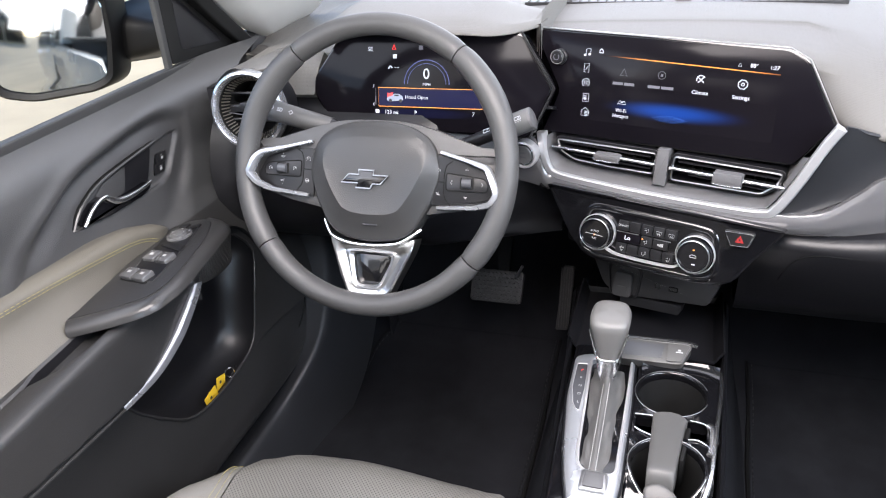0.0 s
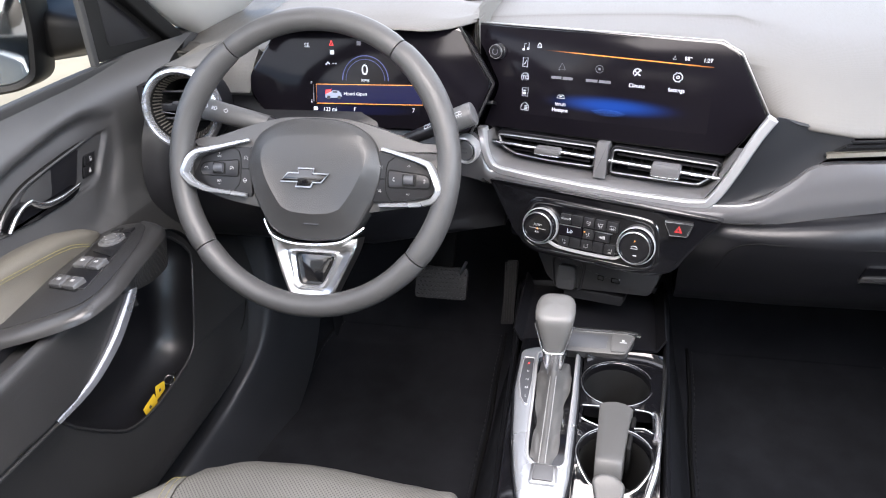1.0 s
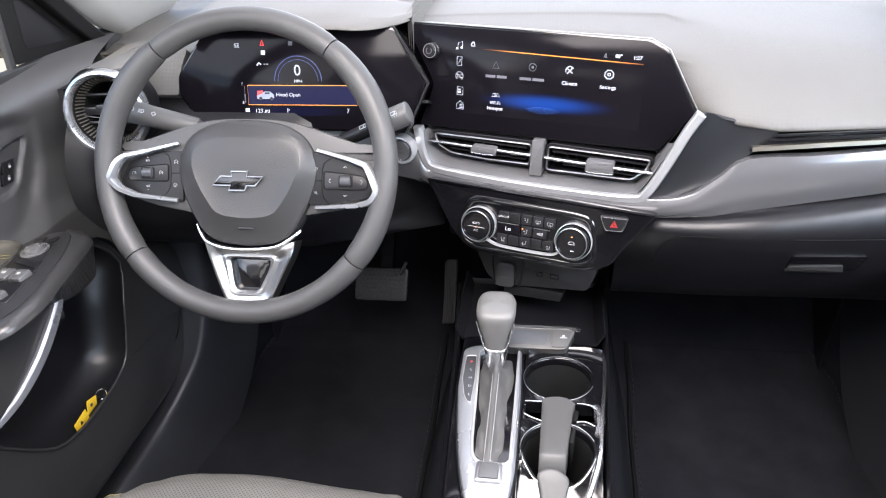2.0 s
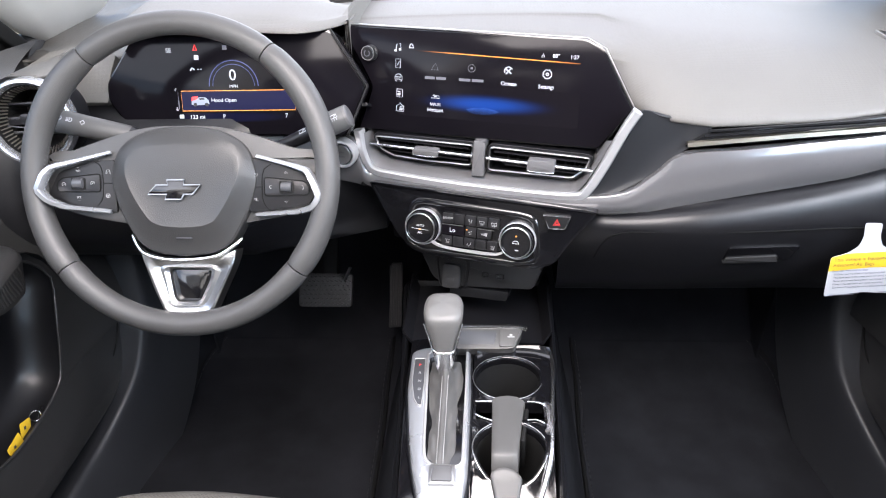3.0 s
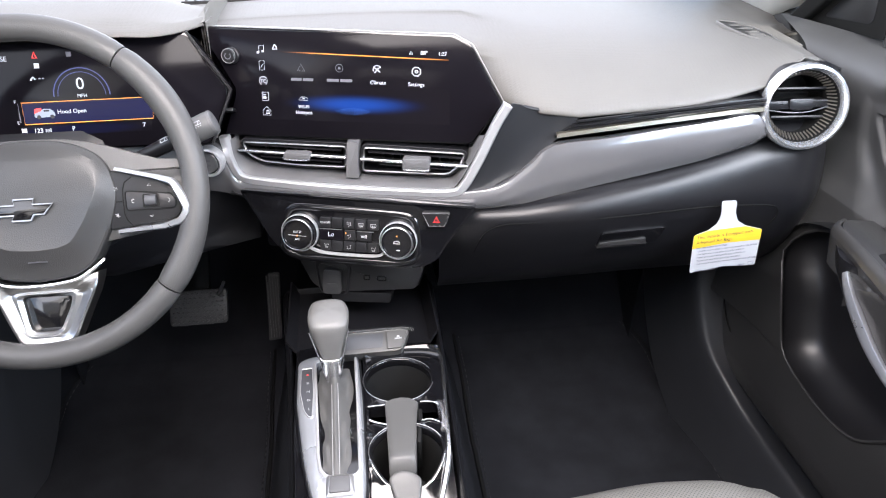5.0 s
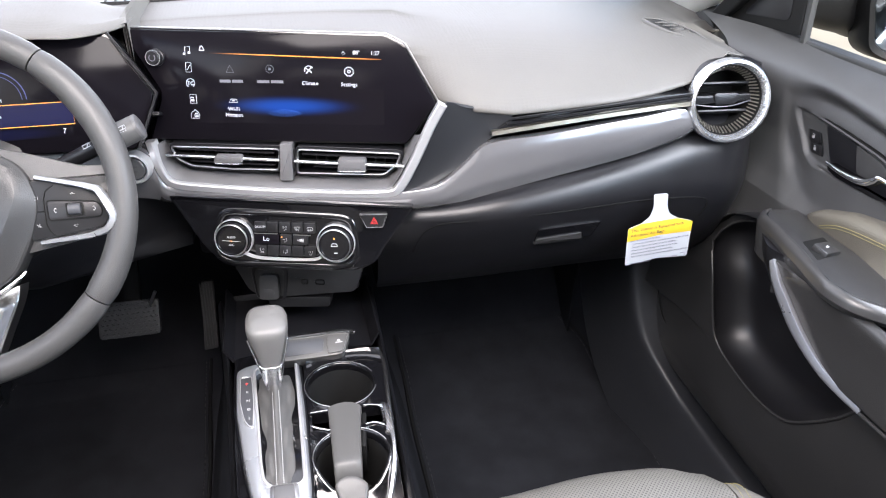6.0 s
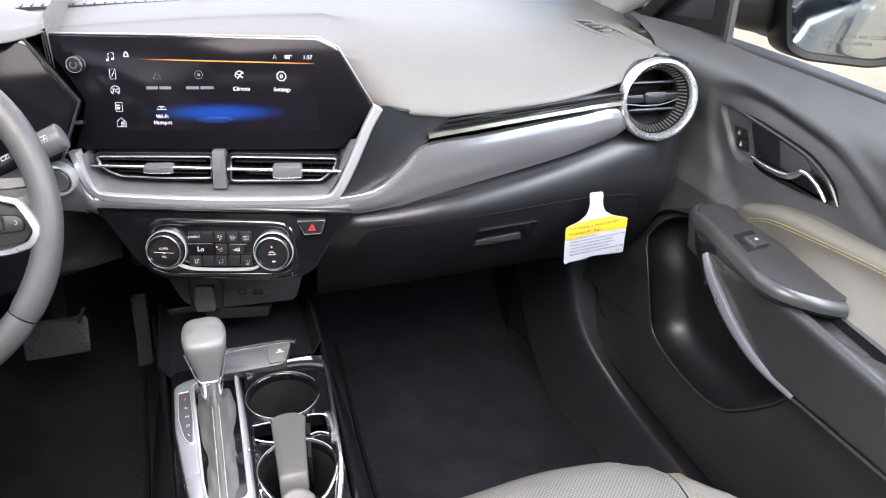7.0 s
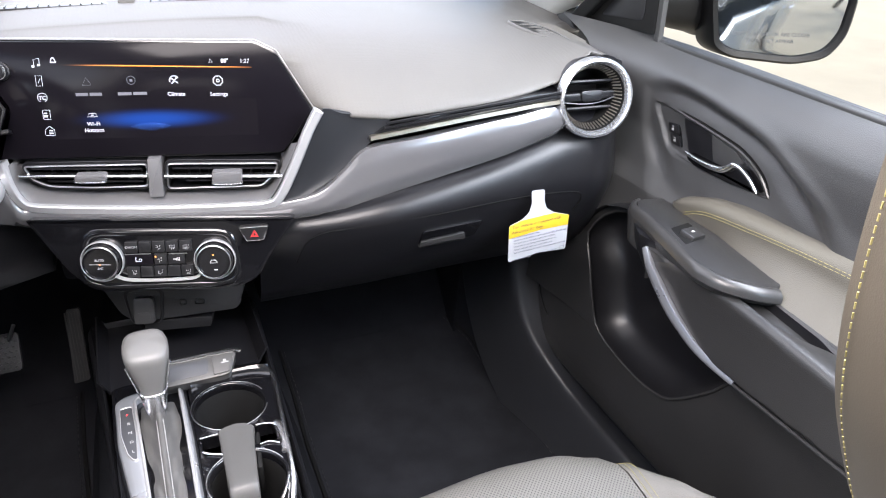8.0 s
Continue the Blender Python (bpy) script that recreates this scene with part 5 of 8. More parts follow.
# switch bar in front of the selector
SBAR = pose(-0.004, 0.089, 0.384, 25, 0, 0.5)
bm = slab(rounded([(-0.026, -0.0185), (0.050, -0.0185), (0.058, -0.016), (0.070, 0.012), (0.06, 0.0155), (-0.026, 0.0155)], 0.004), -0.02, 0.0, SBAR, 0.002)
sb = part("switch_bar", bm, INSERTGREY, console)
bm = sweep(smooth([SBAR @ Vector(p) for p in ((-0.022, 0.018, 0.0), (0.02, 0.0185, 0.0), (0.06, 0.018, 0.0), (0.077, 0.014, -0.001))], 4), [(-0.0015, -0.003), (0.0015, -0.003), (0.0015, 0.002), (-0.0015, 0.002)], (0, 0, 1))
part("switch_bar_edge", bm, CHROME, sb)
part("bar_recess", slab(rounded([(-0.022, -0.012), (0.029, -0.012), (0.033, 0.010), (-0.022, 0.010)], 0.004), -0.004, 0.0006, SBAR, 0.0004), SWITCHDARK, sb)
part("lane_button", slab(rounded([(0.036, -0.016), (0.0565, -0.0150), (0.067, 0.011), (0.0375, 0.0135)], 0.003), -0.004, 0.0025, SBAR, 0.001), INSERTGREY, sb)
# open tray
rows = [[(-0.112, y, 0.366), (-0.100, y, 0.345), (0.098, y, 0.345), (0.110, y, 0.366)] for y in (0.13, 0.20, 0.30)]
part("tray", skin(rows, thick=0.003), BLACK, console, "", 30)

# ---- gear selector ----
lever = thing("gear_selector", (-0.042, 0.02, 0.36), "grey leather gear selector with chrome collar and stitched boot", "gear selector")
def boot_z(y):
    """Height of the gaiter's ridge."""
    return float(np.interp(y, (-0.146, -0.12, -0.08, -0.03, 0.0, 0.03, 0.06), (0.360, 0.366, 0.371, 0.377, 0.382, 0.381, 0.366)))


def boot_width(y):
    """Half width of the gaiter."""
    return float(np.interp(y, (-0.146, -0.11, -0.06, -0.01, 0.03, 0.062), (0.0250, 0.0215, 0.0215, 0.0250, 0.0285, 0.0270)))


def boot_height(y, q):
    """Height of the gaiter at the share q of its half width: a ridge with slack creased sides."""
    a = abs(q)
    e = max(0.0, 1 - a) ** 1.35 if a > 0.24 else 1 - 0.29 * (a / 0.24) ** 2 * 1.07
    slack = 0.0016 * math.sin(math.pi * a) * math.sin(46 * y + 7.0 * a + (0.6 if q > 0 else 2.4))
    crease = 0.0016 * math.sin(math.pi * a) ** 2 * math.sin(118 * y - 9.0 * a + (1.9 if q > 0 else 0.2))
    return max(0.3535, 0.3560 + (boot_z(y) + 0.001 - 0.3560) * e + slack + crease)


rows = []
for i in range(53):
    y = 0.062 - 0.208 * i / 52
    c = -0.0415 - 0.003 * max(0.0, y / 0.06)
    rows.append([(c + boot_width(y) * q, y, boot_height(y, q)) for q in [-1 + k / 14 for k in range(29)]])
part("boot", skin(rows), BOOT, lever, "creased black leather boot", 70)
for du in (-0.0040, 0.0040):
    bm = bmesh.new()
    for i in range(44):
        y = 0.004 - 0.146 * i / 44
        z0, z1 = (boot_height(v, du / boot_width(v)) + 0.0006 for v in (y, y - 0.0020))
        rod([(-0.0415 + du, y, z0), (-0.0415 + du, y - 0.0022, z1)], 0.00060, bm, 4)
    tagged(part("boot_stitching", bm, GREY_THREAD, lever, "pale grey stitching"), kind="stuff")
KN = pose(-0.0435, 0.030, 0.371, -8, 0, 0)
part("collar", rings(bmesh.new(), [[(hx * (1 if math.cos(a) > 0 else -1) * abs(math.cos(a)) ** 0.55, hy * (1 if math.sin(a) > 0 else -1) * abs(math.sin(a)) ** 0.55, h) for a in [2 * math.pi * i / 36 for i in range(36)]] for hx, hy, h in ((0.0095, 0.0110, -0.004), (0.0105, 0.0125, 0.003), (0.0118, 0.0140, 0.006), (0.0135, 0.0160, 0.016), (0.0160, 0.0185, 0.030), (0.0166, 0.0190, 0.034), (0.0150, 0.0175, 0.0355))], KN), CHROME, lever, "chrome collar", 50)
rows = []
for hx, hy, h in ((0.0128, 0.0150, 0.0330), (0.0142, 0.0165, 0.038), (0.0172, 0.0188, 0.049), (0.0210, 0.0215, 0.063), (0.0246, 0.0240, 0.077), (0.0266, 0.0256, 0.087), (0.0268, 0.0258, 0.0925), (0.0252, 0.0242, 0.0968), (0.0205, 0.0195, 0.0998), (0.012, 0.011, 0.1018), (0.004, 0.004, 0.1023)):
    rows.append([(hx * (1 if math.cos(a) > 0 else -1) * abs(math.cos(a)) ** 0.6, hy * (1 if math.sin(a) > 0 else -1) * abs(math.sin(a)) ** 0.6, h + 0.08 * 0.12 * math.sin(a) * (hy / 0.0265)) for a in [2 * math.pi * i / 36 for i in range(36)]])
part("knob", rings(bmesh.new(), rows, KN), mat("selector_knob_leather", (0.13, 0.128, 0.124), 0.42, grain=1500, bump=0.15, cells=True, vary=0.06), lever, "smooth grey knob", 60)
for s in (-1, 1):
    edge = smooth([KN @ Vector(p) for p in ((s * 0.0256, -0.0190, 0.080), (s * 0.0216, -0.0185, 0.064), (s * 0.0178, -0.0172, 0.049), (s * 0.0150, -0.0168, 0.040), (s * 0.009, -0.0178, 0.0355), (0, -0.0180, 0.0350))], 5)
    part("knob_trim", rod(edge, 0.0014), CHROME, lever, "chrome knob edging", 60)

# ---- pedals ----
BP = face(-0.297, 0.41, 0.26, 0, 30)
pedal = thing("brake_pedal", (-0.297, 0.45, 0.22), "black ribbed rubber brake pedal", "pedal")
part("pad", slab(rounded([(-0.052, -0.030), (0.050, -0.030), (0.052, 0.033), (-0.050, 0.033)], 0.008), -0.012, 0.0, BP, 0.004), PEDAL, pedal)
bm = bmesh.new()
for i in range(11):
    for j in range(7):
        turned([(0.0036, -0.001), (0.0030, 0.0028), (0.0012, 0.0032)], sh(BP, -0.045 + i * 0.0087 + (j % 2) * 0.0042, -0.0235 + j * 0.0083, 0.0), 3, bm)
tagged(part("studs", bm, PEDAL, pedal, "rows of small rubber studs"), kind="stuff")
part("arm", sweep([(-0.29, 0.43, 0.25), (-0.29, 0.50, 0.36), (-0.29, 0.52, 0.55)], [(-0.008, -0.012), (0.008, -0.012), (0.008, 0.012), (-0.008, 0.012)], (1, 0, 0)), DEEP, pedal)
part("pin", rod([(-0.255, 0.40, 0.292), (-0.242, 0.40, 0.318)], 0.0028), SATIN, pedal)
AP = face(-0.162, 0.41, 0.249, 0, 22)
pedal = thing("accelerator_pedal", (-0.163, 0.45, 0.16), "narrow black ribbed accelerator pedal", "pedal")
part("pad", slab(rounded([(-0.015, -0.062), (0.010, -0.060), (0.014, 0.064), (-0.007, 0.064)], 0.004), -0.010, 0.0, AP, 0.002), PEDAL, pedal)
for i in range(5):
    part("rib", block((0.0022, 0.116, 0.003), sh(AP, -0.010 + i * 0.0048, 0.002, 0.0008), 0), PEDAL, pedal)

# ---- floor mats ----


def toe(bm):
    """Bends a mat up the toe board."""
    for v in bm.verts:
        v.co.z += max(0.0, v.co.y - 0.32) ** 2
    return bm


for s in (-1, 1):
    pts = [(s * 0.186, -0.28), (s * 0.186, 0.02), (s * 0.188, 0.20), (s * 0.1885, 0.293), (s * 0.1945, 0.435), (s * 0.190, 0.57), (s * 0.22, 0.605), (s * 0.54, 0.60), (s * 0.605, 0.48), (s * 0.615, 0.12), (s * 0.60, -0.28)]
    ob = thing("floor_mat", (s * 0.4, 0.1, 0.0), "black carpet floor mat with a bound edge", "floor mat", "front floor mats")
    line = rounded(pts, 0.03, 4)
    bm = slab(line, -0.008, 0.010, Matrix(), 0.004)
    for y in (0.32, 0.36, 0.40, 0.44, 0.48, 0.52, 0.56):
        bmesh.ops.bisect_plane(bm, geom=bm.verts[:] + bm.edges[:] + bm.faces[:], plane_co=(0, y, 0), plane_no=(0, 1, 0))
    part("mat_carpet", toe(bm), MATCLOTH, ob, "", 60)
    # binding is blacker than the mat: the shade along its edge is in the colour
    bm = sweep([(*p, 0.008) for p in line], circle(0.0045, 6), (0, 0, 1), True)
    part("binding", toe(bm), DEEP, ob, "edge binding, blackened to draw the dark gap line")
    bm = bmesh.new()
    row = inset(line, 0.009)
    for a, b in zip(row, row[1:] + row[:1]):
        a, b = Vector(a).to_2d(), Vector(b).to_2d()
        n = max(1, int((b - a).length / 0.008))
        for k in range(n):
            rod([(*a.lerp(b, k / n), 0.0102), (*a.lerp(b, (k + 0.55) / n), 0.0102)], 0.0009, bm, 4)
    tagged(part("mat_stitching", toe(bm), RUBBER, ob, "row of dark stitches"), kind="stuff")
# ---- front doors ----


def sd(poly, y, z):
    """Signed distance of arrays of points to a polygon, inside negative."""
    best, inside, k = np.full(y.shape, 9.0), np.zeros(y.shape, bool), len(poly)
    for i in range(k):
        (ay, az), (by, bz) = poly[i - 1], poly[i]
        ey, ez, wy, wz = by - ay, bz - az, y - ay, z - az
        t = np.clip((wy * ey + wz * ez) / (ey * ey + ez * ez), 0, 1)
        best = np.minimum(best, np.hypot(wy - ey * t, wz - ez * t))
        if abs(ez) > 1e-9:
            inside ^= ((az > z) != (bz > z)) & (y < ay + ey * (z - az) / ez)
    return np.where(inside, -best, best)


def step(d, w):
    """1 inside, 0 outside, over a width w."""
    t = np.clip(0.5 - d / w, 0, 1)
    return t * t * (3 - 2 * t)


def door_line(pts, n=5):
    return [(p.x, p.y) for p in smooth([Vector((a, b, 0)) for a, b in pts], n, True)]


BEAM = door_line([(-0.045, 0.540), (-0.062, 0.522), (-0.085, 0.503), (-0.13, 0.466), (-0.19, 0.444), (-0.252, 0.441), (-0.5, 0.452), (-0.85, 0.46), (-0.85, 0.494), (-0.5, 0.509), (-0.36, 0.519), (-0.24, 0.529), (-0.15, 0.536)], 3)
POCKET = door_line([(0.138, 0.455), (0.112, 0.40), (0.092, 0.34), (0.066, 0.303), (-0.016, 0.288), (-0.085, 0.292), (-0.135, 0.318), (-0.215, 0.405), (-0.19, 0.438), (-0.13, 0.461), (-0.07, 0.508), (0.0, 0.530), (0.10, 0.505)], 3)
BEZEL = door_line([(0.098, 0.6775), (0.093, 0.662), (0.068, 0.6245), (0.052, 0.6150), (0.03, 0.6112), (-0.033, 0.6116), (-0.128, 0.6188), (-0.1405, 0.6222), (-0.1385, 0.6265), (-0.1195, 0.6458), (-0.082, 0.6625), (-0.034, 0.6698), (0.045, 0.6772), (0.088, 0.6810)], 3)

SURROUND = door_line([(0.122, 0.690), (0.11, 0.704), (0.05, 0.713), (-0.05, 0.703), (-0.12, 0.690), (-0.18, 0.663), (-0.235, 0.633), (-0.262, 0.60), (-0.25, 0.55), (-0.2, 0.52), (0.02, 0.54), (0.085, 0.60), (0.115, 0.645)], 3)


def table(pairs, x):
    """lerp() for arrays, rounded at the knots."""
    fine = np.linspace(pairs[0][0], pairs[-1][0], 400)
    raw = np.interp(fine, [p[0] for p in pairs], [p[1] for p in pairs])
    k = np.ones(9) / 9
    raw[4:-4] = np.convolve(raw, k, "valid")
    return np.interp(x, fine, raw)


def door_x(y, z):
    x = table([(0.132, 0.680), (0.142, 0.660), (0.165, 0.645), (0.20, 0.640), (0.40, 0.640), (0.46, 0.650), (0.52, 0.672), (0.58, 0.692), (0.64, 0.702), (0.68, 0.701), (0.705, 0.703), (0.722, 0.709), (0.737, 0.720), (0.748, 0.733), (0.757, 0.745)], z)
    dip = sd(SURROUND, y, z)
    x = x + (0.023 * step(dip + 0.005, 0.022) - 0.009 * step(dip + 0.024, 0.034)) * step(0.60 - z, 0.04) * step(y - 0.075, 0.15) * (0.25 + 0.75 * step(-0.19 - y, 0.14)) + 0.010 * step(dip + 0.010, 0.044) * step(z - 0.60, 0.04) - 0.003 * np.exp(-((dip - 0.012) / 0.010) ** 2) * step(0.635 - z, 0.07) * step(y - 0.06, 0.12)
    b = step(sd(BEAM, y, z), 0.014)
    x = x * (1 - b) + 0.602 * b
    x = x + 0.006 * step(sd(BEZEL, y, z) + 0.003, 0.004)
    return x - 0.02 * (np.clip(y - 0.06, 0, 1) / 0.2) ** 2 * (z > 0.3)


FRONT = [(0.132, 0.02), (0.145, 0.10), (0.165, 0.19), (0.19, 0.245), (0.23, 0.272), (0.29, 0.28), (0.40, 0.262), (0.5, 0.230), (0.58, 0.21), (0.66, 0.21), (0.70, 0.225), (0.735, 0.28), (0.76, 0.38)]


def holed(rows, hole):
    """A sheet over rows of points that leaves out the marked ones."""
    bm = bmesh.new()
    vs = [[bm.verts.new(p) for p in row] for row in rows]
    for i, (a, b) in enumerate(zip(vs, vs[1:])):
        for j in range(len(a) - 1):
            if not (hole[i][j] and hole[i + 1][j] and hole[i][j + 1] and hole[i + 1][j + 1]):
                bm.faces.new((a[j], a[j + 1], b[j + 1], b[j]))
    return bm


def side_plane(s, x):
    """The plane of a door: u forward, v up, n into the cabin."""
    return Matrix(((0, 0, -s, s * x), (1, 0, 0, 0), (0, 1, 0, 0), (0, 0, 0, 1)))




def car_door(s):
    side = "driver's" if s < 0 else "passenger's"
    d = thing("door_1" if s < 0 else "door_2", (s * 0.72, -0.3, 0.06), f"dark grey {side} car door with taupe insert and chrome handle", "car door", "front doors", "structure")
    zz, ff = np.meshgrid(np.linspace(0.132, 0.757, 230), np.linspace(0, 1, 300) ** 0.8, indexing="ij")
    yf = table(FRONT, zz)
    yy = -0.86 + (yf + 0.86) * ff
    xx = door_x(yy, zz) * s
    rows = np.stack([xx, yy, zz], -1).tolist()
    cut = 154
    hole = ((sd(POCKET, yy, zz) < 0.001) & (np.abs(xx) > 0.625))
    part("door_panel", holed(rows[:cut + 1], hole[:cut + 1]), DOORSKIN, d, "black grained moulded lower door panel", 50)
    part("upper_panel", skin(rows[cut:]), UPPERDOOR, d, "dark grey grained upper door panel", 50)
    # pocket liner and pull cup behind the openings
    liner = [Vector(p) for p in POCKET]
    mid = sum(liner, Vector((0, 0))) / len(liner)
    lay = [[(*p, 0.0) for p in inset(liner, -0.012)], [(*p, -0.030) for p in inset(liner, -0.012)], [(*(mid + (p - mid) * 0.98), -0.048) for p in liner], [(*(mid + (p - mid) * 0.93), -0.056) for p in liner], [(*(mid + (p - mid) * 0.80), -0.0605) for p in liner], [(*(mid + (p - mid) * 0.5), -0.0625) for p in liner], [(*(mid + (p - mid) * 0.2), -0.063) for p in liner]]
    part("pocket_liner", rings(bmesh.new(), lay, side_plane(s, 0.645), False, True), BLACK, d, "black map pocket", 60)
    rows, inner, outer = [], [], []
    for k in range(121):
        y = -0.066 - 0.784 * (k / 120) ** 1.25
        z = float(table([(-0.85, 0.512), (-0.5, 0.527), (-0.36, 0.537), (-0.24, 0.545), (-0.15, 0.545), (-0.10, 0.535), (-0.066, 0.518)], y))
        ci = float(table([(-0.85, 0.641), (-0.338, 0.641), (-0.333, 0.636), (-0.303, 0.621), (-0.265, 0.6145), (-0.165, 0.6145), (-0.152, 0.622), (-0.146, 0.641), (-0.06, 0.641)], y))
        co = float(table([(-0.85, 0.641), (-0.338, 0.641), (-0.330, 0.643), (-0.318, 0.6465), (-0.16, 0.6465), (-0.146, 0.641), (-0.06, 0.641)], y))
        x0 = 0.6005
        inner.append([(s * a, y, b) for a, b in ((x0 + 0.001, z - 0.030), (x0, z - 0.012), (x0 + 0.0015, z - 0.005), (x0 + 0.005, z - 0.0012), (x0 + 0.010, z), (ci - 0.003, z), (ci, z - 0.003))])
        outer.append([(s * a, y, b) for a, b in ((co, z - 0.003), (co + 0.003, z), (0.70, z + 0.002))])
        if ci < co:
            rows.append([(s * a, y, b) for a, b in ((ci, z - 0.003), (ci + 0.001, z - 0.034), (ci * 0.5 + co * 0.5, z - 0.036), (co - 0.001, z - 0.034), (co, z - 0.003))])
    part("beam_top", skin(inner), DOORSKIN, d, "black grained pull beam", 50)
    part("beam_ledge", skin(outer), DOORSKIN, d)
    part("pull_cup", skin(rows), BLACK, d, "dark pull cup", 30)
    # outer skin with the sill at the glass line
    part("outer_skin", block((0.05, 1.34, 0.92), pose(s * 0.80, -0.25, 0.235), 0.02), BODY, d, "pale silver-white painted outer skin")
    bm = sweep(smooth([(s * 0.740, 0.40, 0.744), (s * 0.742, 0.1, 0.753), (s * 0.742, -0.3, 0.752), (s * 0.742, -0.86, 0.756)], 5), rounded([(-0.012, -0.010), (0.006, -0.010), (0.006, 0.003), (-0.012, 0.005)], 0.003), (0, 0, 1))
    part("window_seal", bm, RUBBER, d, "black rubber window seal")
    # black corner panel in front of the window
    tri = rounded([(0.345, 0.750), (0.158, 0.760), (0.156, 0.93), (0.20, 0.88)], 0.006, 3)
    part("corner_panel", slab(tri, -0.012, 0.0, side_plane(s, 0.731), 0.003), DEEP, d, "black triangular mirror corner")
    tri = rounded([(0.300, 0.764), (0.185, 0.776), (0.188, 0.862)], 0.012, 4)
    part("corner_inset", slab(tri, -0.003, 0.0012, side_plane(s, 0.731), 0.001), BLACK, d)
    bm = sweep([(s * 0.738, 0.154, 0.752), (s * 0.734, 0.150, 0.93)], rounded([(-0.005, -0.006), (0.005, -0.006), (0.005, 0.006), (-0.005, 0.006)], 0.003, 2), (0, 1, 0))
    part("glass_channel", bm, RUBBER, d, "black glass channel")
    # window frame post above the corner panel
    bm = sweep(smooth([(s * 0.726, 0.365, 0.742), (s * 0.710, 0.20, 0.872), (s * 0.655, 0.02, 1.04), (s * 0.60, -0.15, 1.19), (s * 0.60, -0.6, 1.22), (s * 0.62, -0.88, 1.20)], 5), rounded([(-0.012, -0.012), (0.012, -0.012), (0.012, 0.012), (-0.012, 0.012)], 0.005), (s * 1.0, 0, 0.3))
    part("window_post", bm, DEEP, d, "black window frame")
    # taupe insert
    rows = []
    for j in range(61):
        y = 0.022 - 0.882 * (j / 60) ** 1.3
        zt = float(table([(-0.86, 0.652), (-0.274, 0.616), (-0.17, 0.606), (-0.117, 0.602), (-0.067, 0.594), (-0.015, 0.576), (0.012, 0.558), (0.022, 0.549)], y))
        zb = float(table([(-0.86, 0.510), (-0.5, 0.525), (-0.36, 0.535), (-0.24, 0.545), (0.022, 0.545)], y))
        row = [(s * 0.726, y, zt + 0.002)]
        for k in range(13):
            g = k / 12
            z = zt + (zb - zt) * g
            x = 0.694 - 0.011 * math.sin(min(1, g * 3) * math.pi / 2) - 0.034 * max(0, (g - 0.35) / 0.65) ** 1.6 * min(1, max(0, (-0.10 - y) / 0.12))
            row.append((s * (x + 0.018 * (1 - min(1, g * 7)) ** 2 + 0.02 * max(0, (y + 0.02) / 0.042) ** 2), y, z))
        rows.append(row)
    insert = part("insert", skin(rows), TAUPE, d, "taupe leatherette insert with yellow stitching", 60)
    bm = bmesh.new()
    for off in (0.030, 0.034):
        line = smooth([Vector((y, z - off, 0)) for y, z in ((-0.030, 0.589), (-0.07, 0.606), (-0.148, 0.618), (-0.274, 0.632), (-0.5, 0.648), (-0.85, 0.668))], 22)
        for a, b in zip(line[::1], line[1::1]):
            c = a.lerp(b, 0.7)
            rod([(s * 0.6816, a.x, a.y), (s * 0.6816, c.x, c.y)], 0.00045, bm, 4)
    tagged(part("insert_stitching", bm, YELLOW_THREAD, insert, "twin rows of yellow stitching"), kind="stuff")
    # armrest switch panel
    A = Matrix(((s, 0, 0, 0), (0, 1, 0, 0), (0, 0, 1, 0.565), (0, 0, 0, 1))) @ pose(0, 0, 0, 0, 8, 0)
    if s > 0:
        inner_side = [(0.646, -0.252), (0.6156, -0.238), (0.588, -0.2115), (0.579, -0.182), (0.580, -0.160), (0.594, -0.0974), (0.610, -0.0268), (0.6165, 0.0122), (0.630, 0.030), (0.643, 0.0382)]
        middle = Vector((0.648, -0.10))
        plate_line = [tuple(Vector(p) + (middle - Vector(p)).normalized() * 0.0125) for p in inner_side]
        low_line = [(*(Vector(p) + (middle - Vector(p)).normalized() * 0.012), -0.024 - 0.03 * max(0.0, min(1.0, (p[1] + 0.13) / 0.10))) for p in inner_side]
        arm = rounded([(0.690, 0.0285), (0.690, -0.05), (0.684, -0.10), (0.660, -0.232)] + plate_line, 0.006, 4)
    else:
        inner_side = [(0.648, -0.256), (0.600, -0.232), (0.563, -0.202), (0.555, -0.165), (0.5560, -0.135), (0.5635, -0.10), (0.570, -0.07), (0.578, -0.03), (0.590, 0.020), (0.608, 0.040), (0.634, 0.052)]
        plate_line = [(0.6575, -0.2376), (0.607, -0.2100), (0.576, -0.1850), (0.570, -0.158), (0.5725, -0.130), (0.580, -0.094), (0.5865, -0.065), (0.596, -0.03), (0.613, 0.010), (0.624, 0.028), (0.640, 0.040)]
        low_line = [(0.662, -0.240, -0.020), (0.632, -0.205, -0.023), (0.614, -0.178, -0.026), (0.609, -0.155, -0.028), (0.607, -0.132, -0.031), (0.603, -0.10, -0.040), (0.600, -0.07, -0.052), (0.598, -0.03, -0.060), (0.604, 0.016, -0.062), (0.622, 0.034, -0.060), (0.645, 0.045, -0.060)]
        arm = rounded([(0.668, 0.036), (0.6876, 0.011), (0.680, -0.133), (0.666, -0.236)] + plate_line, 0.006, 4)
    AT0 = A @ Matrix.Translation((0, 0, 0.085))
    rest = part("armrest_panel", slab(arm, -0.013, 0.0, AT0, 0.001), DOORSKIN, d, "black armrest panel with window switches")
    outer, inner_, low = (smooth([Vector(q).to_3d() for q in ring], 5) for ring in (inner_side, plate_line, low_line))
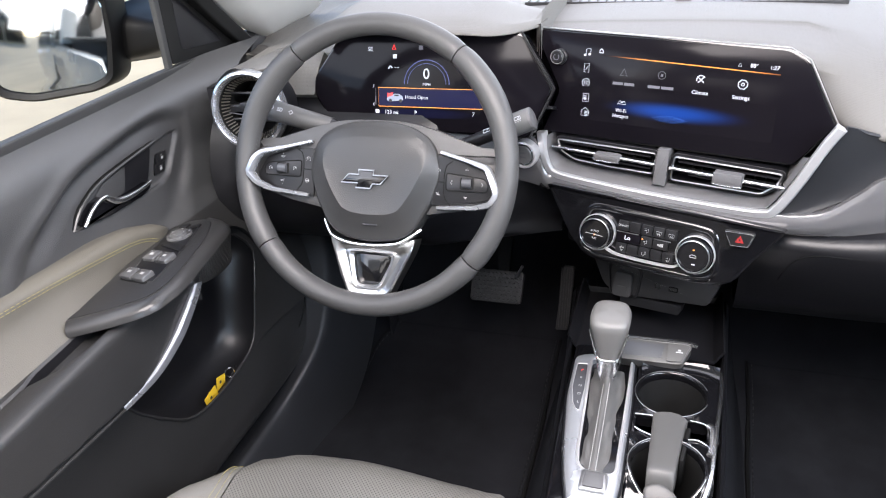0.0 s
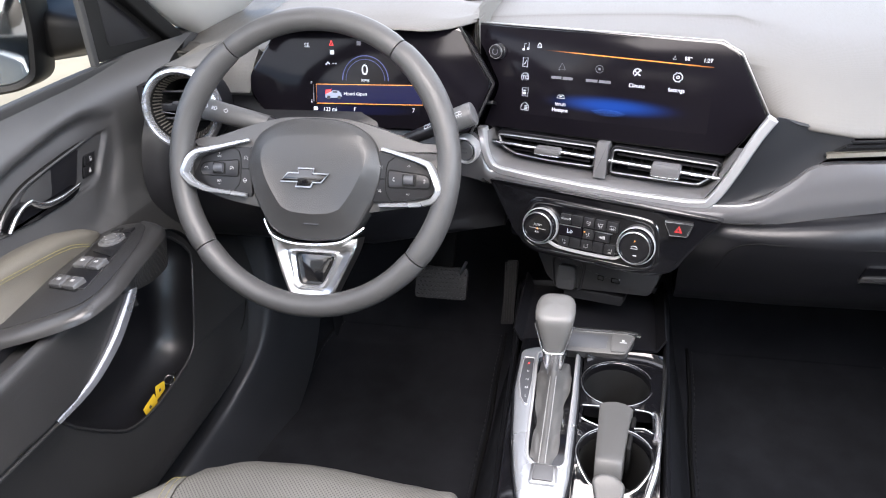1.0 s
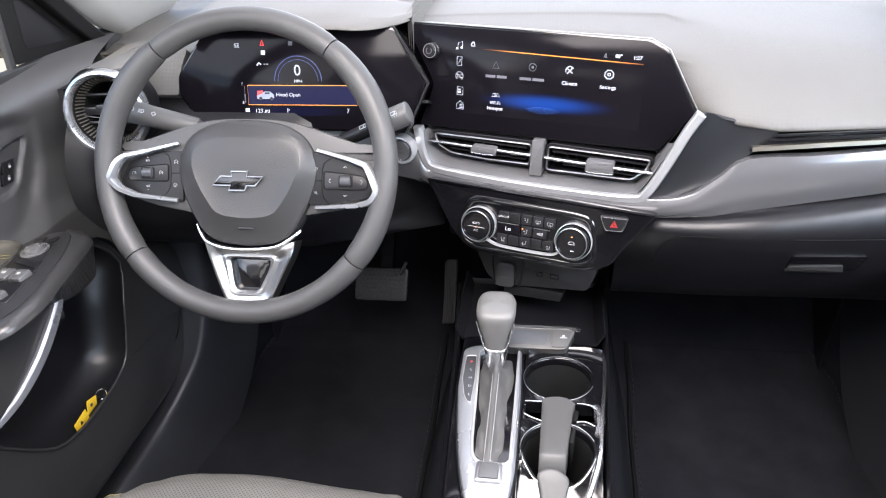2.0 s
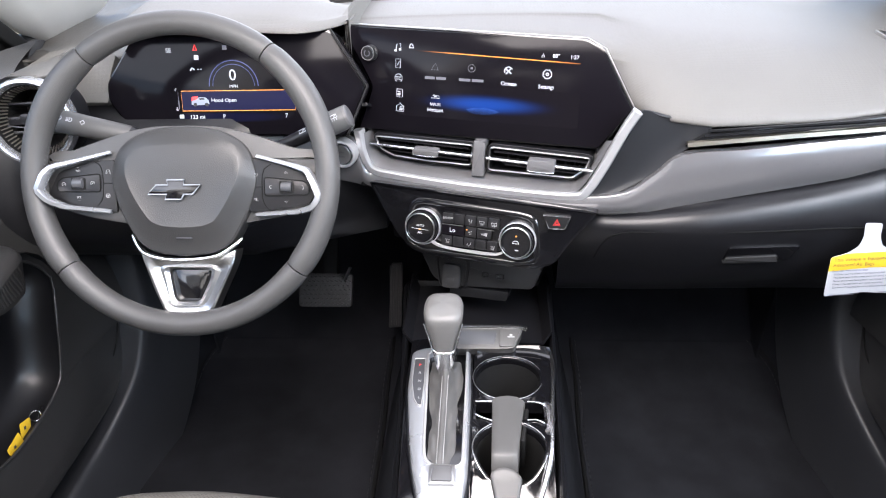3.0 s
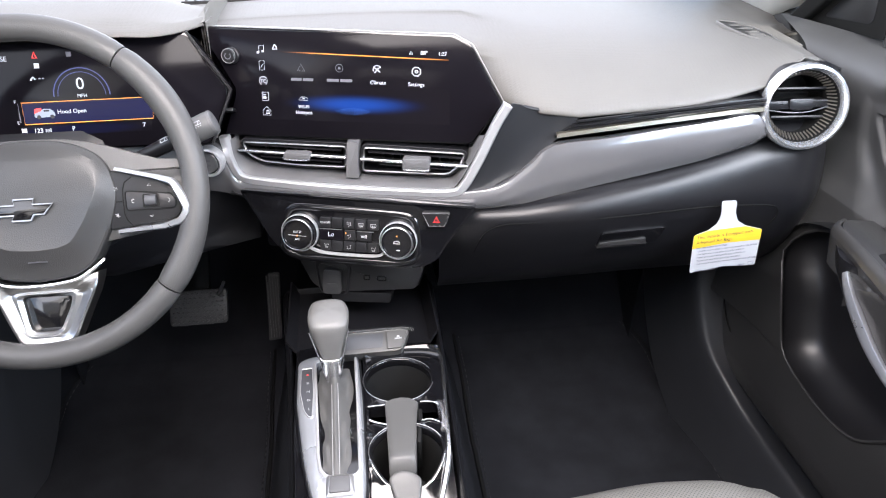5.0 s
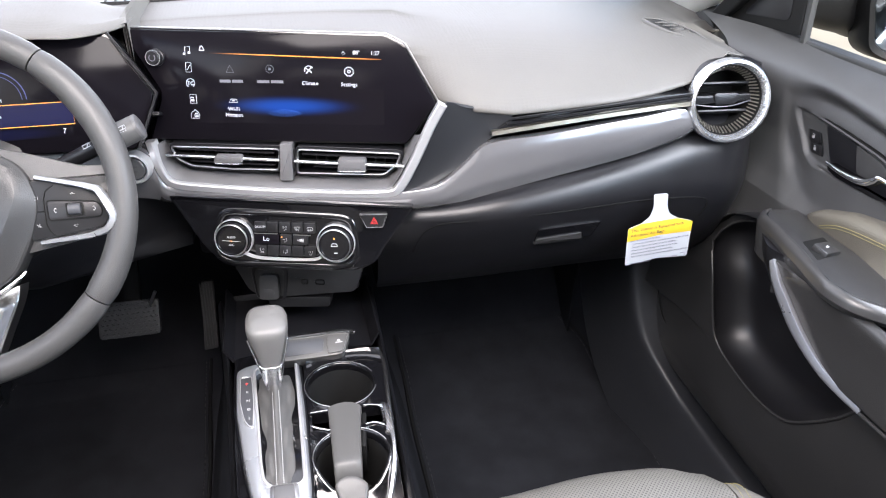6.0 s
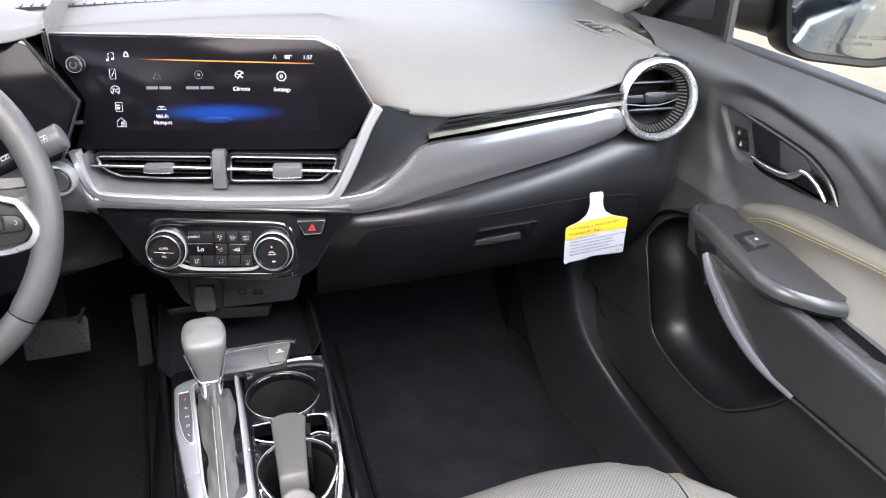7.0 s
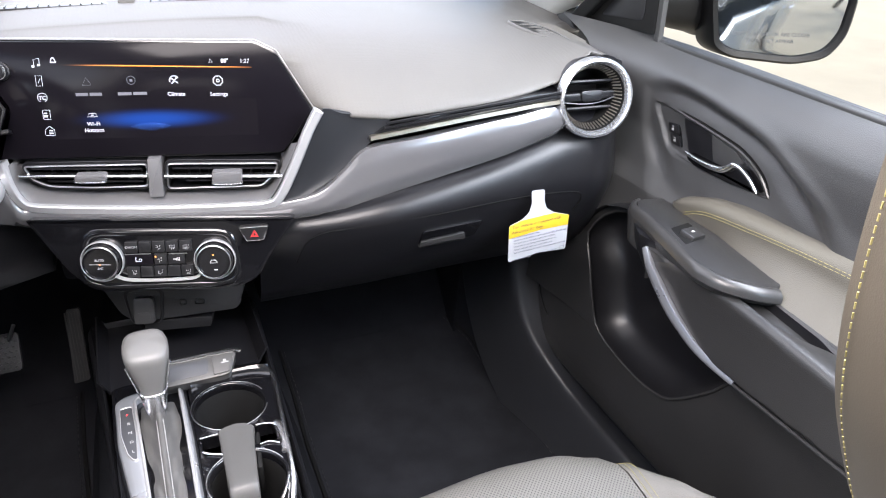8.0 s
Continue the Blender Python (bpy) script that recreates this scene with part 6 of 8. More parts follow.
    # edging is paler than the panel: the highlight on its rounding is in the colour
    lay = [[AT0 @ (a.lerp(b, g) + Vector((0, 0, h))) for a, b in zip(inner_, outer)] for g, h in ((0, -0.006), (0, -0.0006), (0.12, 0.0004), (0.45, -0.0008), (0.8, -0.0042), (0.96, -0.0090), (1.0, -0.0150))]
    part("armrest_edge", skin(lay), EDGING, rest, "satin grey edging of the armrest, paler for its highlight", 60)
    lay = [[AT0 @ (a + Vector((0, 0, -0.0150))).lerp(b, g) for a, b in zip(outer, low)] for g in (0, 0.33, 0.66, 1.0)]
    lay.append([AT0 @ Vector((0.70, p.y, p.z - 0.004)) for p in low])
    flank = part("armrest_flank", skin(lay), DOORSKIN, rest, "dark flank of the armrest", 40)
    if s < 0:
        bm = bmesh.new()
        for i in range(15):
            for j in range(9):
                f = len(outer) - 1 - (12.0 + i * 0.78 - j * 0.35)
                k = int(f)
                a = outer[k].lerp(outer[k + 1], f - k) + Vector((0, 0, -0.015))
                b = low[k].lerp(low[k + 1], f - k)
                p = a.lerp(b, 0.06 + j * 0.095)
                block((0.0018, 0.0022, 0.0018), AT0 @ Matrix.Translation(p), 0, bm)
        tagged(part("flank_studs", bm, EDGING, flank, "grid of tiny raised studs"), kind="stuff")
    nose = rounded([(0.652, 0.036), (0.690, 0.024), (0.692, -0.09), (0.640, -0.10), (0.596, -0.085), (0.583, -0.045), (0.611, 0.012)], 0.014, 4)
    nose = [Vector((p[0] + (0.012 if s > 0 else 0.022), p[1])) for p in nose]
    part("armrest_nose", rings(bmesh.new(), [[(p[0], p[1], 0.064) for p in nose], [(p[0] + 0.006, p[1] - 0.002, 0.04) for p in nose], [(p[0] + 0.022, p[1] * 0.97 - 0.010, 0.010) for p in nose], [(p[0] + 0.05, p[1] * 0.92 - 0.02, -0.02) for p in nose]], A), BLACK, d, "black textured armrest nose", 50)
    AT = AT0
    if s < 0:
        plate = rounded([(0.594, -0.1515), (0.648, -0.1400), (0.660, -0.087), (0.674, -0.018), (0.662, 0.018), (0.632, 0.0070), (0.6110, -0.0577)], 0.006, 4)
        part("switch_plate", slab(plate, -0.003, 0.0008, AT, 0.0005), BLACK, rest, "black plate round the switches")
        part("plate_edge", sweep([AT @ Vector((*p[:2], 0.0006)) for p in plate], circle(0.0008, 6), (0, 0, 1), True), EDGING, rest)
        part("mirror_knob", turned([(0.019, -0.001), (0.019, 0.003), (0.017, 0.0045), (0.013, 0.0035), (0.0125, 0.007), (0.010, 0.008)], sh(AT, 0.6466, -0.0187), 28), SWITCHGREY, rest, "round mirror control")
        bm = bmesh.new()
        for k in range(4):
            c, q = math.cos(k * math.pi / 2), math.sin(k * math.pi / 2)
            lines(bm, AT, [(0.6466 + 0.009 * c - 0.0015 * q, -0.0187 + 0.009 * q + 0.0015 * c), (0.6466 + 0.0105 * c, -0.0187 + 0.0105 * q), (0.6466 + 0.009 * c + 0.0015 * q, -0.0187 + 0.009 * q - 0.0015 * c)], 0.0006, 0.0082)
        part("knob_arrows", bm, GREY_THREAD, rest)
        part("lock_bar", slab(rounded([(0.660, -0.047), (0.652, -0.038), (0.612, -0.051), (0.612, -0.070)], 0.004), -0.003, 0.003, AT, 0.0015), DARKGREY, rest)
        for u in (0.661, 0.640):
            part("mirror_button", block((0.014, 0.012, 0.004), sh(AT, u, 0.012 if u < 0.65 else 0.014, 0.001), 0.0012), DARKGREY, rest)
        for v0, v1 in ((-0.062, -0.094), (-0.106, -0.142)):
            # wells are flat black patches that carry the shade as colour
            part("switch_well_patch", slab(rounded([(0.660, v0), (0.606, v0 - 0.016), (0.603, v1 - 0.014), (0.656, v1)], 0.003), -0.004, 0.0006, AT, 0.0003), DEEP, rest)
            for k in range(2):
                u = 0.643 - 0.026 * k
                w = part("window_switch", block((0.023, 0.020, 0.009), sh(AT, u, v1 + 0.009 - 0.007 * k, 0.003) @ pose(0, 0, 0, 9, 0, 14), 0.002), SWITCHGREY, rest)
                part("switch_mark", block((0.006, 0.004, 0.0004), sh(AT, u, v1 + 0.009 - 0.007 * k, 0.0078) @ pose(0, 0, 0, 9, 0, 14), 0), GREY_THREAD, w)
    else:
        # flat black patch for the shade of the switch's well
        part("switch_well_patch", slab(rounded([(0.620, -0.073), (0.662, -0.058), (0.655, -0.102), (0.607, -0.120)], 0.003), -0.004, 0.0006, AT, 0.0003), DEEP, rest)
        w = part("window_switch", block((0.028, 0.022, 0.009), sh(AT, 0.634, -0.099, 0.003) @ pose(0, 0, 0, 9, 0, 16), 0.002), DOORSKIN, rest)
        part("switch_mark", block((0.005, 0.003, 0.0004), sh(AT, 0.634, -0.099, 0.0078) @ pose(0, 0, 0, 9, 0, 16), 0), GREY_THREAD, w)
    # bright strip round the front of the pull
    bm = sweep(smooth([(s * 0.600, -0.058, 0.532), (s * 0.597, -0.076, 0.5155), (s * 0.596, -0.105, 0.4940), (s * 0.597, -0.14, 0.4710), (s * 0.600, -0.19, 0.4500), (s * 0.606, -0.250, 0.440)], 6), rounded([(-0.0085, -0.004), (0.0085, -0.004), (0.0075, 0.0012), (0.0035, 0.0030), (-0.0070, 0.0022)], 0.0006, 2), (-s, 0, 0.35), scale=lambda f: 0.32 + 0.66 * math.sin(math.pi * min(1, f * 0.82 + 0.12)))
    part("pull_strip", bm, STRIP, d, "satin silver pull strip")
    bm = rod(smooth([(s * 0.604, -0.252, 0.4405), (s * 0.603, -0.4, 0.4470), (s * 0.603, -0.6, 0.455), (s * 0.603, -0.85, 0.460)], 5), 0.0022)
    part("beam_edge", bm, DOORSKIN, d)
    edge = [p for p in POCKET if not (p[0] < -0.05 and p[1] > 0.42)]
    k = max(range(len(edge)), key=lambda i: abs(edge[i][0] - edge[i - 1][0]))
    edge = edge[k:] + edge[:k]
    bm = rod([(s * (float(door_x(np.array([y]), np.array([z]))[0]) - 0.0012), y, z) for y, z in edge], 0.0022)
    part("pocket_lip", bm, DOORSKIN, d, "rounded edge of the map pocket")
    # handle
    part("bezel_plate", slab(inset([Vector(p) for p in BEZEL], 0.002), -0.01, 0.0, side_plane(s, 0.7188), 0.0005), UPPERDOOR, d, "dark plate behind the handle")
    ring = [Vector(p) for p in BEZEL]
    part("handle_bezel", frame_plate(inset(ring, -0.0005), inset(ring, 0.0034), -0.01, 0.0052, side_plane(s, 0.7165), 0.0016), EDGING, d, "rounded rim round the handle recess")
    part("bezel_gap", frame_plate(inset(ring, -0.0024), inset(ring, -0.0004), -0.01, 0.0036, side_plane(s, 0.7165), 0.0002), DEEP, d, "dark gap round the handle plate")
    # not hollowed out: the recess's shade is a flush black patch
    well = rounded([(0.046, 0.6690), (-0.0165, 0.6650), (-0.066, 0.6575), (-0.083, 0.6485), (-0.112, 0.632), (-0.055, 0.621), (0.020, 0.6190)], 0.005)
    part("handle_well_patch", slab(well, -0.03, 0.001, side_plane(s, 0.7195), 0.0005), BLACK, d, "flat black patch for the recess behind the handle")
    part("well_cheek", slab(rounded([(-0.017, 0.6645), (-0.029, 0.630), (-0.080, 0.630), (-0.083, 0.6480), (-0.066, 0.6570)], 0.004), -0.03, 0.002, side_plane(s, 0.7185), 0.0012), UPPERDOOR, d, "grained finger pad")
    lever = rounded([(0.014, 0.628), (-0.039, 0.628), (-0.064, 0.633), (-0.076, 0.642), (-0.081, 0.646), (-0.098, 0.6445), (-0.114, 0.636), (-0.127, 0.6235), (-0.074, 0.6165), (-0.006, 0.6155), (0.012, 0.620)], 0.004, 4)
    hb = part("door_handle", slab(lever, -0.02, 0.010, side_plane(s, 0.7160), 0.004), GLOSS, d, "black inner door handle")
    bm = sweep(smooth([(s * 0.7060, 0.014, 0.6285), (s * 0.7030, -0.015, 0.6280), (s * 0.7025, -0.042, 0.6290), (s * 0.7030, -0.062, 0.6325), (s * 0.7035, -0.0745, 0.6405), (s * 0.7035, -0.0815, 0.6462), (s * 0.7035, -0.0950, 0.6455), (s * 0.7040, -0.1120, 0.6375), (s * 0.7055, -0.1270, 0.6240)], 6), circle(0.0038, 12), (s, 0, 0), scale=lambda f: 0.75 + 0.5 * math.sin(math.pi * min(1, f * 1.25)) ** 2)
    part("handle_edge", bm, CHROME, hb, "chrome handle edge")
    lock = part("lock_switch", slab(rounded([(0.076, 0.6560), (0.050, 0.6560), (0.0355, 0.6258), (0.0600, 0.6262)], 0.004), -0.01, 0.002, side_plane(s, 0.7190), 0.001), GLOSS, d)
    for k, dv in enumerate((0.0078, -0.0078)):
        K = side_plane(s, 0.7170) @ pose(0.0556 + dv * 0.5, 0.6410 + dv * 0.94, 0.001)
        part("lock_button", slab(rounded([(0.0125, 0.0068), (-0.0085, 0.0075), (-0.0135, -0.0065), (0.0075, -0.0072)], 0.002), -0.004, 0.002, K, 0.001), DARKGREY, lock)
        bm = lines(bmesh.new(), K, [(-0.0015, 0.001), (-0.0015, 0.0035), (0.0015, 0.0035), (0.0015, 0.001 if k else 0.0025)], 0.0007, 0.0024)
        bar(bm, K, 0, -0.0008, 0.0046, 0.0034, 0.0023)
        part("lock_mark", bm, GREY_THREAD, lock)
    return d


for s in (-1, 1):
    car_door(s)

# sills, kick panels and the dash ends
for s in (-1, 1):
    ridge = smooth([(0.662, -0.9, 0.100), (0.662, -0.4, 0.100), (0.658, -0.1, 0.102), (0.650, 0.08, 0.112), (0.634, 0.17, 0.140), (0.610, 0.24, 0.195), (0.600, 0.285, 0.27), (0.600, 0.31, 0.36), (0.608, 0.325, 0.46), (0.625, 0.33, 0.56)], 5)
    foot = smooth([(0.615, -0.9, -0.012), (0.615, -0.4, -0.012), (0.612, -0.1, -0.012), (0.600, 0.10, -0.012), (0.585, 0.24, -0.005), (0.575, 0.36, 0.06), (0.575, 0.45, 0.16), (0.580, 0.50, 0.28), (0.59, 0.52, 0.42), (0.61, 0.52, 0.56)], 5)
    edge = smooth([(0.715, -0.9, 0.082), (0.715, -0.4, 0.082), (0.715, -0.1, 0.084), (0.712, 0.06, 0.092), (0.708, 0.15, 0.115), (0.700, 0.215, 0.165), (0.694, 0.245, 0.25), (0.690, 0.25, 0.36), (0.684, 0.23, 0.46), (0.675, 0.19, 0.56)], 5)
    rows = []
    for f, r, e in zip(foot, ridge, edge):
        pts = smooth([f, f.lerp(r, 0.45) + Vector((0.002, 0, 0)), f.lerp(r, 0.82) + Vector((-0.001, 0, 0.001)), r + Vector((0.001, 0, 0)), r.lerp(e, 0.22) + Vector((0, 0, 0.004)), r.lerp(e, 0.5) + Vector((0, 0, 0.003)), e], 4)
        rows.append([Vector((s * q.x, q.y, q.z)) for q in pts])
    sill = single("sill_trim", skin(rows, thick=0.004), SILLPLASTIC, "black plastic door sill and kick trim", "sill trim", "structure", sharp=60)
    bm = rod(smooth([(s * x, y, z) for x, y, z in ((0.638, 0.262, 0.43), (0.630, 0.262, 0.33), (0.637, 0.235, 0.25), (0.652, 0.205, 0.235), (0.655, 0.205, 0.30))], 5), 0.0012)
    part("cover_seam", bm, DEEP, sill)
    rows = [[(s * x, y, z) for x, z in ((0.572, -0.01), (0.58, 0.15), (0.60, 0.35), (0.63, 0.60))] for y in (0.50, 0.65, 0.82)]
    single("kick_panel", skin(rows, thick=0.004), CARPET, "black carpeted footwell side", "kick panel", "structure", sharp=60)
    rows = [[(s * 0.675, y, z) for z in (0.45, 0.5, 0.6, 0.66, 0.728)] for y in (0.15, 0.22, 0.4, 0.8)]
    single("dash_end", skin(rows, thick=0.01), BLACK, "black end panel of the dashboard", "dash trim", "structure")

# ---- round vents at the dash ends ----


RINGCHROME = mat("soft_chrome", (0.68, 0.70, 0.73), 0.24, 0.85, vary=0.05)


def round_vent(s):
    v = thing("round_air_vent", (s * 0.605, 0.11, 0.63), "round black air vent with knurled chrome ring", "air vent", "round air vents")
    M = face(0.598, 0.093, 0.6950, -6, 8) if s > 0 else face(-0.573, 0.093, 0.7140, 6, 8)
    part("ring", turned([(0.0575, -0.012), (0.0572, -0.002), (0.0555, 0.003), (0.0520, 0.005), (0.0490, 0.0005), (0.0475, -0.004), (0.0470, -0.03)], M, 56, cap=False), RINGCHROME, v, "polished chrome ring")
    hole = circle(0.0545, 48)
    rim = [Vector((p.x * k, p.y * k)) for p, k in ((p, 0.063 / 0.0545 if p.x * s > 0 else 0.0570 / 0.0545) for p in hole)]
    rim = [Vector((p.x, min(p.y, 0.0565))) for p in rim]
    lay = [[(*p, -0.05) for p in rim], [(*p, -0.016) for p in rim], [(*p, -0.009) for p in inset(rim, 0.006)], [(*p, -0.004) for p in inset(hole, -0.003)], [(*p, -0.012) for p in hole]]
    part("surround", rings(bmesh.new(), lay, M, False, False), BLACK, v, "black grained surround", 60)
    part("drum", turned([(0.0480, -0.005), (0.0395, -0.025), (0.0385, -0.030), (0.038, -0.075), (0.001, -0.075)], M, 48, cap=False), DEEP, v, "black vent drum")
    bm = bmesh.new()
    for i in range(56):
        a = 2 * math.pi * i / 56
        block((0.0024, 0.0015, 0.015), M @ pose(0.0425 * math.cos(a), 0.0425 * math.sin(a), -0.0165, 0, 0, math.degrees(a)) @ pose(0, 0, 0, 0, 24, 0), 0, bm)
    tagged(part("knurling", bm, mat("champagne_teeth", (0.30, 0.275, 0.24), 0.55, 1.0, vary=0.05), v, "champagne knurled teeth"), kind="stuff")
    for dv in (0.019, -0.019):
        w = math.sqrt(0.040 ** 2 - dv ** 2)
        part("slat", block((2 * w, 0.0035, 0.02), sh(M, 0, dv, -0.030) @ pose(0, 0, 0, -18, 0, 0), 0.001), BLACK, v)
    part("centre_slat", slab(rounded([(-0.0405, -0.007), (0.0405, -0.004), (0.0405, 0.006), (-0.0405, 0.004)], 0.002), -0.045, -0.022, M, 0.002), BLACK, v)
    part("slat_edge", sweep(smooth([M @ Vector(p) for p in ((-0.0405, -0.007, -0.022), (-0.012, -0.0100, -0.018), (0.014, -0.0090, -0.018), (0.0405, -0.003, -0.022))], 4), circle(0.0010, 8), (0, 0, 1)), SWITCHDARK, v)
    part("tab", slab(rounded([(-0.015, -0.008), (0.015, -0.007), (0.018, 0.008), (-0.019, 0.008)], 0.006), -0.030, -0.0185, sh(M, 0.004 * s, 0.0), 0.003), BLACK, v)


round_vent(1)
round_vent(-1)

# ---- glovebox ----
glove = thing("glovebox", (0.4, 0.14, 0.42), "black glovebox lid with a recessed pull under the dash", "glovebox")


def on_lower(x, z, out=0.0):
    """The point of the passenger panel at x and z, moved out of its face."""
    sec = smooth(lower_face(x), 8)[16:]
    for p, q in zip(sec, sec[1:]):
        if q.z <= z <= p.z:
            w = p.lerp(q, (p.z - z) / max(1e-6, p.z - q.z))
            n = Vector((0, -(p.z - q.z), -(q.y - p.y))).normalized()
            return w + n * (out + 0.004)
    return sec[0]


seam = [(0.166, 0.492), (0.1705, 0.512), (0.179, 0.531), (0.193, 0.5425), (0.2111, 0.5480), (0.2346, 0.5505), (0.3489, 0.5555), (0.4719, 0.5610), (0.5450, 0.5600), (0.5750, 0.5570), (0.5870, 0.5520), (0.5910, 0.5400), (0.5850, 0.5200)]
path = smooth([on_lower(x, z, 0.0008) for x, z in seam], 5)
part("lid_gap", sweep(path, [(-0.0007, -0.0006), (0.0007, -0.0006), (0.0007, 0.0006), (-0.0007, 0.0006)], (0, -1, 0.1)), DEEP, glove, "thin dark gap round the lid")
M = Matrix.Translation(on_lower(0.378, 0.5175, 0.0020)) @ pose(0, 0, 0, 90 + 20, 0, 1.0)
# proud dark plate that stands for the recess's shade
part("pull_recess_patch", slab(rounded([(-0.043, -0.015), (0.043, -0.012), (0.052, 0.016), (-0.040, 0.013)], 0.003), -0.01, 0.0012, M, 0.0006), GLOSS, glove, "dark patch for the recess above the pull")
part("pull", slab(rounded([(-0.0435, -0.016), (0.030, -0.0155), (0.026, -0.001), (-0.041, -0.005)], 0.002), -0.004, 0.004, M, 0.003), DOORSKIN, glove, "satin black pull edge")

# ---- airbag tag hanging from the glovebox ----
TG = face(0.4, 0.075, 0.66, -3, 0)
tag = thing("airbag_tag", (0.51, 0.07, 0.45), "white and yellow paper airbag tag hanging from the glovebox", "tag")
neck = [(0.092, -0.082), (0.113, -0.082), (0.114, -0.100), (0.119, -0.113), (0.132, -0.121), (0.156, -0.1275), (0.156, -0.1845), (0.110, -0.184), (0.063, -0.193), (0.061, -0.133), (0.080, -0.126), (0.091, -0.116), (0.0945, -0.102)]
card = part("card", slab(rounded(neck, 0.004, 4), 0.0, 0.0008, TG, 0.0002), WHITE, tag)
bm = slab([(0.0613, -0.1335), (0.080, -0.1265), (0.132, -0.1215), (0.1558, -0.1280), (0.1560, -0.1435), (0.110, -0.146), (0.0615, -0.154)], 0.0008, 0.0012, TG, 0.0001)
part("yellow_band", bm, YELLOW, card)
TT = TG @ pose(0, 0, 0.0013, 0, 0, 5.5)
words("This Vehicle is Equipped with", 0.0066, sh(TT, 0.052, -0.1425), INK, card, align="LEFT")
words("Advanced Air Bags", 0.0066, sh(TT, 0.0515, -0.1505), INK, card, align="LEFT")
GREY_PRINT = mat("grey_print", (0.10, 0.10, 0.12), 0.7)
for k, (txt, du) in enumerate((("Even with Advanced Air Bags", 0), ("Children can be killed or seriously injured by the air bag.", 0.002), ("The back seat is the safest place for children.", 0.002), ("Never put a rear-facing child seat in the front.", 0.002), ("Always use seat belts and child restraints.", 0.002), ("See owner's manual for more information about air bags.", 0.002))):
    words(txt, 0.0037, sh(TT, 0.0515 + du, -0.1590 - 0.0051 * k), GREY_PRINT, card, align="LEFT")
part("small_print", bar(bmesh.new(), TT, 0.066, -0.1960, 0.030, 0.0010), GREY_PRINT, card)
part("small_print", bar(bmesh.new(), TT, 0.118, -0.1945, 0.010, 0.0010), GREY_PRINT, card)
bm = lines(bmesh.new(), TT, [(0.1275, -0.1915), (0.1345, -0.1915), (0.1345, -0.1965), (0.1275, -0.1965)], 0.0005, 0.0001, True)
part("small_mark", bm, GREY_PRINT, card)

# ---- seats ----


def seat(s):
    side = "driver's" if s < 0 else "passenger's"
    c = s * 0.365
    t = thing("bucket_seat", (c, -0.4, 0.0), f"taupe perforated leatherette {side} seat with yellow stitching", "car seat", "front seats")
    def on(u, f, up=0.0):
        """A point of the cushion: u outwards from its middle, f from nose to rear."""
        nose = min(1, f / 0.16)
        drop = 0.10 * (1 - math.sin(nose * math.pi / 2))
        a = abs(u)
        bol = 0.026 * math.exp(-((a - 0.200) / 0.035) ** 2)
        side_drop = 0.14 * max(0, (a / 0.25 - 0.86) / 0.14) ** 1.8
        if u > 0:
            back = lerp([(0, 0), (0.08, 0.004), (0.12, 0.020), (0.155, 0.052), (0.18, 0.095), (0.20, 0.14), (0.25, 0.22)], a)
        else:
            back = lerp([(0, 0), (0.14, 0.008), (0.20, 0.022), (0.23, 0.07), (0.25, 0.15)], a)
        return Vector((s * (0.340 + u * (1.0 if s < 0 else 0.94)), -0.118 - 0.52 * f - back * (1 - f) + (0.014 if s < 0 else 0.0), 0.335 - 0.055 * f - drop + bol * nose - side_drop + 0.012 * math.cos(u * 7) + up))

    c = s * 0.352
    seam_u = 0.145
    grid = [-0.25 + (seam_u + 0.25) * j / 22 for j in range(23)]
    part("cushion", skin([[on(u, i / 24) for u in grid] for i in range(25)], thick=0.02), PERFORATED, t, "perforated leatherette cushion", 70)
    grid = [seam_u + 0.0012 + (0.25 - seam_u) * j / 10 for j in range(11)]
    bol = part("outer_bolster", skin([[on(u, i / 24, 0.0012) for u in grid] for i in range(25)], thick=0.02), SEAT, t, "smooth leatherette outer bolster", 70)
    bm = bmesh.new()
    for u in (seam_u + 0.006, seam_u + 0.013):
        line = [on(u, 0.02 + 0.5 * k / 110, 0.0017) for k in range(111)]
        for a, b in zip(line, line[1:]):
            rod([a, a.lerp(b, 0.62)], 0.0005, bm, 4)
    tagged(part("bolster_stitching", bm, YELLOW_THREAD, bol, "twin rows of stitching"), kind="stuff")
    part("cushion_base", block((0.40, 0.38, 0.18), pose(c, -0.44, 0.11), 0.03), BLACK, t)
    rec = 0.0 if s > 0 else 0.24
    prof = rounded([(-0.22, -0.035), (-0.19, -0.055), (0.19, -0.055), (0.22, -0.035), (0.21, 0.05), (-0.21, 0.05)], 0.03, 3)
    bm = sweep(smooth([(c, -0.68, 0.24), (c, -0.69 - rec * 0.3, 0.45), (c, -0.67 - rec * 0.65, 0.62), (c, -0.68 - rec, 0.745)], 4), [(p.x, -p.y) for p in prof], (0, 1, 0.2), scale=lambda f: 1.0 - 0.2 * f * f)
    part("backrest", bm, SEAT, t, "leatherette backrest", 60)
    half = [(0.06, -0.172), (0.094, -0.152), (0.115, -0.113), (0.135, -0.071), (0.145, -0.031), (0.149, 0.01), (0.149, 0.06), (0.14, 0.11), (0.10, 0.135)]
    hr = rounded([(-u, v) for u, v in half] + half[::-1], 0.04, 4)
    H = face(s * 0.365, -0.66 if s > 0 else -0.92, 0.885 if s > 0 else 0.80, 0, 0) @ pose(0, 0, 0, 0, 180, 0)
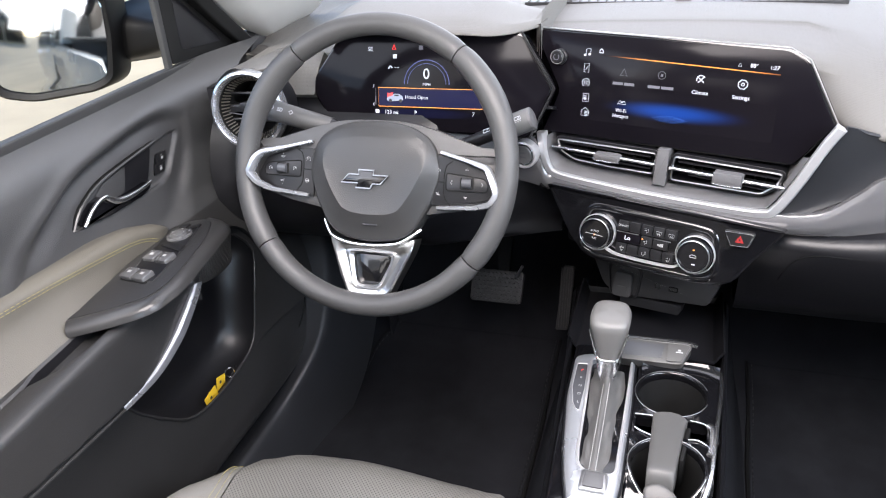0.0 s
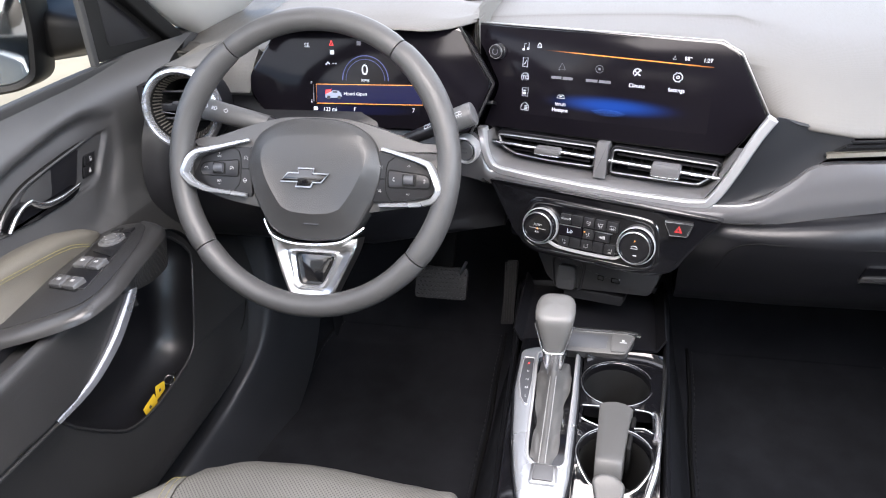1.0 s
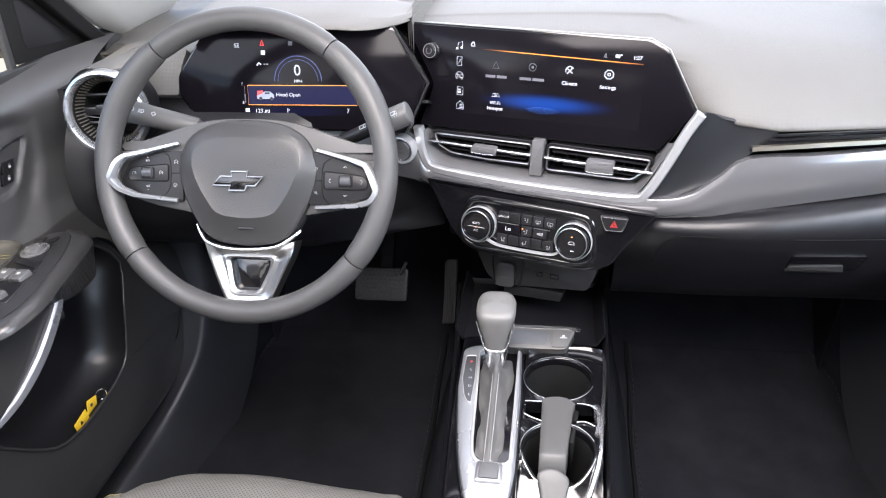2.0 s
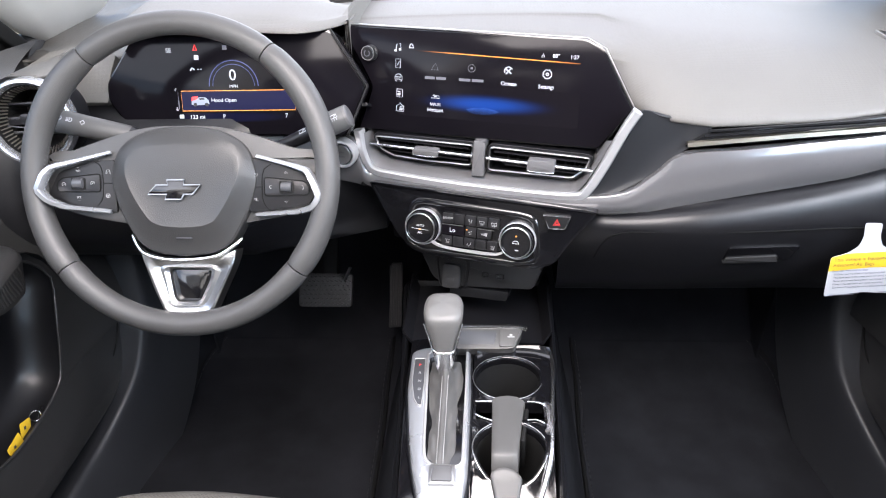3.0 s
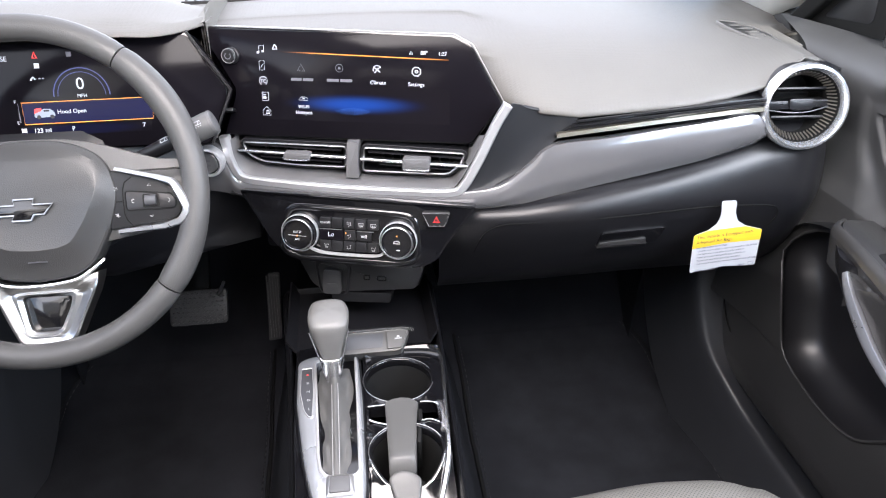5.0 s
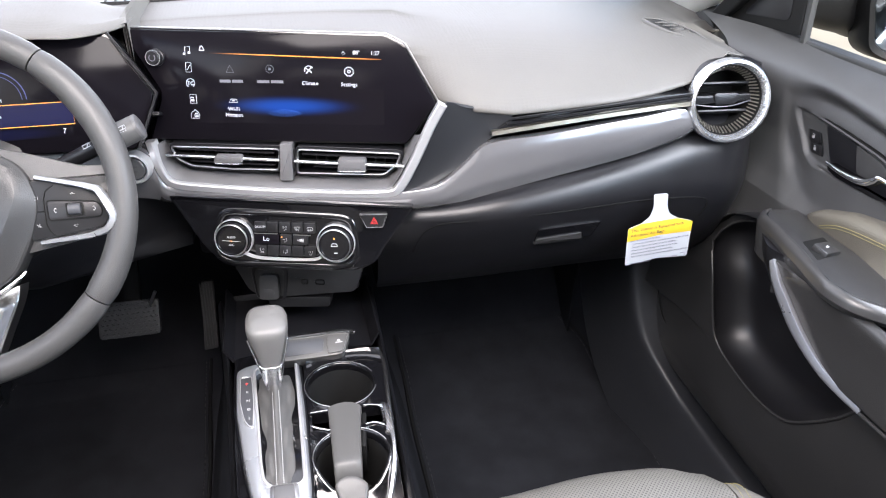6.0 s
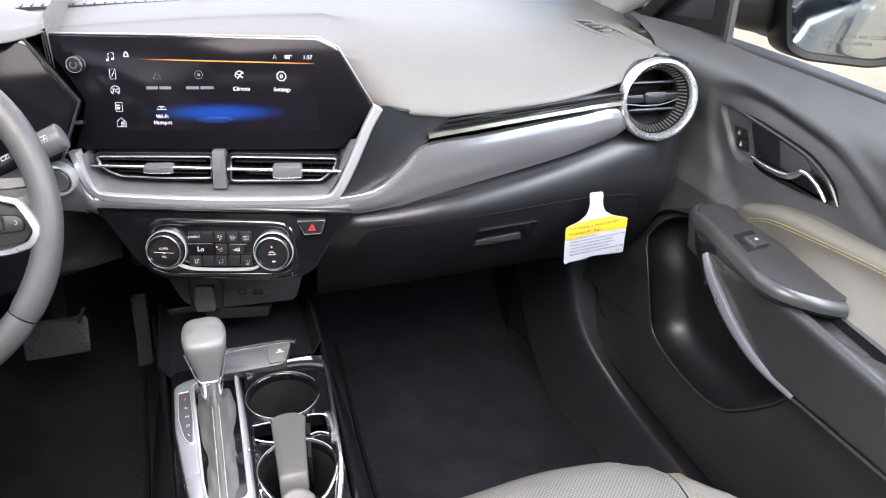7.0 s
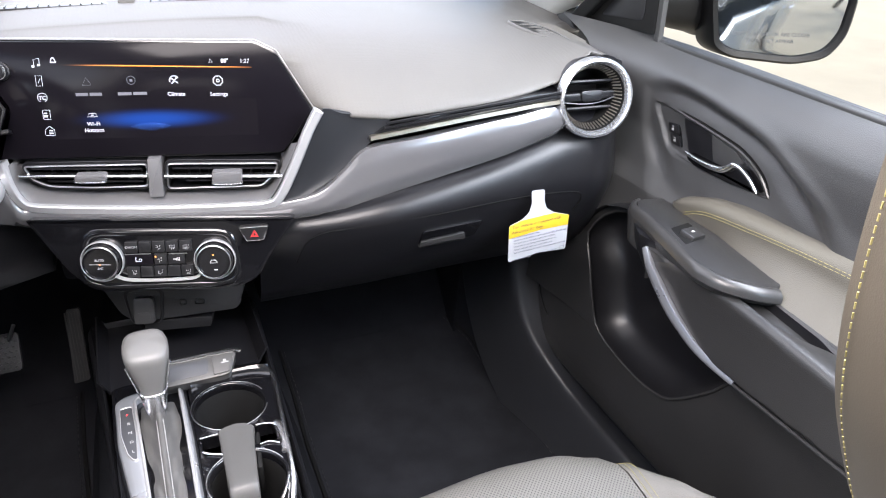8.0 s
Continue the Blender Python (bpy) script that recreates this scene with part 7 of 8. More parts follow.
    lay = [[(p[0] * k, p[1] * k, h) for p in hr] for k, h in ((0.80, -0.058), (0.93, -0.052), (0.99, -0.035), (1.0, 0.0), (0.99, 0.022), (0.955, 0.036), (0.94, 0.0355), (0.90, 0.0405), (0.7, 0.046), (0.3, 0.047))]
    head = part("headrest", rings(bmesh.new(), lay, H), HEADCLOTH, t, "taupe padded headrest with yellow stitching", 60)
    bm = bmesh.new()
    seam = [H @ Vector((p[0] * 0.984, p[1] * 0.984, 0.0285)) for p in hr]
    for a, b in zip(seam, seam[1:] + seam[:1]):
        n = max(1, int((b - a).length / 0.0037))
        for k in range(n):
            rod([a.lerp(b, k / n), a.lerp(b, (k + 0.62) / n)], 0.00042, bm, 4)
    tagged(part("headrest_stitching", bm, YELLOW_THREAD, head, "yellow seam stitching"), kind="stuff")
    for du in (-0.06, 0.06):
        part("headrest_post", rod([(c + du, -0.68 - rec, 0.80), (c + du, -0.68 - rec, 0.68)], 0.006, n=12), CHROME, t)
    return t


for s in (-1, 1):
    seat(s)
# ---- what the screens show ----


def glow_material(name, centre, ux, uy, rx, ry, colour, strength, reach=1.0, power=2.6):
    """A soft lit patch on a screen, fading from its centre."""
    m = bpy.data.materials.new(name)
    m.use_nodes = True
    n, l = m.node_tree.nodes, m.node_tree.links
    b = n["Principled BSDF"]
    b.inputs["Base Color"].default_value = (0.0058, 0.0050, 0.0068, 1)
    b.inputs["Roughness"].default_value = 0.12
    b.inputs["Specular IOR Level"].default_value = 0.11
    geo = n.new("ShaderNodeNewGeometry")
    off = n.new("ShaderNodeVectorMath")
    off.operation = "SUBTRACT"
    off.inputs[1].default_value = centre
    l.new(geo.outputs["Position"], off.inputs[0])
    sq = []
    for axis, r in ((ux, rx), (uy, ry)):
        d = n.new("ShaderNodeVectorMath")
        d.operation = "DOT_PRODUCT"
        d.inputs[1].default_value = Vector(axis) / r
        l.new(off.outputs[0], d.inputs[0])
        q = n.new("ShaderNodeMath")
        q.operation = "POWER"
        a = n.new("ShaderNodeMath")
        a.operation = "ABSOLUTE"
        l.new(d.outputs["Value"], a.inputs[0])
        l.new(a.outputs[0], q.inputs[0])
        q.inputs[1].default_value = 2.0
        sq.append(q)
    add = n.new("ShaderNodeMath")
    l.new(sq[0].outputs[0], add.inputs[0])
    l.new(sq[1].outputs[0], add.inputs[1])
    fall = n.new("ShaderNodeMapRange")
    fall.interpolation_type = "SMOOTHERSTEP"
    fall.inputs["From Min"].default_value, fall.inputs["From Max"].default_value = 0.0, 1.0
    fall.inputs["To Min"].default_value, fall.inputs["To Max"].default_value = strength, 0.0
    far = n.new("ShaderNodeMath")
    far.operation = "POWER"
    far.inputs[1].default_value = reach
    l.new(add.outputs[0], far.inputs[0])
    l.new(far.outputs[0], fall.inputs["Value"])
    b.inputs["Emission Color"].default_value = (*colour, 1)
    soft = n.new("ShaderNodeMath")
    soft.operation = "POWER"
    soft.inputs[1].default_value = power
    l.new(fall.outputs[0], soft.inputs[0])
    l.new(soft.outputs[0], b.inputs["Emission Strength"])
    return m


su, sv = SC.to_3x3() @ Vector((1, 0, 0)), SC.to_3x3() @ Vector((0, 1, 0))
F = 0.0019
gm = glow_material("lit_blue_glow", SC @ Vector((0.014, 0.000, 0)), su, sv, 0.125, 0.0185, (0.010, 0.13, 0.80), 0.62, 0.55, 2.0)
bm = bmesh.new()
bar(bm, SC, 0.014, 0.0, 0.252, 0.046, F - 0.0003, 0.0003)
part("blue_glow", bm, gm, display, "soft blue glow on the screen")
bm = bmesh.new()
for i in range(-9, 10):
    lines(bm, SC, [(0.0095 + 0.0014 * i, -0.0045 - 0.00002 * i * i), (0.0095 + 0.0026 * i, -0.0140 + 0.00006 * i * i)], 0.00022, F + 0.0002)
tagged(part("blue_rays", bm, mat("lit_pale_blue", (0.02, 0.10, 0.45), 0.5, emit=0.16, vary=0), display), kind="stuff")
gm = glow_material("lit_orange_line", SC @ Vector((0.030, 0.062, 0)), su, sv, 0.150, 0.012, (0.95, 0.32, 0.07), 1.2)
bm = lines(bmesh.new(), SC, [(-0.092, 0.0665), (0.137, 0.0605)], 0.0012, F)
part("orange_line", bm, gm, display)


def icon(strokes, u, v, material, w=0.0005, name="icon", m=SC, parent=display, dots=()):
    bm = bmesh.new()
    for pts in strokes:
        closed = pts[0] == pts[-1]
        lines(bm, m, [(u + a, v + b) for a, b in (pts[:-1] if closed else pts)], w, F, closed)
    for a, b, wd, hg in dots:
        bar(bm, m, u + a, v + b, wd, hg, F)
    return part(name, bm, material, parent)


def ring_pts(r, n=16, a0=0, a1=360):
    return [(r * math.cos(radians(a0 + (a1 - a0) * i / n)), r * math.sin(radians(a0 + (a1 - a0) * i / n))) for i in range(n + 1)]


def box_pts(w, h):
    return [(-w, -h), (w, -h), (w, h), (-w, h), (-w, -h)]


icon([[(-0.002, -0.004), (-0.002, 0.004), (0.0045, 0.0055), (0.0045, -0.0025)]], -0.115, 0.069, LIT_WHITE, name="music_icon", dots=((-0.0032, -0.004, 0.003, 0.0025), (0.0033, -0.0025, 0.003, 0.0025)))
icon([box_pts(0.0035, 0.006), [(-0.0015, -0.003), (0.002, 0.003)]], -0.114, 0.048, LIT_WHITE, name="phone_icon")
icon([[p for p in ring_pts(0.0055, 18, -60, 240)]], -0.113, 0.028, LIT_WHITE, name="traction_icon")
words("TC", 0.0065, sh(SC, -0.113, 0.0275, F), LIT_WHITE, display)
icon([box_pts(0.0042, 0.0055)], -0.111, 0.0075, LIT_WHITE, name="page_icon", dots=((-0.001, 0.002, 0.004, 0.001), (-0.001, -0.0015, 0.004, 0.003)))
icon([[(-0.0055, -0.005), (-0.0055, 0.0015), (0.0, 0.0062), (0.0055, 0.0015), (0.0055, -0.005), (-0.0055, -0.005)]], -0.110, -0.0125, LIT_WHITE, name="home_icon", dots=((0.0015, -0.001, 0.005, 0.0008), (0.0015, -0.003, 0.005, 0.0008), (0.0015, 0.001, 0.004, 0.0008)))
icon([[(-0.003, -0.002), (-0.0016, 0.002), (0.0, 0.0035), (0.0016, 0.002), (0.003, -0.002), (-0.003, -0.002)]], -0.095, 0.0715, LIT_WHITE, w=0.0011, name="bell_icon")
icon([[(-0.005, -0.004), (0.0, 0.005), (0.005, -0.004), (-0.005, -0.004)]], -0.060, 0.046, LIT_DIM, name="app_icon")
icon([ring_pts(0.005)], -0.008, 0.047, LIT_DIM, name="app_icon", dots=((0, 0, 0.003, 0.003),))
icon([ring_pts(0.0055, 14, 30, 200), [(-0.0035, -0.004), (0.0035, 0.004)], [(-0.004, 0.003), (0.004, -0.003)]], 0.043, 0.046, LIT_WHITE, w=0.0009, name="fan_icon")
gear = [((0.0062 if i % 2 else 0.0052) * math.cos(i * math.pi / 8), (0.0062 if i % 2 else 0.0052) * math.sin(i * math.pi / 8)) for i in range(17)]
gear[-1] = gear[0]
icon([gear, ring_pts(0.0018, 8)], 0.095, 0.045, LIT_WHITE, w=0.0008, name="settings_icon")
icon([[(-0.006, -0.002), (-0.0035, 0.002), (0.0035, 0.002), (0.006, -0.002), (-0.006, -0.002)]], -0.058, 0.006, LIT_WHITE, name="hotspot_icon", dots=((0, 0.0, 0.003, 0.001),))
for u, w in ((-0.059, 0.031), (-0.008, 0.035)):
    bm = bmesh.new()
    for k in range(2):
        bar(bm, SC, u + (k - 0.5) * w * 0.52, 0.031, w * 0.46, 0.0036, F)
    part("app_label", bm, LIT_DIM, display)
words("Climate", 0.0068, sh(SC, 0.044, 0.0295, F), LIT_WHITE, display)
words("Settings", 0.0068, sh(SC, 0.095, 0.0285, F), LIT_WHITE, display)
words("Wi-Fi", 0.0068, sh(SC, -0.058, -0.0050, F), LIT_WHITE, display)
words("Hotspot", 0.0068, sh(SC, -0.058, -0.0125, F), LIT_WHITE, display)
words("88\u00b0", 0.0068, sh(SC, 0.105, 0.0685, F), LIT_WHITE, display)
words("1:27", 0.0068, sh(SC, 0.129, 0.0680, F), LIT_WHITE, display)
icon([[(-0.002, -0.002), (0.0, 0.0025), (0.002, -0.002), (-0.002, -0.002)]], 0.088, 0.0685, LIT_WHITE, name="alert_icon")

# instruments
G = 0.0016
words("SE", 0.0085, sh(CL, -0.057, 0.038, G), LIT_WHITE, cluster)
icon([[(-0.0025, -0.002), (0, 0.005), (0.0025, -0.002), (-0.0025, -0.002)]], -0.020, 0.040, LIT_RED, w=0.0016, name="door_icon", m=CL, parent=cluster)
icon([], -0.019, 0.0285, LIT_WHITE, name="door_icon", m=CL, parent=cluster, dots=((0, 0, 0.006, 0.006),))
icon([], 0.021, 0.041, LIT_DIM, name="lamp_icon", m=CL, parent=cluster, dots=((0, 0, 0.006, 0.006),))
icon([[(-0.003, -0.002), (0.0, 0.002), (0.003, -0.001)]], -0.026, 0.013, LIT_WHITE, w=0.002, name="cruise_icon", m=CL, parent=cluster, dots=((0.008, 0, 0.0025, 0.001), (0.012, 0, 0.0025, 0.001)))
words("0", 0.021, sh(CL, 0.029, 0.004, G), LIT_WHITE, cluster, "speed")
words("MPH", 0.006, sh(CL, 0.0295, -0.0105, G), LIT_WHITE, cluster)
bm = lines(bmesh.new(), CL, [(0.0295 + 0.034 * math.cos(radians(a)), -0.010 + 0.034 * math.sin(radians(a))) for a in range(0, 181, 6)], 0.0012, G)
lines(bm, CL, [(0.0295 + 0.029 * math.cos(radians(a)), -0.010 + 0.029 * math.sin(radians(a))) for a in range(0, 181, 6)], 0.0007, G)
part("dial_arc", bm, mat("lit_lilac", (0.05, 0.06, 0.17), 0.5, emit=0.55, vary=0), cluster)
bm = bmesh.new()
bar(bm, CL, 0.034, -0.0295, 0.158, 0.0265, G - 0.0003)
part("message_box", bm, LIT_BLUE, cluster, "dark blue message box")
bm = lines(bmesh.new(), CL, [(-0.045, -0.0430), (0.113, -0.0430), (0.113, -0.0160), (-0.045, -0.0160)], 0.0009, G, True)
part("message_frame", bm, LIT_ORANGE, cluster)
words("Hood Open", 0.0072, sh(CL, 0.014, -0.0290, G), LIT_WHITE, cluster)
CAR = [(-0.013, -0.004), (-0.0125, 0.000), (-0.006, 0.0025), (-0.001, 0.0055), (0.007, 0.0052), (0.0115, 0.0015), (0.0125, -0.003), (0.010, -0.0045), (-0.010, -0.0055)]
bm = slab([(-0.019 + u, -0.030 + v) for u, v in CAR], G - 0.0002, G + 0.0001, CL, 0.00005)
part("car_picture", bm, mat("lit_grey", (0.22, 0.25, 0.32), 0.5, emit=0.45, vary=0), cluster)
bm = slab([(-0.019 + u, -0.030 + v) for u, v in ((-0.0125, 0.0005), (-0.0115, 0.006), (-0.003, 0.0068), (-0.0045, 0.0028))], G, G + 0.0003, CL, 0.00005)
part("hood_picture", bm, LIT_RED, cluster)
bm = bmesh.new()
for u in (-0.0075, 0.0085):
    turned([(0.0026, G), (0.0026, G + 0.0004)], sh(CL, -0.019 + u, -0.0345), 12, bm)
bar(bm, CL, -0.0165, -0.0268, 0.007, 0.0022, G + 0.0003)
part("wheel_picture", bm, INK, cluster)
gm = glow_material("lit_blue_bar", CL @ Vector((0.015, -0.052, 0)), (1, 0, 0), (0, 0.24, 0.97), 0.12, 0.011, (0.02, 0.05, 0.4), 0.3)
bm = bmesh.new()
bar(bm, CL, 0.03, -0.052, 0.16, 0.013, G - 0.0003)
part("status_bar", bm, gm, cluster)
words("123 mi", 0.0078, sh(CL, -0.025, -0.0515, G + 0.0003), LIT_WHITE, cluster)
words("P", 0.0078, sh(CL, 0.013, -0.051, G + 0.0003), LIT_WHITE, cluster)
icon([], 0.013, -0.0555, LIT_RED, name="gear_underline", m=CL, parent=cluster, dots=((0, 0, 0.006, 0.0008),))
words("7", 0.0085, sh(CL, 0.100, -0.051, G + 0.0003), LIT_WHITE, cluster)
words("F", 0.0055, sh(CL, -0.0525, -0.0145, G), LIT_WHITE, cluster)
words("E", 0.0055, sh(CL, -0.0525, -0.0405, G), LIT_WHITE, cluster)
icon([[(0, -0.024), (0, 0.0)]], -0.0495, -0.0165, LIT_DIM, name="fuel_gauge", m=CL, parent=cluster, dots=((0, -0.018, 0.0015, 0.012),))
icon([], -0.047, -0.0505, LIT_WHITE, name="fuel_icon", m=CL, parent=cluster, dots=((0, 0, 0.006, 0.005),))

# ---- marks on the controls ----
MARK = mat("white_marking", (0.48, 0.48, 0.48), 0.6, vary=0.02)
for txt, u, v, z in (("AUTO", -0.078, -0.0115, 0.0042), ("A/C", -0.078, -0.0218, 0.0040)):
    words(txt, z, sh(CP, u, v, 0.0124), MARK, climate)
words("ON/OFF", 0.0042, sh(CP, -0.0415, 0.0010, 0.0008), MARK, climate)
words("Lo", 0.0085, sh(CP, -0.034, -0.0155, 0.0008), LIT_WHITE, climate)
bm = bmesh.new()


def glyph(u, v, strokes, k=1.0):
    """A small line symbol on the climate panel."""
    for st in strokes:
        lines(bm, CP, [(u + a * k, v + b * k) for a, b in st], 0.0005, 0.0009)


PERSON = [[(0.0005, 0.0028), (0.0015, 0.0028), (0.0015, 0.0018), (0.0005, 0.0018), (0.0005, 0.0028)], [(0.0008, 0.0012), (0.0012, -0.0012), (-0.0012, -0.0018), (-0.0016, -0.0034)]]
ARROW = [[(-0.0040, 0.0008), (-0.0014, 0.0008)], [(-0.0022, 0.0016), (-0.0012, 0.0008), (-0.0022, 0.0)]]
ARROW_DOWN = [[(-0.0036, 0.0014), (-0.0036, -0.0022)], [(-0.0044, -0.0014), (-0.0036, -0.0024), (-0.0028, -0.0014)]]
SCREEN = [[(-0.0036, 0.0026), (0.0036, 0.0026), (0.0026, -0.0010), (-0.0026, -0.0010), (-0.0036, 0.0026)], [(-0.0012, -0.0030), (-0.0012, 0.0008)], [(0.0012, -0.0030), (0.0012, 0.0008)]]
HEATED_SEAT = [[(-0.0024, 0.0030), (-0.0014, -0.0014), (0.0026, -0.0014)], [(-0.0018, -0.0026), (0.0022, -0.0026)], [(0.0004, 0.0026), (0.0010, 0.0016), (0.0004, 0.0008)], [(0.0022, 0.0026), (0.0028, 0.0016), (0.0022, 0.0008)]]
glyph(-0.0075, -0.0005, PERSON + ARROW + [[(-0.0040, 0.0030), (-0.0016, 0.0030)]])
glyph(-0.0075, -0.0165, PERSON + ARROW)
glyph(-0.0075, -0.0325, PERSON + ARROW_DOWN)
glyph(0.0085, -0.0008, SCREEN)
glyph(0.0255, -0.0012, [[(-0.0036, 0.0026), (0.0036, 0.0026), (0.0036, -0.0014), (-0.0036, -0.0014), (-0.0036, 0.0026)], [(-0.0012, -0.0030), (-0.0012, 0.0008)], [(0.0012, -0.0030), (0.0012, 0.0008)]])
glyph(-0.0405, -0.0315, HEATED_SEAT)
glyph(0.0258, -0.0340, [[(-a, b) for a, b in st] for st in HEATED_SEAT])
lines(bm, CP, [(-0.0905, -0.0160), (-0.0655, -0.0172)], 0.0005, 0.0126)
lines(bm, CP, [(0.0930, 0.0205), (0.1285, 0.0218), (0.1230, 0.0045), (0.1020, 0.0032)], 0.0003, 0.0018, True)
for i in range(5):
    bar(bm, CP, 0.009 + i * 0.0017, -0.0165, 0.0011, 0.002 + i * 0.0007, 0.0008)
lines(bm, CP, [(0.0555, -0.0208), (0.0560, -0.0190), (0.0580, -0.0172), (0.0620, -0.0172), (0.0640, -0.0190), (0.0645, -0.0208)], 0.0007, 0.0124, True)
bar(bm, CP, 0.062, -0.0300, 0.0045, 0.0014, 0.0124)
tagged(part("symbols", bm, MARK, climate, "small white symbols"), kind="stuff")
for u, v in ((-0.078, -0.0168), (0.060, -0.0105), (-0.013, -0.0125)):
    bm = bmesh.new()
    bar(bm, CP, u, v, 0.0018, 0.0018, 0.0125 if u != -0.013 else 0.001)
    part("indicator", bm, LIT_ORANGE, climate)
GP = pose(0, 0, CZ + 0.0074)
for i, ch in enumerate("PRNDL"):
    words(ch, 0.0062, sh(GP, -0.0795 + i * 0.0010, 0.0440 - i * 0.0175), LIT_RED if ch == "P" else MARK, console)
def turn_pts(r, a0, a1, n=10):
    return [(r * math.cos(radians(a0 + (a1 - a0) * i / n)), r * math.sin(radians(a0 + (a1 - a0) * i / n))) for i in range(n + 1)]


GAUGE = [turn_pts(0.0024, -40, 220), [(0.0, -0.0004), (0.0012, 0.0010)]]
CAR = [[(-0.0026, -0.0010), (-0.0020, 0.0006), (-0.0010, 0.0018), (0.0010, 0.0018), (0.0020, 0.0006), (0.0026, -0.0010), (-0.0026, -0.0010)], [(-0.0016, -0.0022), (-0.0030, -0.0030)], [(0.0016, -0.0022), (0.0030, -0.0030)]]
WHEEL = [turn_pts(0.0024, 0, 360, 14), [(-0.0024, 0.0), (0.0024, 0.0)], [(0.0, 0.0), (0.0, -0.0024)]]
VOICE = [turn_pts(0.0016, 60, 300, 8), [(0.0008, 0.0018), (0.0012, 0.0)], turn_pts(0.0028, -35, 35, 5)]
PHONE = [turn_pts(0.0026, 120, 240, 6), [(-0.0013, 0.0023), (-0.0004, 0.0016)], [(-0.0013, -0.0023), (-0.0004, -0.0016)]]
MUTE = [[(-0.0026, 0.0016), (0.0026, -0.0016)], [(-0.0020, -0.0006), (-0.0008, -0.0006), (0.0006, -0.0020), (0.0006, 0.0020), (-0.0008, 0.0006), (-0.0020, 0.0006)]]
UP, DOWN = [[(-0.0022, -0.0007), (0.0, 0.0012), (0.0022, -0.0007), (-0.0022, -0.0007)]], [[(-0.0022, 0.0007), (0.0, -0.0012), (0.0022, 0.0007), (-0.0022, 0.0007)]]
PLUS, MINUS = [[(-0.0009, 0.0), (0.0009, 0.0)], [(0.0, -0.0009), (0.0, 0.0009)]], [[(-0.0009, 0.0), (0.0009, 0.0)]]
for s, dv, marks in ((-1, 0.0, ((0.128, 0.0105, PLUS), (0.128, -0.0295, MINUS), (0.0905, 0.0060, CAR), (0.0915, -0.0235, WHEEL), (0.1465, -0.0095, GAUGE), (0.1105, -0.0085, GAUGE + [[(-0.0020, -0.0018), (0.0022, 0.0020)]]))), (1, -0.0055, ((0.128, 0.0085, UP), (0.128, -0.0265, DOWN), (0.0905, 0.0060, VOICE), (0.0915, -0.0235, MUTE), (0.1105, -0.0085, PHONE), (0.1465, -0.0095, [[(-a, b) for a, b in q] for q in PHONE])))):
    for u, v, strokes in marks:
        bm = bmesh.new()
        for pts in strokes:
            lines(bm, WH, [(s * u + a, v + dv + b) for a, b in pts], 0.00045, -0.0050)
        part("switch_mark", bm, GREY_THREAD, wheel)
words("RES", 0.0036, sh(WH, -0.128, 0.0065, -0.0048), GREY_THREAD, wheel)
words("SET", 0.0036, sh(WH, -0.128, -0.0255, -0.0048), GREY_THREAD, wheel)
bm = bmesh.new()
bar(bm, sh(WH, 0, 0), 0.005, -0.0745, 0.020, 0.0016, 0.0036, 0.0012)
bar(bm, sh(WH, 0, 0), 0.005, -0.0700, 0.007, 0.0012, 0.0042, 0.0012)
part("airbag_mark", bm, INK, wheel)
bm = bmesh.new()
bar(bm, SBAR, 0.053, -0.001, 0.010, 0.0016, 0.0028)
bar(bm, SBAR, 0.053, 0.002, 0.004, 0.003, 0.0028)
part("lane_mark", bm, GREY_THREAD, console)
bm = lines(bmesh.new(), CO, [(-0.037 + 0.0045 * math.cos(a * 0.6), -0.165 + 0.0035 * math.sin(a * 0.6)) for a in range(10)], 0.0008, 0.0118, True)
part("park_mark", bm, MARK, console)

# ---- outside mirrors ----


ETCHED = mat("etched_grey", (0.045, 0.045, 0.045), 0.5, vary=0)


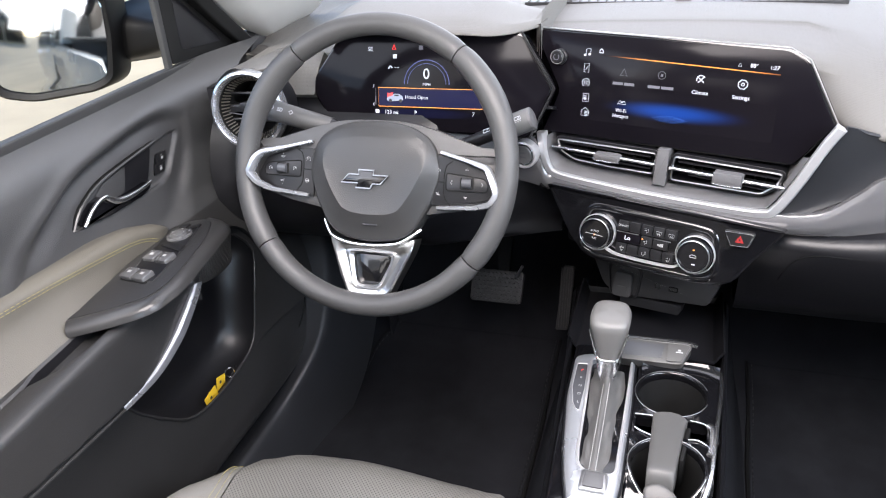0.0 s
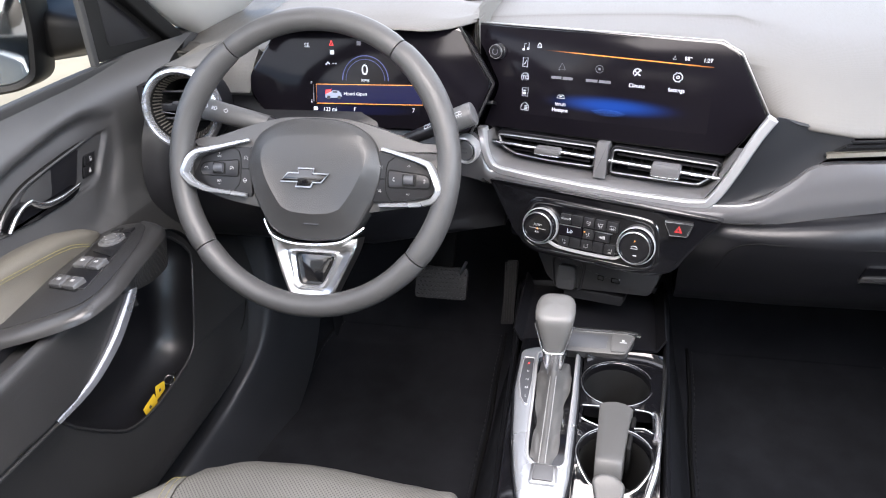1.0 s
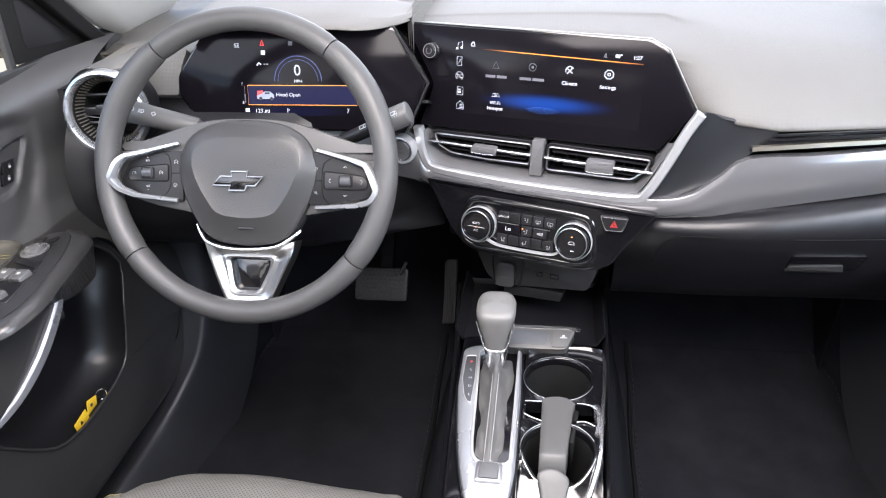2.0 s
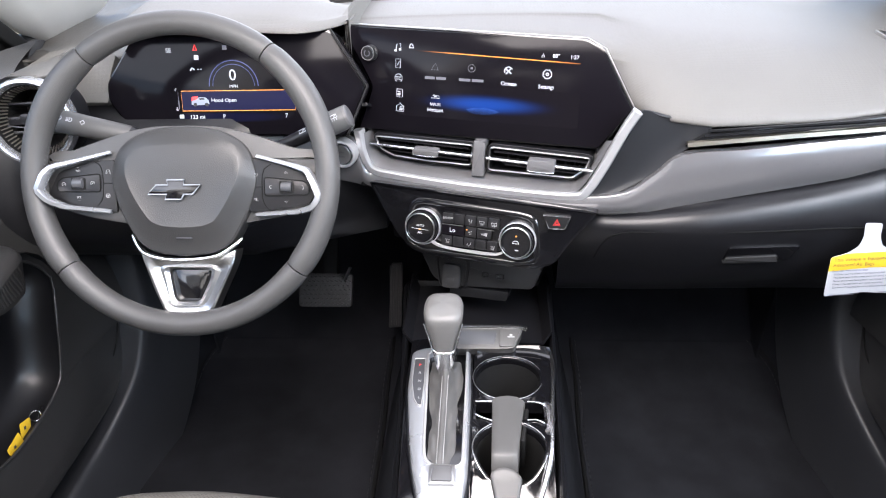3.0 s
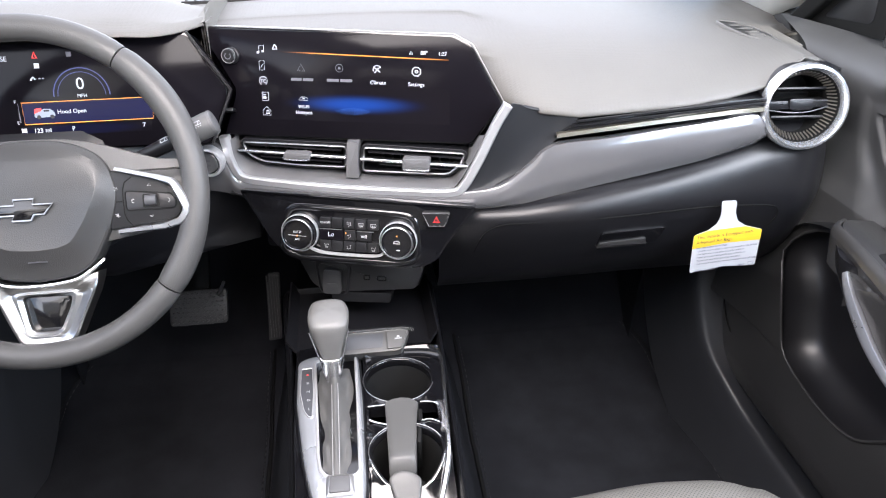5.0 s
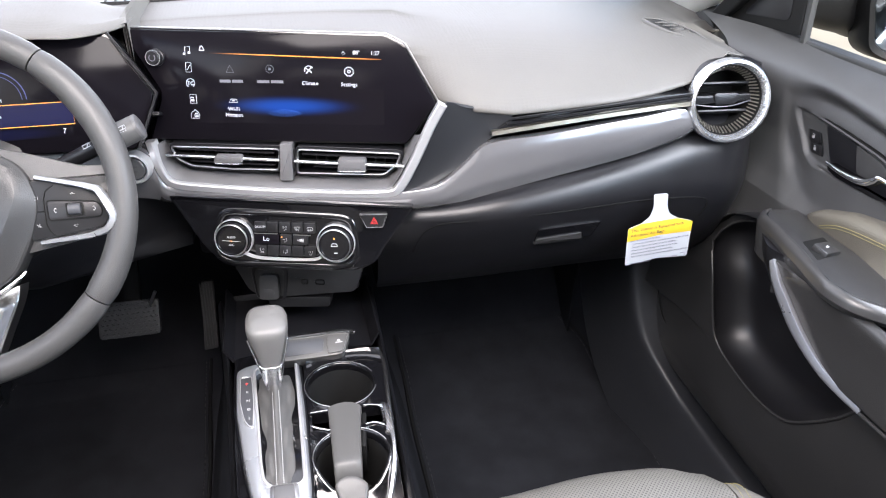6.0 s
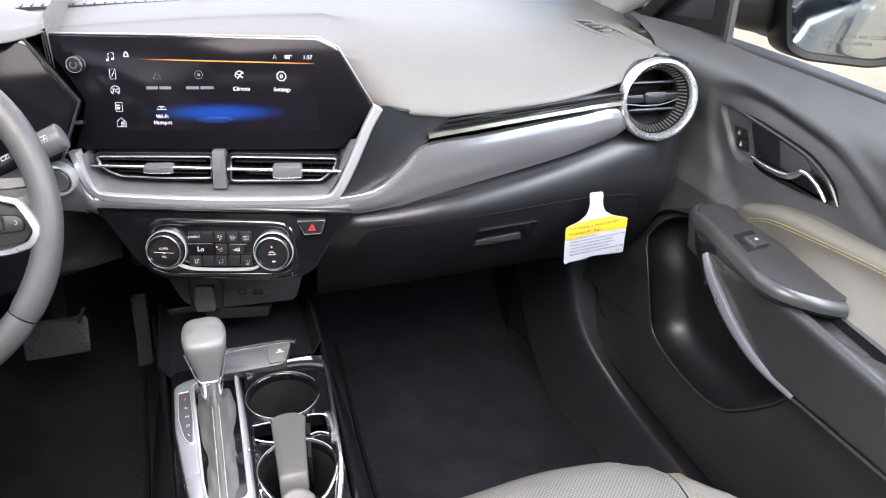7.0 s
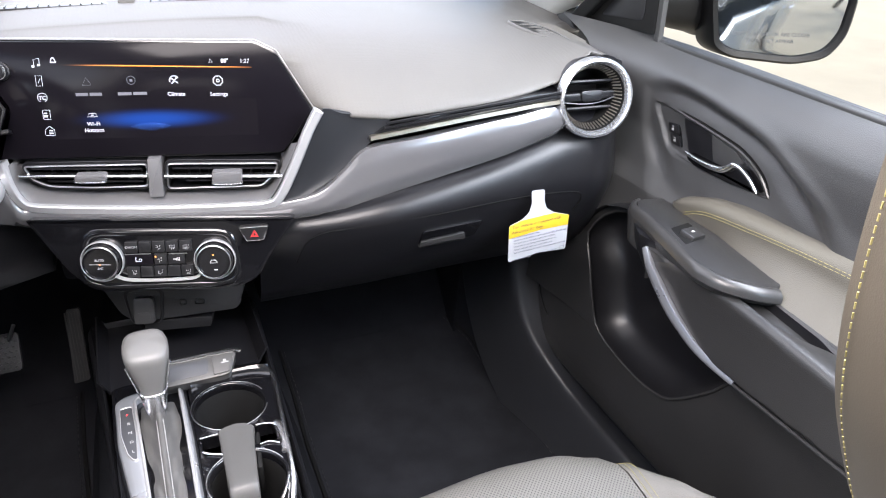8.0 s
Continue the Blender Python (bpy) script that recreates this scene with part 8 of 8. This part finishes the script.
def door_mirror(s):
    d = thing("door_mirror", (s * 0.80, 0.24, 0.70), "black outside mirror reflecting the pale side of the car", "door mirror", "door mirrors")
    M = face(s * 0.97, 0.15, 0.775, -27 if s > 0 else 27, 3)
    gl = rounded([(s * u, v) for u, v in ((-0.108, 0.075), (-0.104, 0.02), (-0.090, -0.043), (-0.066, -0.054), (0.03, -0.061), (0.074, -0.050), (0.093, -0.022), (0.098, 0.03), (0.088, 0.085), (-0.08, 0.092))], 0.014, 4)
    part("mirror_glass", slab(gl, -0.006, 0.0, M, 0.0005), MIRROR, d, "mirror glass")
    sh_out = rounded([(s * u, v) for u, v in ((-0.120, 0.085), (-0.117, 0.018), (-0.103, -0.052), (-0.072, -0.067), (0.03, -0.0745), (0.083, -0.063), (0.106, -0.028), (0.111, 0.03), (0.10, 0.098), (-0.09, 0.106))], 0.018, 4)
    lay = [[(*p, -0.006) for p in inset(gl, 0.001)], [(*p, 0.004) for p in inset(gl, -0.002)], [(*p, 0.007) for p in inset(sh_out, 0.004)], [(*p, 0.002) for p in sh_out], [(p[0] * 1.05 - s * 0.008, p[1] * 1.04, -0.05) for p in sh_out], [(p[0] * 0.92 - s * 0.01, p[1] * 0.88, -0.11) for p in sh_out], [(p[0] * 0.6, p[1] * 0.5, -0.15) for p in sh_out]]
    part("housing", rings(bmesh.new(), lay, M, False, True), MIRRORBLACK, d, "black mirror housing", 50)
    bm = sweep(smooth([(s * 0.758, 0.275, 0.782), (s * 0.80, 0.280, 0.778), (s * 0.84, 0.290, 0.774), (s * 0.90, 0.305, 0.770)], 5), rounded([(-0.065, -0.022), (0.03, -0.034), (0.06, -0.020), (0.065, 0.030), (0.03, 0.044), (-0.06, 0.040)], 0.02, 4), (0, 0, 1), scale=lambda f: 0.66 + 0.75 * f * f)
    part("arm", bm, MIRRORBLACK, d, "black mirror arm", 50)
    if s > 0:
        for txt, v in (("OBJECTS IN MIRROR ARE CLOSER", -0.028), ("THAN THEY APPEAR", -0.0385)):
            words(txt, 0.0082, sh(M, -0.012, v, 0.0004), ETCHED, d)


for s in (-1, 1):
    door_mirror(s)

# key tags in the driver's door pocket
keys = thing("key_tags", (-0.66, -0.02, 0.25), "yellow plastic key tags with a key in the door pocket", "key tag")
for y, z, r, w, x in ((-0.040, 0.274, 10, 0.032, 0.652), (-0.008, 0.276, -16, 0.024, 0.657)):
    T = side_plane(-1, x) @ pose(y, z, 0, 0, 0, r)
    card = part("tag", slab(rounded([(-w / 2, -0.020), (w / 2, -0.020), (w / 2, 0.020), (-w / 2, 0.020)], 0.002), 0, 0.001, T, 0.0003), YELLOW, keys, "yellow plastic tag")
    bm = bmesh.new()
    for k in range(2):
        bar(bm, T, 0.004, -0.004 - k * 0.006, w * 0.5, 0.0022, 0.0012)
    bar(bm, T, -0.002, 0.010, 0.005, 0.005, 0.0012)
    part("print", bm, INK, card)
part("key_ring", turned([(0.008, -0.001), (0.009, 0), (0.008, 0.001), (0.007, 0)], pose(-0.652, 0.016, 0.288, 40, 70, 0), 20, cap=False), CHROME, keys)
part("key", block((0.006, 0.035, 0.012), pose(-0.655, 0.026, 0.276, 20, 0, 10), 0.003), BLACK, keys)
